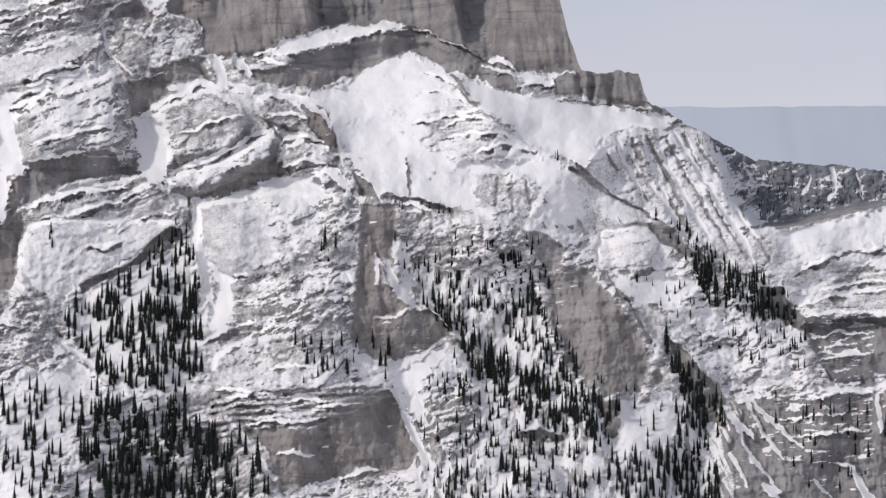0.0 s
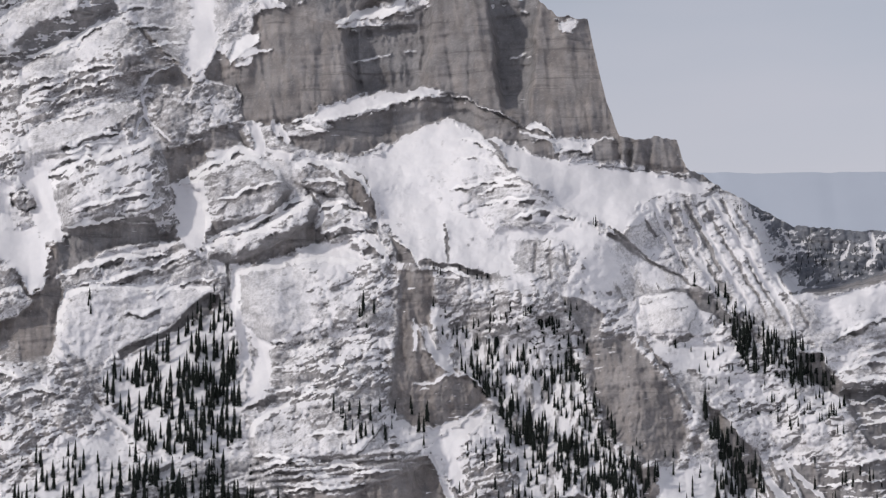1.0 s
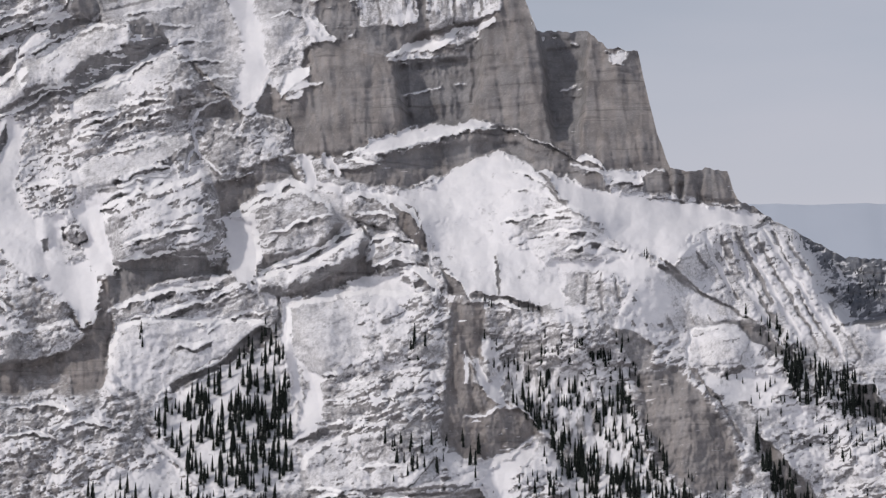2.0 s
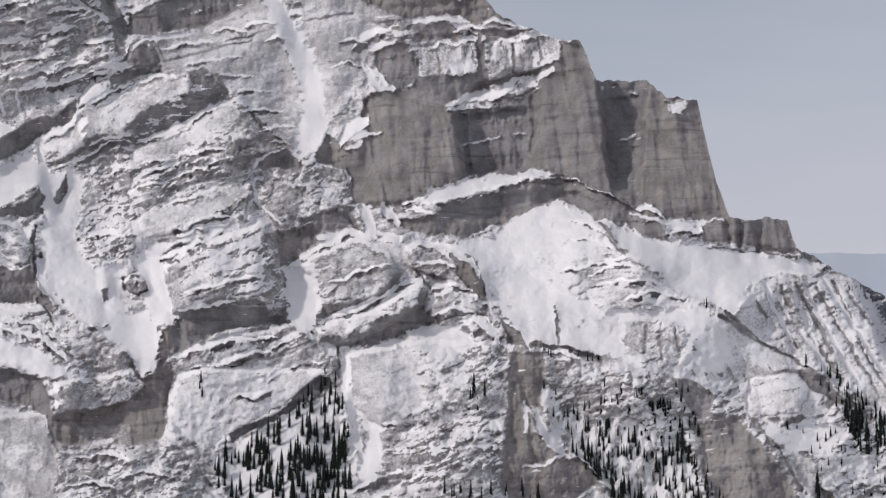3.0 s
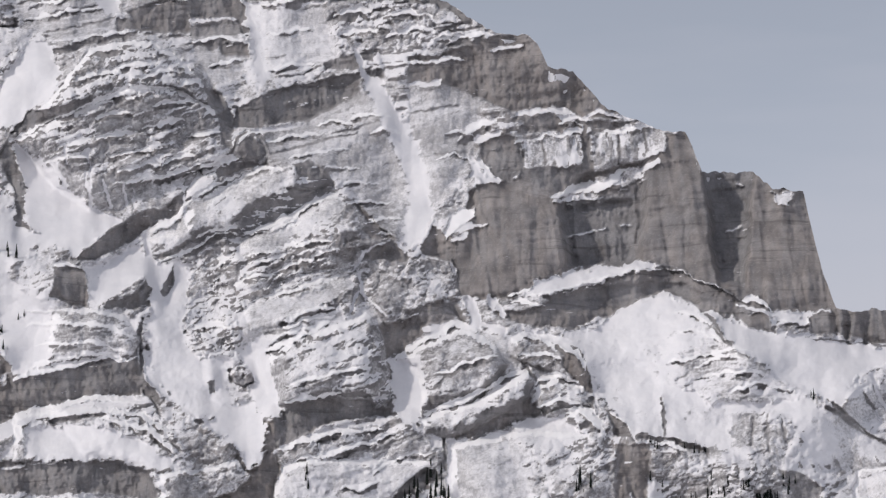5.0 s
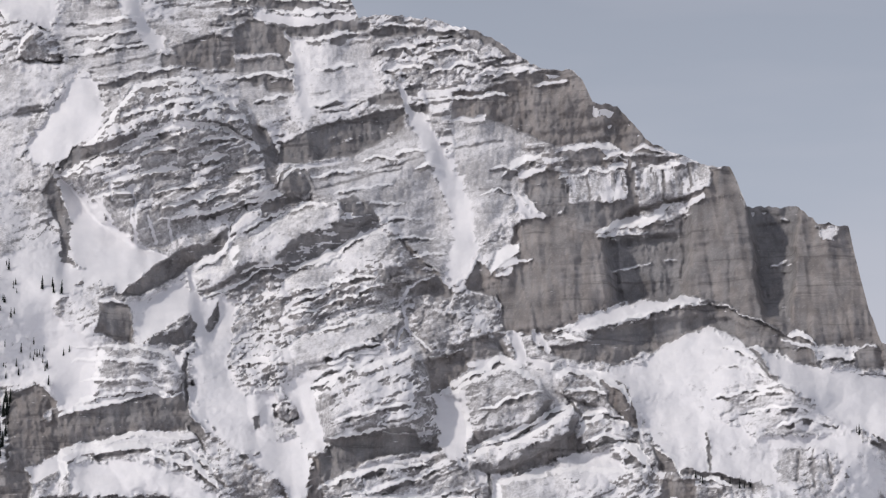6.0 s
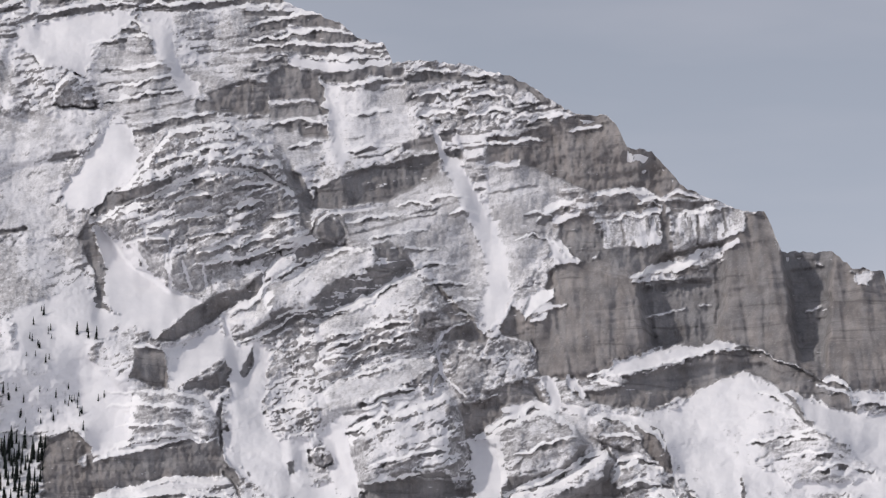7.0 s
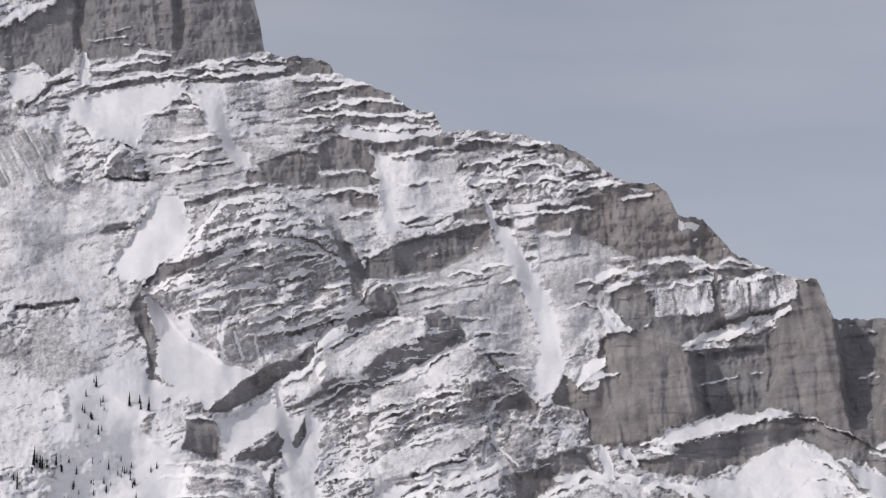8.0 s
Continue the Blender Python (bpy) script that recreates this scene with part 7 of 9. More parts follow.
lip([(-645, 843), (-614, 853), (-573, 854)], 8, 10, 2.0)
lip([(-635, 812), (-594, 819), (-564, 815)], 8, 9, 2.0)
lip([(-563, 841), (-512, 850), (-462, 839)], 6, 7, 2.0)
lip([(-553, 810), (-502, 821), (-462, 816)], 6, 7, 2.0)
# ---- thin streaks beside the avalanche chute
lip([(-772, 619), (-716, 632), (-655, 636)], 3, 4, 1.2)
lip([(-726, 591), (-675, 604), (-614, 607)], 3, 4, 1.2)
lip([(-706, 560), (-655, 573), (-594, 574)], 3, 4, 1.2)
lip([(-655, 534), (-615, 544), (-564, 545)], 3, 4, 1.2)
lip([(-625, 504), (-584, 513), (-544, 513)], 3, 4, 1.2)
lip([(-594, 478), (-554, 485), (-524, 482)], 3, 4, 1.2)
lip([(-584, 635), (-553, 643), (-523, 638)], 3, 4, 1.2)
lip([(-452, 633), (-422, 637), (-392, 632)], 3, 4, 1.2)
lip([(-462, 588), (-432, 595), (-402, 587)], 3, 4, 1.2)
lip([(-624, 661), (-584, 667), (-543, 663)], 3, 4, 1.2)
lip([(-675, 651), (-645, 658), (-614, 656)], 3, 4, 1.2)
# ---- snow-capped blocks above the valley forest
ground('dip', 0.32, [(-744, 69), (-654, 96), (-554, 106), (-474, 91), (-454, 41), (-544, 49), (-654, 61), (-734, 53)], 0.12, 1.0, 8.0, 0.3, "layered grey beds over a snow cap")
body([(-752, -29), (-739, 41), (-689, 53), (-584, 56), (-464, 49), (-484, 31), (-554, -14), (-624, -54), (-689, -91), (-724, -64)], 5, 9, 0, 'mottle', 0.03, 0.1, 0.8, 0.9, "snow-capped block above dark conifers")
cliff([(-644, -64), (-564, -29), (-484, 39), (-464, 39), (-454, 11), (-524, -19), (-584, -49), (-639, -79)], tone=0.25)
lip([(-744, 67), (-694, 85), (-634, 97), (-554, 105)], 7, 6, 2.5)
lip([(-724, 51), (-664, 55), (-624, 69), (-534, 95)], 7, 6, 2.5)
lip([(-574, 29), (-534, 51), (-464, 69)], 6, 6, 2.5)
lip([(-634, 1), (-599, 1), (-554, 21)], 5, 5, 2.5)
snow([(-442, 89), (-404, 89), (-384, 1), (-364, -49), (-379, -149), (-412, -159), (-399, -59), (-437, 11)], pure=0.7)
body([(-434, 1), (-438, 76), (-364, 96), (-284, 106), (-164, 96), (-179, 41), (-229, -14), (-304, -44), (-364, -51), (-394, -39)], 5, 9, 0, 'mottle', 0.02, 0.12, 0.95, 0.95, "broad snow-covered block on a rock buttress")
ground('flat', 0.42, [(-372, -59), (-184, -41), (-182, -159), (-214, -159), (-364, -151)], 0.15, 1.0, 8.0, 0.2, "thin flat-lying limestone beds with snow on them")
body([(-412, -219), (-404, -187), (-364, -161), (-264, -119), (-184, -149), (-174, -199), (-224, -249), (-314, -251), (-394, -259)], 6, 9, 2, 'mottle', 0.14, 0.2, 0.9, 0.6, "rounded snowy dome over layered beds")
cliff([(-354, -321), (-224, -316), (-144, -281), (-84, -261), (-44, -359), (-64, -389), (-184, -409), (-284, -421), (-294, -369)], tone=0.6)
ground('mottle', 0.45, [(-284, -431), (-224, -419), (-144, -401), (-64, -441), (-264, -451)], 0.25, 1.0, 8.0)
lip([(-374, -51), (-334, -46), (-294, -38)], 4, 6, 2.5)
lip([(-344, -63), (-284, -59), (-224, -59)], 5, 6, 2.5)
lip([(-284, -109), (-244, -95), (-222, -99)], 6, 6, 2.5)
lip([(-364, -135), (-324, -132), (-294, -125)], 5, 9, 2.5)
lip([(-284, -126), (-244, -113), (-184, -134)], 7, 7, 2.5)
lip([(-384, -263), (-334, -259), (-292, -262)], 7, 7, 2.5)
lip([(-284, -270), (-244, -265), (-204, -274)], 7, 6, 2.5)
lip([(-354, -310), (-304, -305), (-264, -311), (-204, -302)], 6, 7, 2.5)
lip([(-224, -282), (-184, -281), (-144, -275)], 5, 7, 2.5)
lip([(-294, -368), (-264, -362), (-224, -365)], 5, 6, 2.5)
lip([(-224, -416), (-144, -398), (-112, -389)], 5, 7, 2.5)
lip([(-404, -249), (-364, -253), (-314, -251)], 5, 6, 2.5)
lip([(-334, -287), (-294, -281), (-254, -287)], 5, 6, 2.5)
lip([(-264, -179), (-224, -171), (-184, -179)], 5, 7, 2.5)
lip([(-314, -214), (-274, -207), (-234, -214)], 4, 5, 2.5)
# ---- brown faces and ribs among the conifers
cliff([(-159, 69), (-94, 84), (-89, -19), (-129, -14), (-104, -99), (-84, -119), (-24, -104), (16, -139), (-34, -181), (-84, -199), (-134, -181), (-172, -59), (-162, 1)], tone=0.62, nick=0.05)
snow([(-94, -241), (-44, -211), (-19, -181), (8, -165), (-29, -221), (-39, -259), (-22, -319), (-42, -321), (-69, -261)], pure=0.9)
snow([(-87, -67), (-54, -51), (-52, -99), (-72, -95)], pure=0.8)
ledge([(-24, -99), (6, -129), (41, -161)], 9, -1)
ledge([(-120, -9), (-117, -59)], 8, -1)
ledge([(-64, 11), (-49, -29), (-24, -69)], 8, -1)
ledge([(-69, -294), (-39, -349), (-24, -389)], 12, -1)
ledge([(-44, -99), (-84, -119), (-119, -121)], 5, -1)
ledge([(116, 1), (131, -29)], 8, -1)
ledge([(56, -79), (41, -119)], 9, -1)
ground('mottle', 0.5, [(-82, 69), (66, 39), (206, 9), (216, -59), (176, -79), (66, -41), (-62, -31)], 0.2, 1.0, 8.0, 0.2, "wooded grey rock rib dusted with snow")
cliff([(141, 36), (181, 31), (216, 1), (206, -49), (176, -29)], tone=0.3, weight=0.6)
cliff([(183, -99), (218, -66), (301, -61), (346, -121), (381, -201), (366, -249), (316, -254), (293, -329), (276, -279), (256, -211), (216, -181)], tone=0.6, nick=0.05)
ledge([(282, -119), (308, -110)], 9, -1)
cliff([(96, -361), (116, -331), (176, -316), (216, -331), (216, -379), (186, -366), (156, -361), (116, -391)], tone=0.4)
body([(106, -443), (113, -409), (136, -374), (166, -365), (201, -382), (211, -419), (226, -443)], 6, 9, 3, 'mottle', 0.1, 0.12, 0.8, 0.5, "small rounded snowy dome under an arch of rock")
snow([(316, -281), (346, -291), (406, -301), (406, -349), (326, -354), (306, -329)], pure=0.6)
# ---- slopes and dark bands of the right hand side
ground('mottle', 0.1, [(261, 181), (336, 201), (416, 213), (428, 61), (366, 57), (276, 97)], 0.1, 0.75, 14.0, 0.3)
ground('mottle', 0.42, [(406, 209), (476, 169), (556, 109), (546, 41), (556, -39), (466, -41), (416, 41)], 0.05, 1.0, 14.0)
ledge([(411, 141), (441, 81), (471, 21)], 7, -1)
ledge([(451, 111), (481, 51), (511, -29)], 9, -1)
ledge([(506, 91), (536, 41), (551, -9)], 7, -1)
ledge([(346, 141), (366, 91)], 5, -1)
ledge([(301, 171), (321, 116)], 5, -1)
ledge([(386, 171), (406, 121), (421, 71)], 6, -1)
ledge([(471, 141), (491, 91)], 6, -1)
ledge([(316, 201), (341, 151)], 5, -1)
ledge([(431, 181), (456, 131)], 6, -1)
ledge([(366, 196), (381, 151)], 5, -1)
dark([(231, 141), (281, 105)], 7)
dark([(281, 105), (336, 69)], 5)
cliff([(281, 48), (366, 54), (411, 45), (406, 39), (336, 42), (286, 38)], tone=0.1)
cliff([(381, 29), (411, 31), (411, 6), (386, 11)], tone=0.1)
cliff([(416, 9), (456, 11), (462, -14), (421, -4)], tone=0.1)
cliff([(336, -45), (371, -31), (376, -39), (341, -50)], tone=0.2)
body([(271, 1), (282, 31), (336, 40), (384, 11), (368, -31), (276, -33)], 4, 5, 0, 'mottle', 0.06, 0.1, 0.9, 0.8, "rounded snowy block below a thin dark ledge")
snow([(296, -51), (376, -46), (456, -51), (416, -99), (346, -104)], pure=0.5)
snow([(396, -151), (466, -111), (616, -141), (546, -199), (416, -199)], pure=0.25, weight=0.7)
ground('flat', 0.16, [(551, 1), (696, -9), (806, 1), (806, -119), (641, -134), (616, -79)], 0.1, 0.8, 8.0, 0.3)
ground('mottle', 0.2, [(396, -151), (466, -111), (616, -141), (616, -219), (496, -249), (446, -209)], 0.1, 0.7, 8.0, 0.2)
snow([(546, 35), (616, 37), (676, 52), (806, 80), (806, 9), (696, -9), (616, -1), (554, 1)], pure=0.55)
cliff([(541, 42), (616, 46), (666, 59), (806, 89), (806, 82), (671, 51), (616, 39), (546, 36)], tone=0.0)
cliff([(401, -159), (431, -184), (476, -239), (502, -275), (478, -275), (441, -231), (406, -186)], tone=0.5)
cliff([(561, -66), (601, -71), (631, -119), (626, -139), (576, -111)], tone=0.35)
cliff([(641, -137), (784, -121), (806, -119), (806, -219), (716, -219), (671, -171)], tone=0.0)
lip([(636, -135), (696, -125), (756, -119), (806, -115)], 6, 14, 9.0)
snow([(616, 9), (686, 39), (784, 79), (806, 81), (806, 11), (716, -1), (636, -29)], pure=0.4)
lip([(616, -49), (686, -15), (716, -5)], 6, 5, 2.5)
lip([(656, -80), (716, -65), (784, -55)], 5, 7, 2.5)
lip([(626, -105), (696, -85), (784, -70)], 6, 8, 2.5)
lip([(736, -5), (784, 1)], 4, 8, 2.5)
lip([(666, -159), (706, -171), (746, -184)], 5, 6, 2.5)
cliff([(538, -275), (666, -265), (786, -270), (796, -443), (516, -443), (506, -349), (526, -304)], tone=0.15, nick=0.05)
snow([(496, -249), (556, -260), (656, -251), (656, -263), (546, -271)], pure=0.7)
snow([(666, -241), (786, -231), (786, -251), (666, -259)], pure=0.5)
ledge([(516, -307), (566, -339), (618, -375)], 11, -1)
ledge([(519, -304), (541, -364), (596, -431)], 9, -1)
ledge([(676, -365), (701, -377), (728, -385)], 9, -1)
ledge([(726, -391), (746, -429), (768, -443)], 15, -1)
ledge([(656, -409), (688, -443)], 7, -1)
ledge([(768, -259), (776, -324)], 10, -1)
ledge([(506, -359), (538, -421)], 10, -1)
ledge([(614, -327), (648, -341)], 6, -1)
ledge([(556, -315), (588, -323)], 6, -1)
ledge([(486, -279), (506, -319)], 9, -1)
ledge([(566, -419), (596, -443)], 12, -1)
# ---- ripples on the fan, and the steps beside the wall
ground('flat', 0.1, [(-49, 301), (6, 291), (66, 236), (186, 169), (176, 156), (16, 171), (-34, 226)], 0.1, 0.95, 14.0, 0.55)
lip([(-9, 215), (46, 232), (88, 225)], 3, 2, 1.5)
lip([(1, 195), (56, 208), (118, 200)], 3, 2, 1.5)
lip([(16, 235), (66, 245), (98, 235)], 3, 2, 1.5)
lip([(66, 321), (96, 329), (128, 317)], 9, 6, 1.5)
lip([(141, 295), (171, 294), (201, 292)], 7, 5, 1.5)
lip([(306, 211), (346, 215), (386, 211)], 4, 4, 1.5)
lip([(291, 179), (336, 186), (366, 183)], 4, 4, 1.5)
cliff([(74, 301), (116, 303), (141, 276), (96, 281)], tone=0.3)
cliff([(203, 311), (256, 315), (261, 271), (206, 275)], tone=0.3)
snow([(131, 313), (201, 311), (201, 302), (141, 300)], pure=0.9)
# ---- pillars and recesses of the main wall
cliff([(-388, 542), (-336, 537), (-256, 508), (-236, 458), (-231, 395), (-287, 374), (-337, 343), (-378, 336), (-424, 357), (-432, 407), (-402, 454), (-392, 500)], tone=0.45, nick=0.005)
# tone 0 paints the two recesses greyer than the pillars, as shade
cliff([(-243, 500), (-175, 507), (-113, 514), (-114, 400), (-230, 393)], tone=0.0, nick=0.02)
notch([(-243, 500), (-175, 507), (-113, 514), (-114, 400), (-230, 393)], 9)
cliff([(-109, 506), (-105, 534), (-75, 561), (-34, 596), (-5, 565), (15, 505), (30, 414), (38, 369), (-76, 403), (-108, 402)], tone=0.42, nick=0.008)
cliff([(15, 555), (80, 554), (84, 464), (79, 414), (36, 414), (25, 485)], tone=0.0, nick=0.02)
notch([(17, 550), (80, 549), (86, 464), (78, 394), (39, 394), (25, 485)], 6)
dark([(-367, 469), (-364, 434), (-365, 399)], 2.5)
dark([(-244, 504), (-232, 452), (-229, 395)], 4)
dark([(-113, 511), (-112, 466), (-110, 402)], 3)
dark([(-211, 467), (-209, 425)], 2.5)
dark([(-281, 513), (-256, 508), (-243, 493)], 3)
dark([(13, 550), (20, 495), (29, 454)], 4)
dark([(76, 474), (78, 424)], 4)
dark([(-286, 559), (-267, 556)], 3)
dark([(-200, 593), (-203, 546)], 6)
dark([(-305, 600), (-312, 549)], 5)
dark([(142, 497), (142, 463)], 3)
dark([(168, 497), (172, 463)], 3)
ledge([(-231, 448), (-206, 450), (-186, 456), (-161, 461)], 4, -1)
ledge([(-447, 454), (-422, 460), (-392, 469), (-375, 474)], 6, -1)
ledge([(-437, 470), (-419, 488)], 7, -1)
ledge([(-136, 466), (-116, 469)], 3, -1)
ledge([(54, 452), (69, 457), (82, 463)], 5, -1)
ledge([(73, 541), (81, 537)], 6, -1)
ledge([(143, 503), (155, 513)], 7, -1)
ledge([(150, 505), (163, 502)], 6, -1)
ledge([(-256, 517), (-230, 526), (-210, 536), (-195, 540)], 9, -1)
ledge([(-211, 513), (-175, 515), (-165, 518)], 4, -1)
ledge([(-226, 511), (-218, 522)], 6, -1)
cliff([(-76, 391), (-46, 393), (3, 374), (63, 344), (88, 323), (53, 328), (-7, 356), (-57, 371)], tone=0.3)
snow([(-299, 350), (-287, 362), (-257, 373), (-217, 389), (-156, 394), (-106, 400), (-68, 397), (-76, 389), (-116, 382), (-177, 364), (-212, 357), (-247, 345), (-287, 341)], pure=0.95)
lip([(-302, 343), (-237, 350), (-177, 366), (-106, 384), (-61, 390)], 4, 7, 6.0)
lip([(-61, 390), (-7, 375), (48, 347), (88, 325)], 0.3, 8, 6.0)
lip([(-337, 338), (-312, 346), (-295, 354)], 4, 4, 6.0)
lip([(-333, 328), (-302, 330), (-267, 327)], 4, 5, 6.0)
cliff([(-275, 342), (-212, 347), (-137, 364), (-77, 371), (-17, 359), (43, 326), (-57, 347), (-127, 326), (-177, 318), (-237, 315)], tone=0.1, nick=0.01)
notch([(-275, 337), (-212, 345), (-137, 360), (-77, 369), (-17, 357), (43, 326), (-57, 345), (-127, 324), (-177, 316), (-237, 313)], 7)
# ---- rubble and short gullies at the foot of the wall
ground('mottle', 0.5, [(-564, 406), (-498, 415), (-438, 397), (-423, 354), (-448, 329), (-539, 330), (-579, 361)], 0.15, 1.0, 5.0)
ledge([(-448, 420), (-433, 399), (-426, 369)], 6, -1)
ledge([(-483, 412), (-458, 408), (-443, 398)], 5, -1)
ledge([(-539, 380), (-533, 350)], 4, -1)
ledge([(-516, 395), (-510, 360)], 4, -1)
ledge([(-496, 390), (-488, 360)], 4, -1)
ledge([(-468, 370), (-466, 344)], 5, -1)
ledge([(-448, 359), (-440, 329)], 6, -1)
ledge([(-368, 343), (-362, 318)], 9, -1)
cliff([(-469, 470), (-447, 455), (-433, 404), (-448, 405), (-478, 415), (-488, 425), (-476, 450)], tone=0.45)
cliff([(-579, 435), (-538, 441), (-523, 408), (-549, 411), (-579, 409)], tone=0.4)
cliff([(-466, 360), (-443, 351), (-448, 323), (-470, 329)], tone=0.4)
# ---- streaked slope beyond the fan
ground('mottle', 0.16, [(292, 204), (352, 214), (440, 218), (506, 132), (597, 0), (582, -33), (494, -27), (396, 44), (352, 88), (308, 132), (275, 171)], 0.08, 0.85, 22.0, 0.35, "steep grey slope streaked with snow")
dark([(308, 182), (336, 127), (363, 88)], 7, 0.6)
dark([(336, 193), (352, 160)], 9, 0.6)
dark([(363, 198), (396, 132), (423, 77)], 8, 0.6)
dark([(396, 192), (423, 143), (462, 77)], 6, 0.6)
dark([(424, 203), (456, 143), (475, 99)], 8, 0.6)
dark([(451, 187), (495, 121)], 7, 0.6)
dark([(467, 99), (505, 33), (538, -16)], 5, 0.6)
dark([(385, 110), (412, 66), (439, 28)], 8, 0.6)
dark([(418, 44), (450, 6)], 6, 0.6)
dark([(505, 99), (549, 28), (576, -16)], 7, 0.6)
dark([(440, 110), (478, 44), (505, 0)], 6, 0.6)
dark([(319, 154), (352, 99)], 6, 0.6)
dark([(369, 154), (385, 121)], 7, 0.6)
dark([(292, 171), (308, 138)], 8, 0.6)
ground('streak', 0.35, [(210, 143), (286, 99), (396, 50), (335, 44), (264, 28), (176, 34), (171, 89)], 0.1, 0.9, 12.0, 0.4)
ground('mottle', 0.22, [(78, 133), (133, 140), (171, 119), (168, 56), (100, 39), (67, 78)], 0.1, 1.0, 16.0, 0.2)
dark([(100, 127), (94, 78)], 5, 0.5)
dark([(122, 133), (124, 67)], 6, 0.5)
dark([(146, 124), (155, 78)], 5, 0.5)
dark([(226, 157), (253, 135), (286, 108)], 5)
dark([(286, 108), (330, 77), (396, 44)], 3.5)
dark([(190, 174), (204, 163)], 7)
ledge([(380, 187), (418, 110), (467, 22)], 8, -1)
ledge([(434, 176), (473, 105), (522, 28), (549, -22)], 9, -1)
ledge([(352, 198), (374, 143), (396, 88)], 6, -1)
ledge([(495, 121), (527, 55), (555, 22)], 7, -1)
ledge([(330, 187), (347, 132)], 5, -1)
ledge([(407, 209), (451, 143), (494, 77), (533, 0)], 6, -1)
ledge([(368, 121), (418, 44), (450, 0)], 9, -1)
ledge([(462, 198), (506, 132)], 6, -1)
ledge([(308, 198), (325, 149), (352, 99)], 9, -1)
snow([(26, 306), (67, 292), (199, 259), (308, 253), (418, 231), (352, 218), (286, 207), (264, 182), (221, 163), (182, 165), (111, 220), (67, 253)], pure=0.75)
# lower pure: dust greys the fan's left face in place of dimmer light
snow([(-59, 347), (-26, 314), (18, 270), (-26, 243), (-65, 199), (-76, 122), (-131, 120), (-163, 164), (-196, 232), (-207, 267), (-141, 300)], pure=0.5)
snow([(34, 149), (100, 152), (193, 159), (226, 132), (242, 78), (231, 39), (187, 45), (177, 100), (133, 139), (67, 131)], pure=0.8, weight=0.8)
lip([(-42, 311), (-10, 306), (26, 286)], 3, 3, 1.2)
lip([(-37, 278), (1, 278), (40, 260)], 3, 3, 1.2)
lip([(-54, 223), (1, 234), (73, 234)], 3, 3, 1.2)
lip([(-4, 192), (56, 205), (116, 198)], 4, 4, 1.2)
lip([(56, 172), (111, 187), (168, 170)], 4, 5, 1.2)
# ---- knobs on the shoulder beside the wall
cliff([(199, 271), (198, 301), (212, 314), (237, 311), (244, 297), (241, 268)], tone=0.3, back=-4.0, nick=0.005, name='rock_outcrop', label='dark knob of bare rock on a snowy shoulder', category='rock')
cliff([(246, 271), (245, 308), (254, 316), (261, 310), (262, 268)], tone=0.3, back=-4.0, nick=0.005, name='rock_outcrop', label='dark knob of bare rock on a snowy shoulder', category='rock')
cliff([(266, 271), (266, 306), (278, 318), (320, 314), (337, 297), (352, 266), (336, 260)], tone=0.3, back=-4.0, nick=0.005, name='rock_outcrop', label='dark knob of bare rock on a snowy shoulder', category='rock')
cliff([(87, 284), (85, 306), (100, 313), (120, 308), (131, 293), (129, 280)], tone=0.3, back=-4.0, nick=0.005, name='rock_outcrop', label='dark knob of bare rock on a snowy shoulder', category='rock')
dark([(243, 315), (244, 268)], 4)
dark([(264, 317), (265, 268)], 4)
ledge([(89, 308), (103, 315), (122, 308)], 3, -1)
ledge([(204, 312), (221, 316), (237, 312)], 2, -1)
ledge([(270, 315), (292, 319), (320, 316)], 2, -1)
notch([(237, 312), (248, 312), (249, 268), (238, 268)], 6)
notch([(259, 315), (269, 315), (270, 266), (260, 266)], 6)
snow([(129, 306), (161, 308), (197, 302), (197, 291), (133, 293)], pure=0.9)
dark([(177, 286), (197, 284)], 5)
dark([(201, 261), (287, 255), (396, 242)], 2.5)
# ---- brown faces and dark beds above the valley
ground('mottle', 0.5, [(158, -47), (263, -25), (331, -99), (382, -190), (365, -269), (285, -269), (217, -218), (183, -150)], 0.4, 1.0, 8.0)
cliff([(172, -45), (257, -38), (291, -76), (325, -118), (354, -164), (365, -207), (348, -252), (291, -258), (254, -227), (223, -207), (215, -163), (192, -129), (190, -81)], tone=0.5, weight=0.88, soft=8.0, nick=0.03)
cliff([(638, -125), (745, -114), (763, -114), (762, -241), (700, -244), (666, -196)], tone=0.0, nick=0.22)
cliff([(535, -266), (638, -258), (762, -247), (762, -378), (580, -377), (546, -321)], tone=0.2, nick=0.2)
lip([(638, -125), (695, -116), (763, -112)], 4, 6, 2.0)
lip([(649, -159), (700, -150), (763, -148)], 4, 6, 2.0)
lip([(666, -198), (717, -190), (763, -187)], 4, 6, 2.0)
lip([(637, -266), (694, -258), (762, -253)], 4, 6, 2.0)
lip([(581, -304), (649, -298), (717, -289)], 4, 5, 2.0)
lip([(615, -334), (683, -326), (762, -321)], 4, 5, 2.0)
ledge([(535, -258), (581, -304), (637, -349)], 10, -1)
ledge([(533, -264), (564, -321), (603, -372)], 9, -1)
# ---- drift, nose and slab ends beside the boss
snow([(-1440, 604), (-1283, 594), (-1236, 519), (-1225, 452), (-1376, 474), (-1438, 444)], pure=0.35, weight=0.5)
snow([(-1190, 610), (-1097, 573), (-1004, 546), (-942, 555), (-942, 511), (-994, 495), (-1076, 503), (-1128, 540)], pure=0.4, weight=0.45)
ledge([(-1097, 568), (-1081, 516)], 5, -1)
ledge([(-1061, 557), (-1047, 509)], 6, -1)
ledge([(-1024, 549), (-1016, 508)], 5, -1)
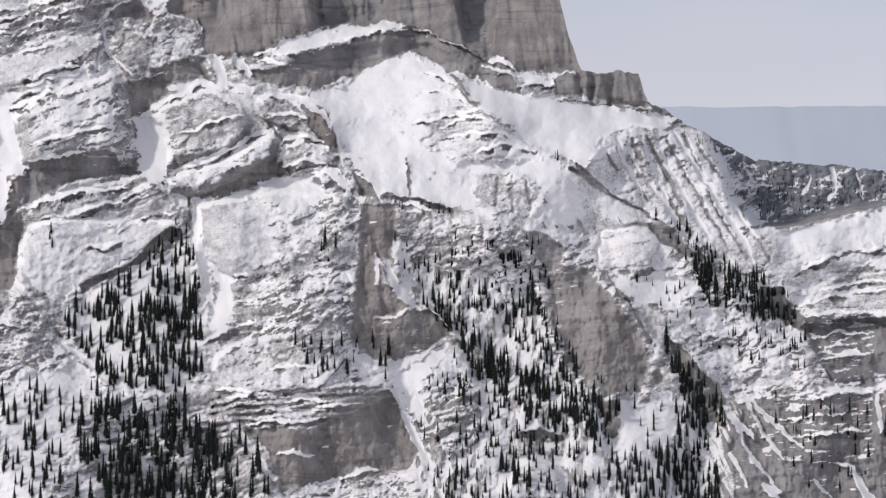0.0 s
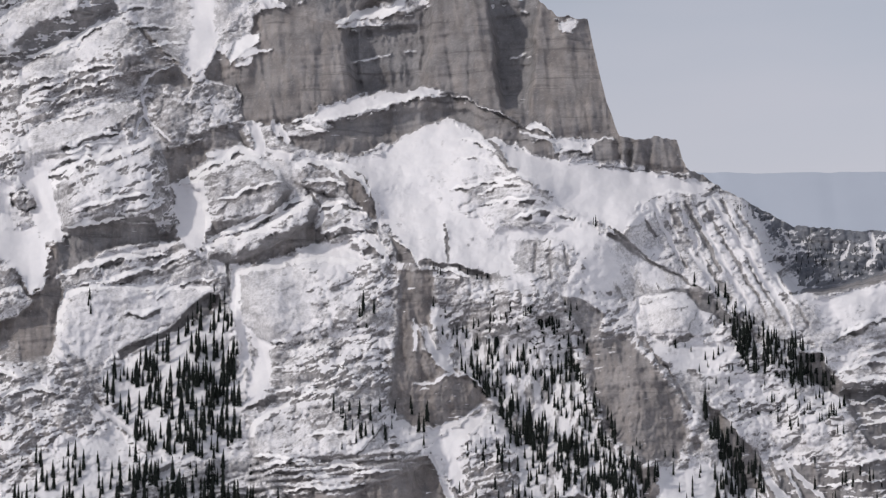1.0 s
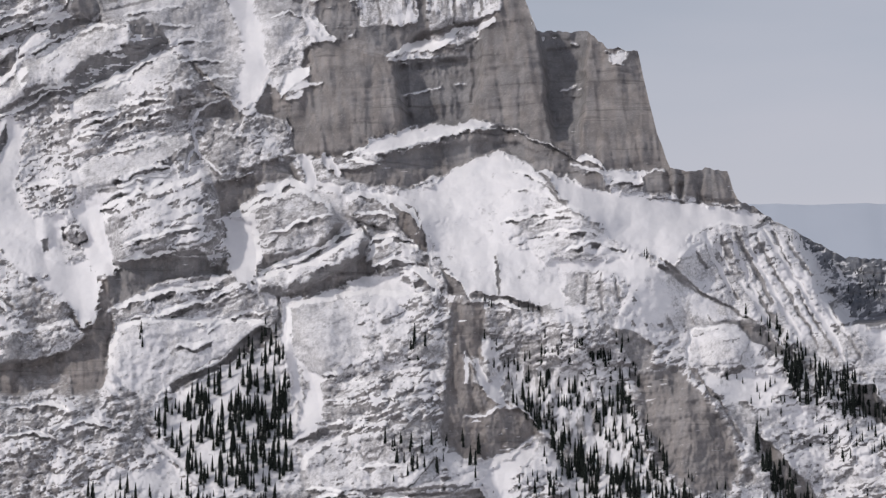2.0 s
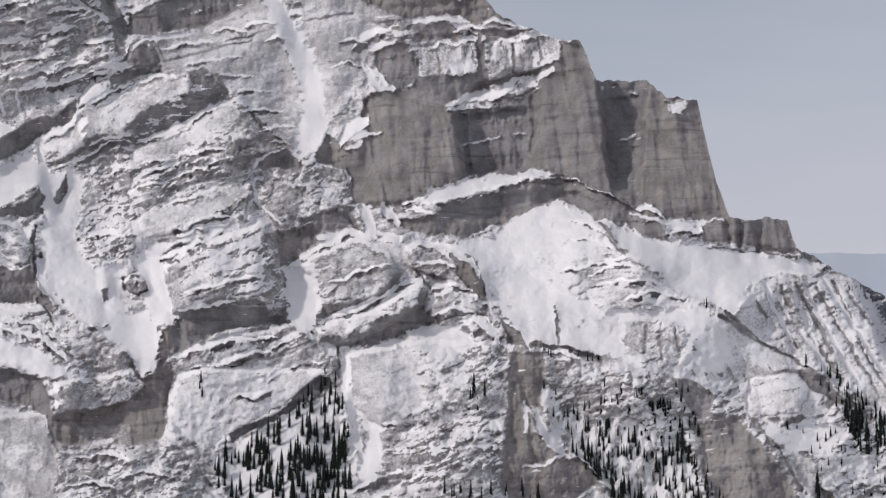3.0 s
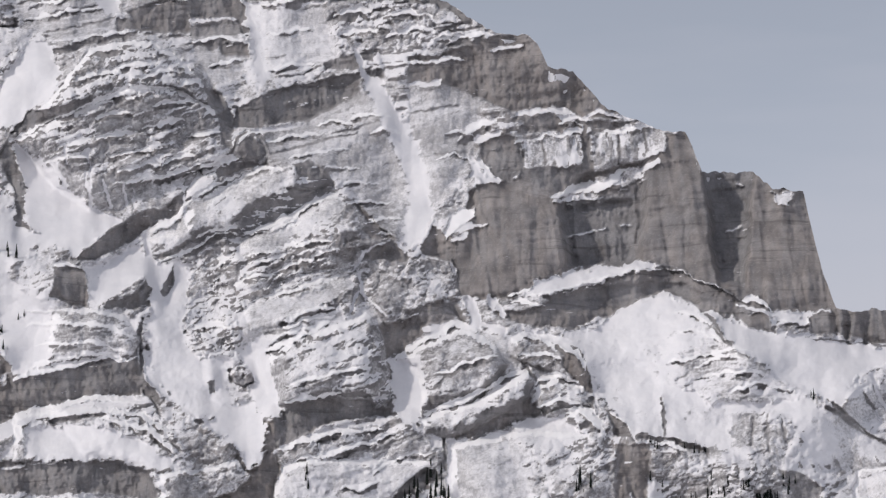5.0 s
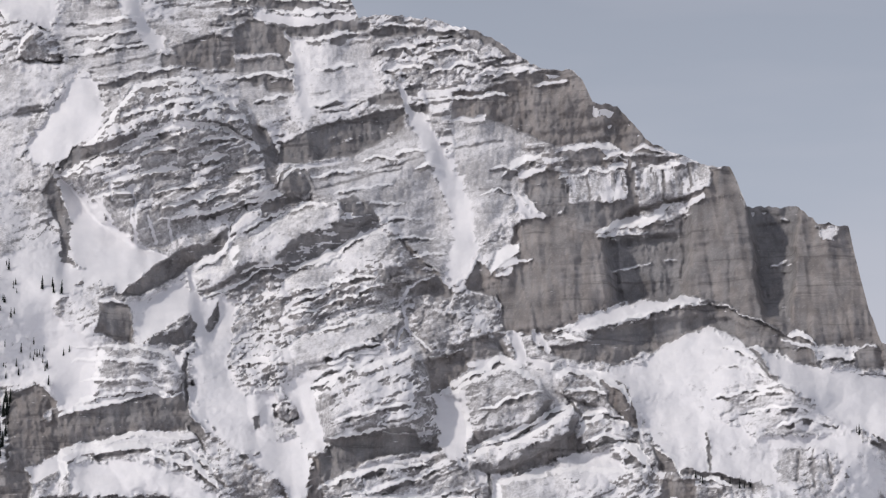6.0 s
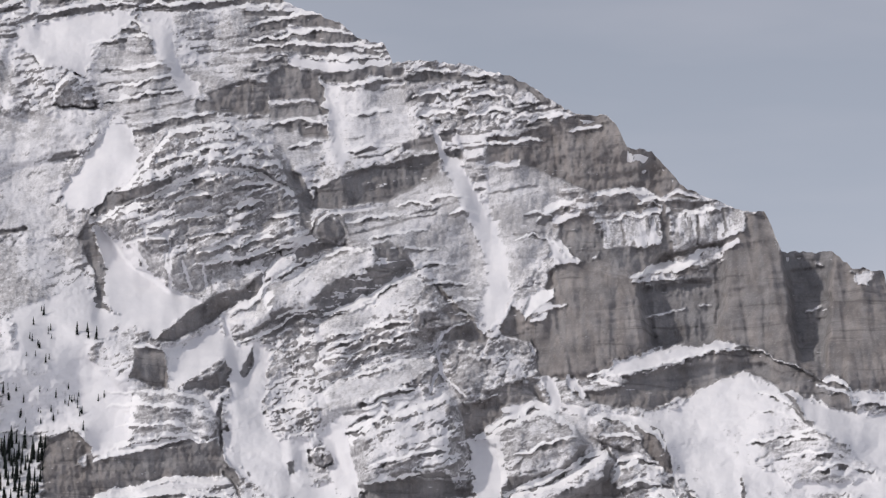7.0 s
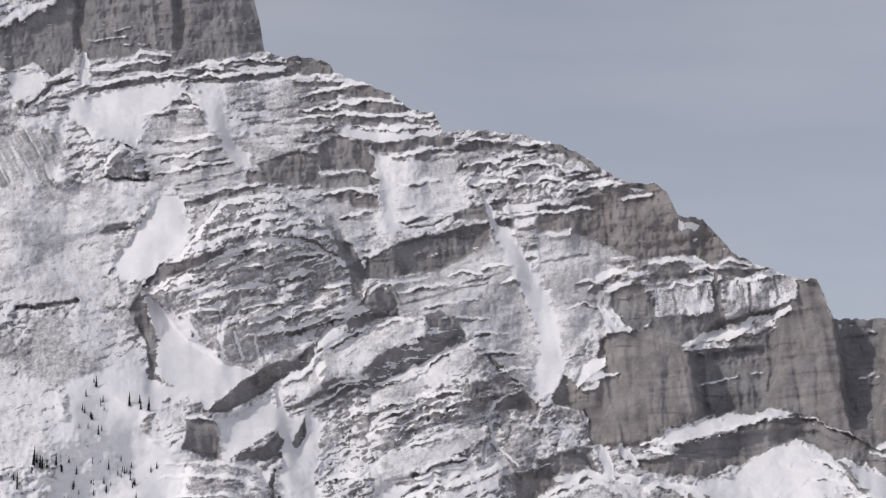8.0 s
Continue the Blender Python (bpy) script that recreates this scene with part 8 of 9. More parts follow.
ledge([(-983, 549), (-975, 508)], 6, -1)
ledge([(-1154, 589), (-1128, 548)], 5, -1)
dark([(-1434, 611), (-1398, 612), (-1348, 618)], 9)
cliff([(-875, 720), (-845, 710), (-827, 671), (-829, 609), (-848, 620), (-858, 671)], tone=0.1, weight=0.8)
ground('upright', 1.0, [(-823, 597), (-819, 630), (-797, 643), (-770, 633), (-758, 603), (-773, 584)], 0.1, 1.0, 5.0)
cliff([(-818, 603), (-812, 623), (-795, 632), (-774, 625), (-763, 603), (-777, 589), (-809, 589)], tone=0.15, back=-4.0, nick=0.005)
lip([(-819, 619), (-807, 631), (-790, 637), (-770, 629)], 3, 3, 2.0)
cliff([(-1150, 396), (-1127, 404), (-1098, 397), (-1092, 369), (-1096, 340), (-1122, 343), (-1146, 364)], tone=0.25, nick=0.01)
spur([(-1152, 398), (-1148, 364), (-1127, 341)], 44, 16)
spur([(-819, 601), (-815, 621), (-807, 631)], 45, 14)
lip([(-1156, 396), (-1127, 408), (-1091, 395)], 4, 4, 3.0)
# more slab ends whose shade is painted as bare rock
cliff([(-697, 585), (-654, 571), (-644, 533), (-675, 522), (-717, 502), (-758, 490), (-728, 526)], tone=0.1, weight=0.75, soft=5.0, nick=0.2)
cliff([(-728, 504), (-779, 466), (-814, 462), (-779, 497)], tone=0.1, weight=0.75, soft=5.0, nick=0.2)
cliff([(-820, 406), (-758, 420), (-728, 413), (-779, 380), (-820, 374)], tone=0.1, weight=0.75, soft=5.0, nick=0.2)
# ---- the avalanche chute and the patches over the main wall
ground('flat', 0.35, [(-563, 788), (-513, 787), (-508, 653), (-538, 653), (-549, 706)], 0.1, 1.0, 8.0, 0.4)
snow([(-598, 748), (-564, 727), (-529, 676), (-499, 614), (-476, 533), (-469, 487), (-500, 432), (-520, 428), (-510, 493), (-529, 584), (-554, 646), (-579, 697)], pure=0.9)
ground('upright', 0.36, [(-183, 631), (-56, 639), (-57, 607), (-112, 578), (-177, 574)], 0.2, 1.0, 6.0, 0.1)
ground('upright', 0.25, [(-307, 621), (-206, 628), (-204, 579), (-300, 573)], 0.15, 0.9, 6.0, 0.2)
dark([(-198, 648), (-196, 569)], 10)
dark([(-272, 619), (-268, 574)], 3)
dark([(-136, 628), (-134, 576)], 5)
dark([(-91, 636), (-90, 591)], 4)
# ---- slabs stepping down from the boss
ground('mottle', 0.12, [(-992, 546), (-920, 562), (-917, 539), (-949, 506), (-995, 500), (-1005, 525)], 0.1, 1.0, 5.0, 0.6)
ground('mottle', 0.05, [(-902, 511), (-852, 543), (-780, 568), (-728, 574), (-715, 548), (-793, 516), (-839, 475), (-858, 468), (-894, 485)], 0.1, 1.0, 5.0, 0.9)
ground('mottle', 0.06, [(-985, 454), (-949, 473), (-917, 485), (-900, 449), (-920, 430), (-956, 414), (-974, 421)], 0.1, 1.0, 5.0, 0.8)
ground('mottle', 0.1, [(-813, 449), (-754, 458), (-702, 489), (-635, 521), (-635, 476), (-689, 457), (-741, 435), (-813, 419)], 0.1, 1.0, 5.0, 0.7)
ground('mottle', 0.5, [(-884, 414), (-813, 418), (-728, 432), (-635, 466), (-635, 392), (-728, 328), (-864, 323), (-904, 349)], 0.15, 1.0, 6.0)
body([(-914, 518), (-909, 540), (-884, 560), (-858, 568), (-850, 553), (-865, 533), (-891, 523)], 3, 4, 4, 'mottle', 0.1, 0.1, 1.0, 0.7, "small cushion of rock rimmed with snow")
cliff([(-819, 468), (-806, 494), (-780, 510), (-741, 525), (-696, 528), (-676, 534), (-696, 515), (-728, 487), (-767, 468), (-793, 461)], tone=0.1, weight=0.85, soft=4.0, nick=0.25)
cliff([(-715, 580), (-689, 590), (-657, 567), (-647, 544), (-676, 534), (-702, 548)], tone=0.1, weight=0.85, soft=4.0, nick=0.25)
cliff([(-959, 356), (-943, 388), (-931, 404), (-934, 369), (-949, 346)], tone=0.15)
cliff([(-972, 420), (-949, 412), (-904, 439), (-897, 448), (-917, 439), (-949, 423)], tone=0.1)
cliff([(-898, 438), (-865, 446), (-836, 461), (-842, 452), (-871, 436)], tone=0.1)
lip([(-989, 552), (-950, 558), (-917, 568), (-868, 590)], 5, 6, 2.5)
lip([(-920, 487), (-909, 510), (-878, 530), (-839, 554), (-780, 575)], 4, 2, 2.5)
lip([(-982, 454), (-949, 470), (-916, 488)], 4, 2, 2.5)
lip([(-957, 405), (-923, 419), (-884, 437), (-839, 461)], 4, 5, 2.5)
lip([(-884, 437), (-858, 454), (-832, 462), (-815, 451)], 4, 8, 2.5)
lip([(-816, 452), (-761, 459), (-722, 481), (-689, 505), (-635, 533)], 7, 4, 2.5)
lip([(-780, 379), (-741, 376), (-715, 385), (-689, 400), (-635, 424)], 5, 6, 2.5)
lip([(-806, 413), (-774, 420), (-728, 425)], 4, 6, 2.5)
lip([(-754, 401), (-715, 415), (-676, 418)], 4, 6, 2.5)
lip([(-858, 401), (-832, 407), (-806, 401)], 4, 6, 2.5)
lip([(-728, 338), (-696, 353), (-635, 373)], 6, 5, 2.5)
ground('dip', 0.5, [(-838, 413), (-760, 419), (-644, 450), (-621, 402), (-709, 361), (-799, 342), (-838, 330)], 0.15, 1.0, 6.0)
ground('mottle', 0.06, [(-806, 452), (-754, 463), (-696, 496), (-644, 525), (-618, 508), (-644, 483), (-696, 464), (-760, 426), (-799, 420)], 0.1, 1.0, 5.0, 0.85)
ground('mottle', 0.03, [(-812, 310), (-786, 336), (-709, 354), (-612, 386), (-605, 366), (-663, 334), (-735, 303), (-812, 252)], 0.1, 1.0, 6.0, 0.9)
ground('mottle', 0.48, [(-592, 389), (-560, 408), (-515, 401), (-450, 403), (-425, 377), (-425, 345), (-489, 327), (-541, 321), (-579, 359)], 0.12, 1.0, 5.0)
cliff([(-608, 514), (-579, 488), (-553, 462), (-537, 443), (-579, 450), (-595, 463), (-582, 472)], tone=0.4, nick=0.15)
cliff([(-650, 457), (-611, 462), (-597, 443), (-612, 405), (-644, 415)], tone=0.6, weight=0.6, soft=6.0, nick=0.2)
cliff([(-582, 408), (-573, 422), (-547, 433), (-515, 418), (-513, 401), (-541, 404), (-560, 413)], tone=0.45)
cliff([(-515, 308), (-476, 333), (-425, 339), (-412, 307), (-451, 294), (-486, 291)], tone=0.5, weight=0.7, soft=5.0, nick=0.15)
ledge([(-608, 395), (-595, 421), (-566, 437), (-547, 440)], 6, -1)
ledge([(-599, 395), (-596, 353), (-576, 332), (-551, 311)], 6, -1)
ledge([(-618, 315), (-610, 340), (-600, 352)], 7, -1)
lip([(-809, 457), (-767, 464), (-702, 497), (-649, 528)], 6, 2, 2.5)
lip([(-760, 384), (-709, 401), (-663, 423), (-636, 428)], 5, 6, 2.5)
lip([(-825, 363), (-793, 379), (-754, 384)], 5, 6, 2.5)
lip([(-799, 403), (-760, 409), (-722, 420)], 4, 6, 2.5)
lip([(-715, 432), (-683, 438), (-650, 444)], 4, 6, 2.5)
lip([(-793, 334), (-715, 357), (-657, 372), (-612, 388)], 6, 3, 2.5)
lip([(-735, 287), (-696, 297), (-644, 307)], 5, 6, 2.5)
lip([(-754, 270), (-709, 282), (-676, 286)], 5, 6, 2.5)
# ---- drifts over the lower left band
snow([(-1395, 408), (-1352, 400), (-1302, 372), (-1259, 322), (-1237, 266), (-1259, 258), (-1322, 246), (-1394, 253)], pure=0.55, weight=0.75)
snow([(-1394, 253), (-1315, 242), (-1322, 204), (-1313, 133), (-1321, 113), (-1393, 114)], pure=0.8, weight=0.85)
ground('mottle', 0.1, [(-1224, 410), (-1160, 420), (-1149, 398), (-1156, 349), (-1110, 327), (-1167, 329), (-1210, 364)], 0.1, 0.95, 6.0, 0.7)
snow([(-1152, 325), (-1039, 327), (-997, 299), (-1007, 250), (-1095, 237), (-1156, 245)], pure=0.3, weight=0.45)
lip([(-1223, 200), (-1180, 210), (-1124, 220), (-1067, 230), (-997, 236)], 7, 4, 3.0)
# ---- broken edges round the snowy blocks over the forest
ground('mottle', 0.5, [(-178, 79), (-142, 72), (-149, -24), (-162, -178), (-190, -178), (-173, -24)], 0.3, 1.0, 7.0)
ground('mottle', 0.42, [(-337, -35), (-173, -24), (-173, -188), (-337, -187)], 0.15, 1.0, 10.0)
ground('mottle', 0.22, [(-309, 80), (-178, 101), (-173, -13), (-293, -24)], 0.1, 1.0, 14.0, 0.3)
dark([(-447, 108), (-451, 75), (-447, 37)], 5)
ledge([(-440, 80), (-436, 20), (-420, -56), (-425, -155)], 12, -1)
ground('mottle', 0.5, [(-948, -79), (-832, -86), (-738, -79), (-689, -132), (-689, -187), (-953, -186)], 0.2, 1.0, 8.0)
lip([(-931, -109), (-876, -99), (-821, -108)], 6, 6, 2.5)
lip([(-854, -143), (-799, -130), (-744, -137)], 6, 6, 2.5)
lip([(-942, -159), (-887, -151), (-843, -162)], 6, 6, 2.5)
cliff([(-826, -13), (-764, -6), (-752, -36), (-764, -72), (-815, -77)], tone=0.65, nick=0.01)
ground('mottle', 0.3, [(-359, -37), (-284, -9), (-209, 36), (-156, 71), (-152, -49), (-344, -67)], 0.12, 0.95, 12.0, 0.3)
# ---- gaps, and snow under the conifers
dark([(260, 320), (260, 292), (261, 266)], 9)
dark([(295, 320), (295, 288), (295, 256)], 9)
snow([(-790, -250), (-640, -200), (-590, -270), (-650, -330), (-700, -450), (-800, -450)], weight=0.7)
snow([(-680, -110), (-560, -40), (-450, 20), (-420, -160), (-450, -250), (-580, -250), (-640, -170)], weight=0.8)
snow([(-40, -60), (60, -20), (140, 0), (200, -200), (280, -300), (60, -330), (70, -160)], weight=0.4)
snow([(60, -330), (300, -340), (520, -400), (520, -450), (40, -450)], weight=0.4)

# ------------------------------------------------------------------ bare rock, slope and depth
# boulders and knobs: snow lies on their backs, their undersides stay bare
knob = fbm((E + 0.3 * H) / 42, (H - 0.3 * E) / 21, 5, 660, 0.62)
under = evened(np.gradient(knob, axis=0))
pattern = np.clip(pattern - 0.12 * lumpy * (under - 0.5), 0, 1)
dust = dusty * np.clip(0.41 + (0.30 - 0.18 * veil) * (MOTTLE - 0.5) + 0.34 * fbm(E / 70, H / 45, 3, 640), 0.0, 0.62)
veil = np.maximum(veil, 0.6 * np.clip(-forced, 0, 1))
dust = dust + veil * (dusty * (0.45 + 0.12 * (MOTTLE - 0.5) + 0.10 * fbm(E / 70, H / 45, 3, 640)) - dust)
crisp = smooth(-0.13, 0.13, level - pattern)
soft_rock = smooth(-0.38, 0.30, level - pattern)
bare = np.clip(0.72 * crisp + 0.28 * soft_rock, 0, 1)
bare = np.maximum(bare, dust)
nick = evened(fbm(E / 26, (H - 0.1 * E) / 5, 4, 650, 0.6))
on_cliff = np.clip(forced, 0, 1)
in_snow = np.clip(-forced, 0, 1)
bare = bare * (1 - on_cliff) + on_cliff * (1 - 0.75 * smooth(-0.03, 0.03, nick - 1 + nicks))
bare = bare * (1 - in_snow) + in_snow * (1 - clean) * (0.95 * dust + 0.4 * smooth(0.9, 0.98, MOTTLE))
free = (1 - on_cliff) * (1 - 0.85 * in_snow) * (1 - clean * in_snow)
free = free * (1 - 0.4 * veil) * np.clip(0.30 + 0.9 * level + 0.55 * fbm(E / 60, H / 40, 3, 330), 0.1, 1.0)
bare = bare + free * (0.35 * smooth(0.70, 0.92, fine) * (1 - bare) - 0.6 * smooth(0.28, 0.08, fine) * bare)
brown = np.clip(brown, 0, 1)


METRE = 0.385
run_out = 0.10 + 1.5 * (1 - bare)                  # metres back for a metre up: cliffs steep, snow lies back
step = np.gradient(H, axis=0) * METRE
rise = np.cumsum((box(run_out, 2, 1) - run_out.mean()) * step, 0)
local = blur(rise - blur(rise, 26, 0), 2, 1)
rough = bare * (1 - 0.75 * on_cliff * smooth(0.0137, 0.0123, nicks))
crag = rough * (0.7 * fbm(E / 8, H / 18, 3, 700) + 0.9 * fbm(E / 22, H / 22, 3, 710) + 0.35 * fbm(E / 3.5, H / 4, 2, 720))
# walls: pillars, cracks and thin beds
pillar = fbm(E / 38 + 0.15 * H / 38, H / 300, 3, 760)
crack = smooth(0.12, 0.0, np.abs(fbm(E / 30, H / 150, 3, 770)))
bed = fbm(E / 260, (H - 0.1 * E) / 13, 3, 780)
crag = crag + on_cliff * (2.4 * np.abs(pillar) + 0.55 * crack + 0.9 * bed)
drift = (1 - bare) * (1 - 0.8 * clean) * 1.9 * fbm(E / 30, H / 22, 5, 730, 0.6)
broad = 16 * fbm(E / 240, H / 260, 3, 740) + 6 * fbm(E / 90, H / 110, 2, 750)
# snow lips hang a little over the rock below them
below = np.roll(bare, 2, 0)
below[:2] = bare[:2]
lip = box(np.clip(below - bare, 0, 1), 1, 1)
# rock just under a lip is sheltered and stays free of frost
above = np.minimum(np.roll(bare, -2, 0), np.roll(bare, -4, 0))
rime = (1 - on_cliff) * (1 - smooth(0.15, 0.6, bare - above)) * (0.75 + 0.5 * (MOTTLE - 0.5))
rime = np.clip(rime * (1 - wooded), 0, 1)
Y = -1.1 * lip - bulge * (1 - on_cliff) * (1 - 0.9 * clean) * (1 - 0.8 * in_snow) * (1 - 0.85 * veil) - 1.2 * (1 - 0.6 * veil) * knob * (0.4 + 0.6 * lumpy) * (1 - on_cliff) * (1 - 0.9 * clean) * (1 - 0.7 * in_snow) + 2180 + 0.78 * METRE * (H - LOW) + 1.1 * local + 1.5 * crag + drift + broad - overhang + box(box(shift, 2, 1), 2, 0)
# the sheet ends at the skyline
TOP = np.clip(np.ceil((sky_h - LOW) / STEP).astype(int), 1, ROWS_N - 1)
row = np.arange(ROWS_N)[:, None]
beyond = row >= TOP[None, :]
Y = np.where(beyond, Y[np.maximum(TOP - 1, 0), np.arange(len(cols))][None, :], Y)
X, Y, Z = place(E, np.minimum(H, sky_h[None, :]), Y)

# the face runs on down to the valley floor in front
FRONT = [(0.25, 60), (0.5, 150), (0.75, 290), (1.0, 480), (1.06, 560)]
fx, fy, fz = [X[0]], [Y[0]], [Z[0]]
for k, d in FRONT:
    fx.insert(0, X[0] * (1 - d / 2300))
    fy.insert(0, Y[0] - d)
    fz.insert(0, np.maximum(Z[0] * (1 - k) + 5 * (1 - k) * lattice(cols / 60, cols * 0 + k * 9, 800), -2.0))
X, Y, Z = np.vstack([*fx[:-1], X]), np.vstack([*fy[:-1], Y]), np.vstack([*fz[:-1], Z])
NF = len(FRONT)
grow = lambda a, lo: np.vstack([np.full((NF, a.shape[1]), lo), a])
BARE, BROWN, RIME, VEIL, LIP_HIGHLIGHT, WHOSE = grow(bare, 0.2), grow(brown, 0.3), grow(rime, 1.0), grow(veil, 0.0), grow(fresh, 0.0), grow(whose, 0)


def mesh_of(name, verts, faces, mat):
    me = bpy.data.meshes.new(name)
    me.from_pydata(verts, [], faces)
    me.materials.append(mat)
    return me


def sheet(name, quads):
    """A mesh object out of some quads of the grid, with its bare and brown attributes."""
    used, idx = np.unique(quads, return_inverse=True)
    me = bpy.data.meshes.new(name)
    me.vertices.add(len(used))
    me.vertices.foreach_set("co", np.stack([X.ravel()[used], Y.ravel()[used], Z.ravel()[used]], 1).astype(np.float32).ravel())
    n = len(quads)
    me.loops.add(4 * n)
    me.loops.foreach_set("vertex_index", idx.ravel().astype(np.int32))
    me.polygons.add(n)
    me.polygons.foreach_set("loop_start", np.arange(0, 4 * n, 4, dtype=np.int32))
    me.update(calc_edges=True)
    for key, arr in (("bare", BARE), ("brown", BROWN), ("rime", RIME), ("veil", VEIL), ("fresh", LIP_HIGHLIGHT)):
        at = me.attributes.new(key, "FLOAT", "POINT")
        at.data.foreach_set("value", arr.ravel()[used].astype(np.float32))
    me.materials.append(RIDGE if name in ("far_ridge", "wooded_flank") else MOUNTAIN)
    return new(name, me)


def back_slope():
    """The far side falls away from the crest to the valley."""
    take = np.unique(np.concatenate([np.arange(0, len(cols), 6), [len(cols) - 1]]))
    top = NF + TOP[take]
    cx, cy, cz = X[top, take], Y[top, take], Z[top, take]
    cy, cz = cy + 2.0, cz - 4.0
    rows = [(cx, cy, cz)]
    for k in range(1, 15):
        d = 6.0 * k ** 1.9
        rows.append((cx * (1 + d / 2600), cy + d, np.maximum(cz - d * 0.95 - 3 * k + 4 * lattice(cols[take] / 40, cols[take] * 0 + k * 3.3, 810), -5.0)))
    vs = [p for r in rows for p in zip(*(a.tolist() for a in r))]
    n = len(take)
    fs = [(j * n + i, j * n + i + 1, (j + 1) * n + i + 1, (j + 1) * n + i) for j in range(14) for i in range(n - 1)]
    tagged(new("mountain_back", mesh_of("mountain_back", vs, fs, VALLEY)), "snowy far side of the mountain", "mountain", kind="structure")


nr, nc = X.shape
ids = np.arange(nr * nc).reshape(nr, nc)
QUADS = np.stack([ids[:-1, :-1], ids[:-1, 1:], ids[1:, 1:], ids[1:, :-1]], -1).reshape(-1, 4)
OWNER = WHOSE[:-1, :-1].ravel()
# drop what lies wholly past the skyline
ends = np.maximum(TOP[:-1], TOP[1:]) + NF
keep = (np.arange(nr - 1)[:, None] < ends[None, :]).ravel()
QUADS, OWNER = QUADS[keep], OWNER[keep]


def split_islands(of_parts):
    """Each thing keeps its largest patch; other large patches become things of their own, crumbs fall to the slope. Crumbs of parts fall to their thing."""
    grid = np.zeros((nr - 1) * (nc - 1), int)
    grid[keep] = OWNER
    wide = nc - 1
    chosen = np.array([bool(t) and (len(t) > 3) == of_parts for t in THINGS])
    left = set(np.flatnonzero(chosen[grid]).tolist())
    patches = {}
    while left:
        start = left.pop()
        who, stack, found = grid[start], [start], [start]
        while stack:
            at = stack.pop()
            for to in (at - 1, at + 1, at - wide, at + wide):
                if to in left and grid[to] == who:
                    left.discard(to)
                    stack.append(to)
                    found.append(to)
        patches.setdefault(int(who), []).append(found)
    for who, found in sorted(patches.items()):
        found.sort(key=len, reverse=True)
        for patch in found[1:]:
            grid[patch] = THINGS[who][3] if of_parts else 0
            if len(patch) > 160:
                THINGS.append(THINGS[who])
                grid[patch] = len(THINGS) - 1
    return grid[keep]


OWNER = split_islands(True)
OWNER = split_islands(False)
tagged(sheet("mountain_slope", QUADS[OWNER == 0]), "snowy mountainside with broken limestone ledges", "mountain", kind="structure")
made = {}
GROUPS = {"rock_band": "rock bands of the mountain", "rock_block": "rock blocks of the mountain", "snow_slope": "snow slopes of the mountain",
          "rock_outcrop": "rock outcrops of the mountain", "rock_step": "rock steps below the summit"}
for i, thing in enumerate(THINGS):
    if thing and (OWNER == i).sum() > 12:
        ob = made[i] = sheet(thing[0], QUADS[OWNER == i])
        if len(thing) > 3:
            ob.parent = made[thing[3]]
            tagged(ob, thing[1])
        else:
            tagged(ob, thing[1], thing[2], GROUPS.get(thing[0], ""))


# ------------------------------------------------------------------ valley floor and far range
def valley():
    n, half = 80, 7000.0
    vs = [(-half + 2 * half * i / n, -half + 2 * half * j / n, 0.0) for j in range(n + 1) for i in range(n + 1)]
    fs = [(j * (n + 1) + i, j * (n + 1) + i + 1, (j + 1) * (n + 1) + i + 1, (j + 1) * (n + 1) + i) for j in range(n) for i in range(n)]
    tagged(new("ground", mesh_of("ground", vs, fs, VALLEY)), "snow-covered valley floor", "ground", kind="structure")


def far_range():
    """A range behind the mountain's right shoulder, its blue air haze painted into the colour."""
    n, rows = 120, 10
    vs, fs = [], []
    for j in range(rows + 1):
        k = j / rows
        for i in range(n + 1):
            e = 250 + 1400 * i / n
            top = 252 + 3 * noise.noise((e / 90, 3.1, 0)) + 2 * noise.noise((e / 30, 8.0, 0)) + (e - 600) * 0.004
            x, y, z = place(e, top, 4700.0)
            vs.append((x, 4700 - 900 * (1 - k) , z * k))
    for j in range(rows):
        for i in range(n):
            a = j * (n + 1) + i
            fs.append((a, a + 1, a + n + 2, a + n + 1))
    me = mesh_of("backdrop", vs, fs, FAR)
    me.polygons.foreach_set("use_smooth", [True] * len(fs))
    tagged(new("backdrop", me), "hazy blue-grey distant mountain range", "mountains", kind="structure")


back_slope()
valley()
far_range()

# ------------------------------------------------------------------ conifers
def foot(e, h):
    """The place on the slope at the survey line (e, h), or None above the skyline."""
    c = int(np.clip(np.searchsorted(cols, e), 0, len(cols) - 1))
    r = int(round((h - LOW) / STEP))
    if not 1 < r < TOP[c] - 1:
        return None
    return X[NF + r, c], Y[NF + r, c], Z[NF + r, c], BARE[NF + r, c]


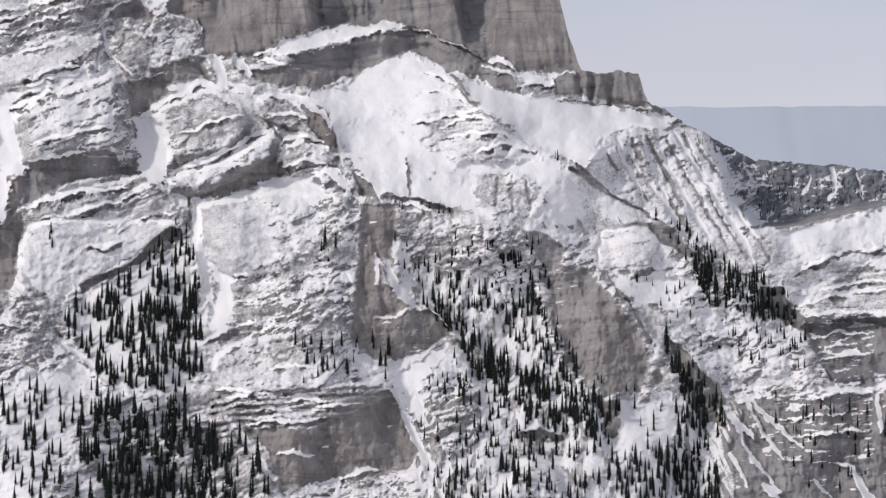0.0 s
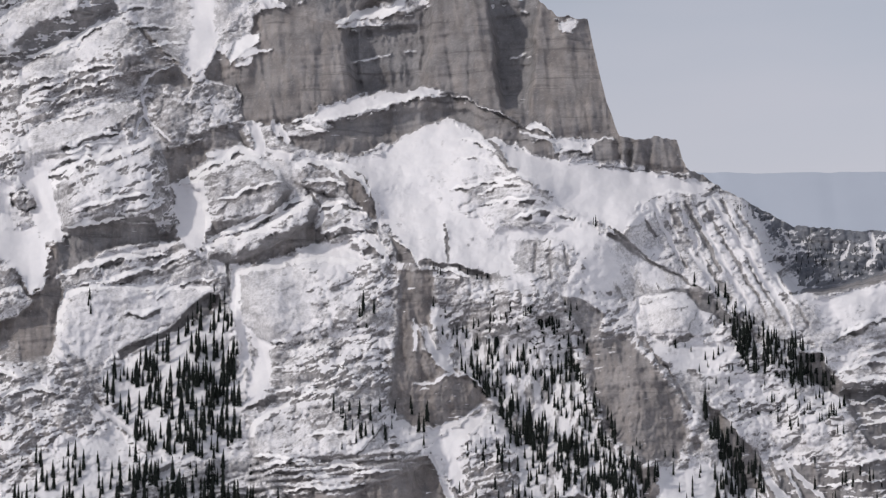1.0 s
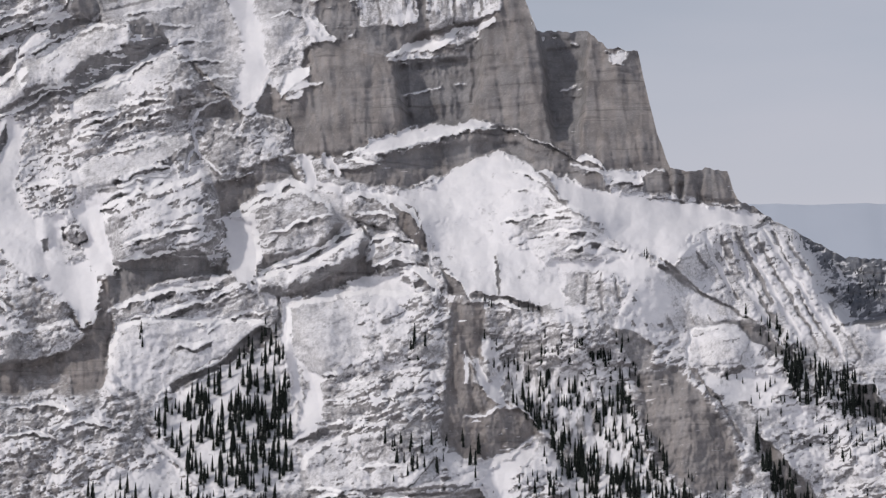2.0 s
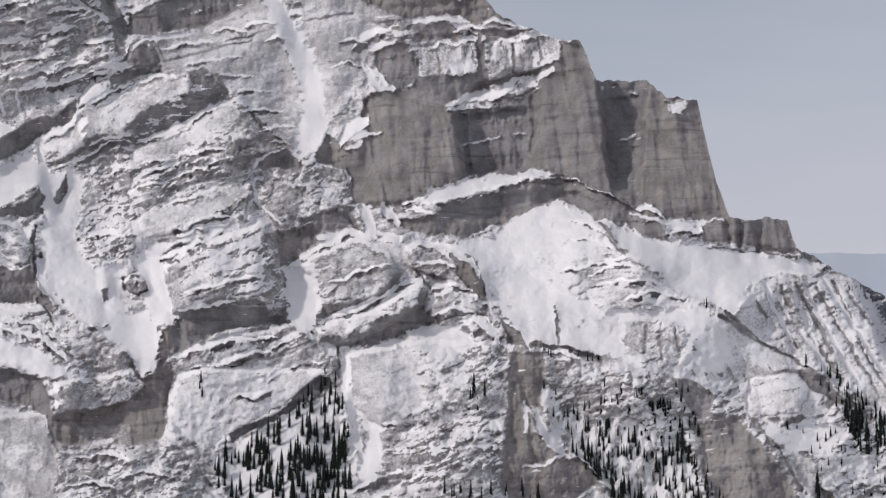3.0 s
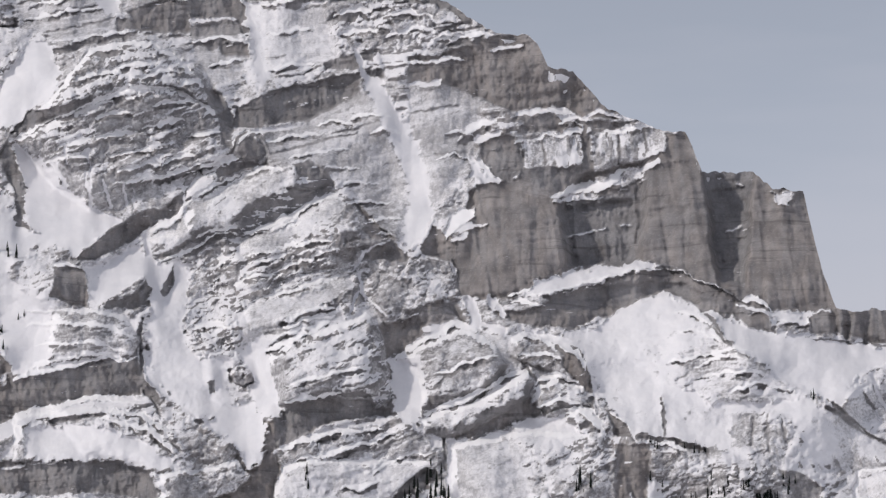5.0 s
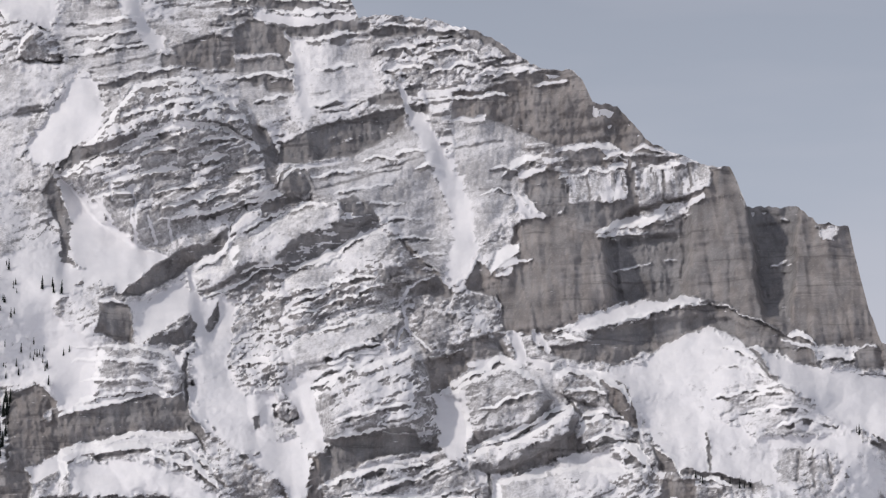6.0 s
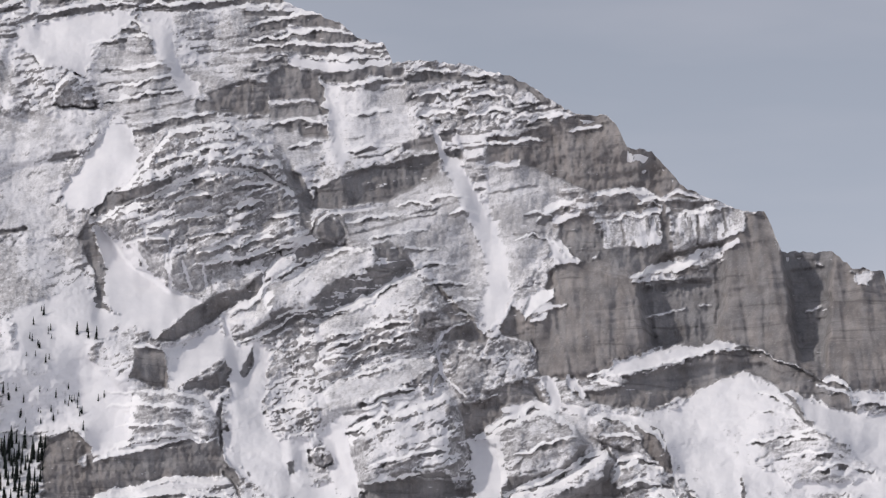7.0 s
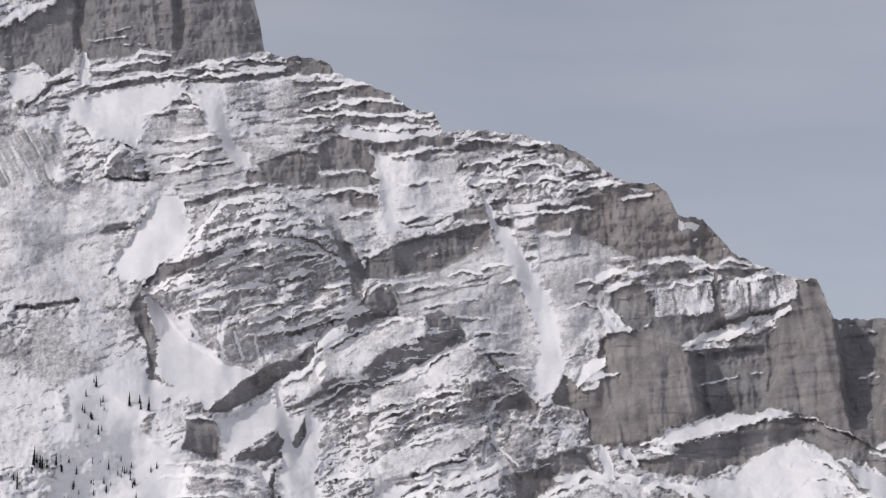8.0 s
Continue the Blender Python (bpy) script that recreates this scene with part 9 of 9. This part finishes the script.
def crown_data(seed):
    """Drooping tiers of ragged boughs round a leader, one metre high."""
    rng = random.Random(seed)
    vs, fs = [], []
    tiers = 8
    for t in range(tiers):
        k = t / tiers
        z0, z1 = 0.10 + 0.88 * k, 0.10 + 0.88 * k + 0.20 * (1 - 0.45 * k)
        r = 0.098 * (1 - k ** 1.5) + 0.016
        n = 7
        tip = len(vs)
        vs.append((rng.uniform(-.004, .004), rng.uniform(-.004, .004), min(z1, 1.0)))
        turn = rng.random() * 6.28
        ring = []
        for i in range(2 * n):
            a = turn + math.pi * i / n
            rr = r * (rng.uniform(0.8, 1.2) if i % 2 == 0 else rng.uniform(0.4, 0.6))
            ring.append(len(vs))
            vs.append((math.cos(a) * rr, math.sin(a) * rr, z0 - (0.035 if i % 2 == 0 else -0.02) * rng.uniform(0.6, 1.4)))
        for i in range(2 * n):
            fs.append((tip, ring[i], ring[(i + 1) % (2 * n)]))
    return vs, fs


def trunk_data():
    vs, fs = [], []
    for z, r in ((-0.12, 0.02), (0.2, 0.016), (0.95, 0.003)):
        for i in range(6):
            vs.append((math.cos(i * math.pi / 3) * r, math.sin(i * math.pi / 3) * r, z))
    for j in range(2):
        for i in range(6):
            fs.append((j * 6 + i, j * 6 + (i + 1) % 6, j * 6 + 6 + (i + 1) % 6, j * 6 + 6 + i))
    return vs, fs


CROWNS = [crown_data(s) for s in range(5)]
TREES = []                                     # x, y, z, height, kind
wood = random.Random(12)


def grove(points, count, low=8.0, high=14.0, rocky=False):
    p = np.array(points, float)
    lo, hi = p.min(0), p.max(0)
    made = tries = 0
    while made < count and tries < count * 30:
        tries += 1
        e, h = wood.uniform(lo[0], hi[0]), wood.uniform(lo[1], hi[1])
        inside = False
        for (ax, ay), (bx_, by_) in zip(p, np.roll(p, -1, 0)):
            if (ay > h) != (by_ > h) and e < (bx_ - ax) * (h - ay) / (by_ - ay) + ax:
                inside = not inside
        at = foot(e, h) if inside else None
        if at is None or (not rocky and at[3] > 0.85 and wood.random() < 0.45):
            continue
        TREES.append((at[0], at[1], at[2], wood.uniform(low, high) * wood.uniform(0.8, 1.3), wood.randrange(5)))
        made += 1


grove([(-654, -294), (-524, -289), (-384, -309), (-294, -441), (-284, -519), (-664, -519), (-644, -359)], 145, 10, 17, True)
grove([(-600, -300), (-520, -275), (-440, -310), (-375, -350), (-370, -519), (-590, -519)], 140, 10, 16, True)
grove([(-568, -72), (-502, -7), (-449, 18), (-423, -56), (-414, -165), (-568, -177), (-623, -132)], 24, 9, 15, True)
grove([(-667, -110), (-568, -67), (-568, -198), (-667, -198)], 16, 8, 13, True)
grove([(-436, -176), (-409, -155), (-404, -307), (-612, -307), (-634, -187)], 16, 9, 15, True)
grove([(-554, -119), (-434, -99), (-424, -239), (-464, -259), (-574, -249)], 115, 9, 15, True)
grove([(-544, -29), (-484, 26), (-459, 36), (-439, -39), (-424, -119), (-504, -129), (-604, -159), (-664, -149), (-674, -119), (-614, -79)], 95, 9, 14, True)
grove([(-784, -249), (-604, -239), (-554, -299), (-644, -439), (-644, -519), (-844, -519), (-844, -279)], 120, 8, 14, True)
grove([(-664, -149), (-544, -159), (-554, -259), (-594, -249)], 30, 8, 13, True)
grove([(-34, -69), (46, -149), (116, -209), (116, -249), (66, -239), (6, -149), (-44, -99)], 60, 9, 14, True)
grove([(66, -199), (216, -249), (296, -279), (306, -349), (216, -339), (116, -299)], 110, 9, 14, True)
grove([(36, 11), (156, 1), (176, -119), (256, -219), (216, -249), (116, -159), (86, -79)], 85, 8, 13, True)
grove([(-64, -29), (56, -9), (116, -119), (56, -149)], 40, 7, 11)
grove([(-94, 21), (176, 11), (216, -179), (306, -249), (306, -519), (-24, -519), (-44, -259), (46, -159), (-64, -59)], 260, 5, 9)
grove([(306, -249), (446, -249), (516, -519), (306, -519)], 70, 5, 10, True)
grove([(336, -49), (506, -79), (616, -139), (516, -199), (396, -159)], 40, 4, 7)
grove([(-4, -239), (116, -249), (216, -359), (306, -359), (306, -519), (16, -519), (-24, -359)], 130, 7, 13)
grove([(416, -249), (456, -279), (476, -389), (536, -519), (296, -519), (306, -389), (406, -359)], 150, 8, 14, True)
grove([(381, -149), (456, -219), (506, -319), (496, -349), (416, -259)], 50, 8, 13, True)
grove([(436, -9), (546, -49), (616, -99), (626, -139), (516, -119), (446, -89)], 90, 7, 12, True)
grove([(366, 61), (446, 21), (506, -29), (436, -29)], 25, 6, 10)
grove([(-224, 11), (-184, 21), (-194, -39), (-229, -34)], 10, 7, 11)
grove([(-264, -159), (-144, -159), (-134, -219), (-254, -239)], 26, 6, 10)
grove([(-129, -159), (-94, -159), (-94, -239), (-124, -239)], 8, 9, 12, True)
grove([(496, -129), (656, -159), (656, -219), (516, -199)], 30, 5, 8)
grove([(536, -259), (784, -279), (784, -441), (616, -441)], 40, 6, 10)
grove([(433, -47), (548, -42), (627, -97), (622, -132), (527, -122), (448, -102)], 60, 8, 13, True)
grove([(196, 166), (208, 166), (208, 149), (196, 149)], 3, 5, 7)
grove([(-699, 31), (-684, 31), (-686, -9), (-696, -9)], 3, 7, 10)
grove([(-94, 91), (-4, 76), (46, 56), (-84, 71)], 10, 4, 6)
grove([(-1258, 411), (-1217, 410), (-1217, 430), (-1258, 431)], 4, 8, 11, True)
grove([(-1349, 412), (-1328, 412), (-1328, 448), (-1349, 448)], 3, 6, 9, True)
grove([(-1326, 458), (-1316, 458), (-1316, 468), (-1326, 468)], 1, 6, 8, True)
grove([(-1357, 382), (-1321, 381), (-1321, 407), (-1357, 407)], 4, 3, 5, True)
grove([(-1440, 291), (-1398, 311), (-1362, 300), (-1362, 331), (-1429, 332), (-1450, 301)], 14, 6, 10, True)
grove([(-1471, 271), (-1429, 271), (-1429, 296), (-1471, 297)], 6, 6, 9, True)
grove([(-1217, 305), (-1206, 305), (-1206, 315), (-1217, 315)], 2, 4, 6, True)
grove([(-1367, 263), (-1242, 261), (-1243, 304), (-1336, 325)], 10, 4, 7, True)
grove([(-1396, 114), (-1316, 124), (-1310, 230), (-1335, 236), (-1397, 226)], 60, 9, 15, True)
grove([(-1265, 326), (-1258, 326), (-1236, 256), (-1248, 245)], 9, 4, 7, True)
grove([(-1367, 297), (-1232, 265), (-1253, 326), (-1367, 338)], 10, 3, 6, True)
grove([(-1321, 419), (-1347, 358), (-1305, 368), (-1295, 459), (-1322, 480)], 8, 4, 7, True)

grove([(546, 136), (784, 116), (916, 86), (784, 89), (696, 76), (616, 56), (561, 51)], 180, 2.4, 4.0, True)
grove([(366, 251), (428, 219), (516, 161), (556, 133), (516, 133), (436, 191)], 30, 2, 3.5, True)

TREES.sort(key=lambda t: t[1])
trunk_mesh = mesh_of("trunk", *trunk_data(), BARK)
models = []
for vs, fs in CROWNS:
    models.append(mesh_of("crown", vs, fs, NEEDLES))
for x, y, z, tall, kind in TREES[:300]:
    tree = new("conifer")
    tree.matrix_basis = Matrix.LocRotScale((x, y, z), Euler((0, 0, x * 7 % 6.28)), (1.2 * tall, 1.2 * tall, 1.12 * tall))
    new("trunk", trunk_mesh).parent = tree
    new("crown", models[kind]).parent = tree
    tagged(tree, "dark green narrow conifer on a snowy slope", "tree", "conifers of the mountain forest")


def far_conifers(rows):
    allv, allf, base = [], [], 0
    shapes = [(np.array(v), np.array(f)) for v, f in CROWNS]
    for x, y, z, tall, kind in rows:
        v, f = shapes[kind]
        a = x * 7 % 6.28
        rot = np.array([[math.cos(a), -math.sin(a), 0], [math.sin(a), math.cos(a), 0], [0, 0, 1]])
        allv.append(v @ rot.T * (1.2 * tall, 1.2 * tall, 1.12 * tall) + (x, y, z - 0.08 * tall))
        allf.append(f + base)
        base += len(v)
    me = mesh_of("conifers", np.concatenate(allv).tolist(), np.concatenate(allf).tolist(), NEEDLES)
    tagged(new("conifers", me), "scattered dark conifers high on the snowy face", "trees", kind="stuff")


far_conifers(TREES[300:])
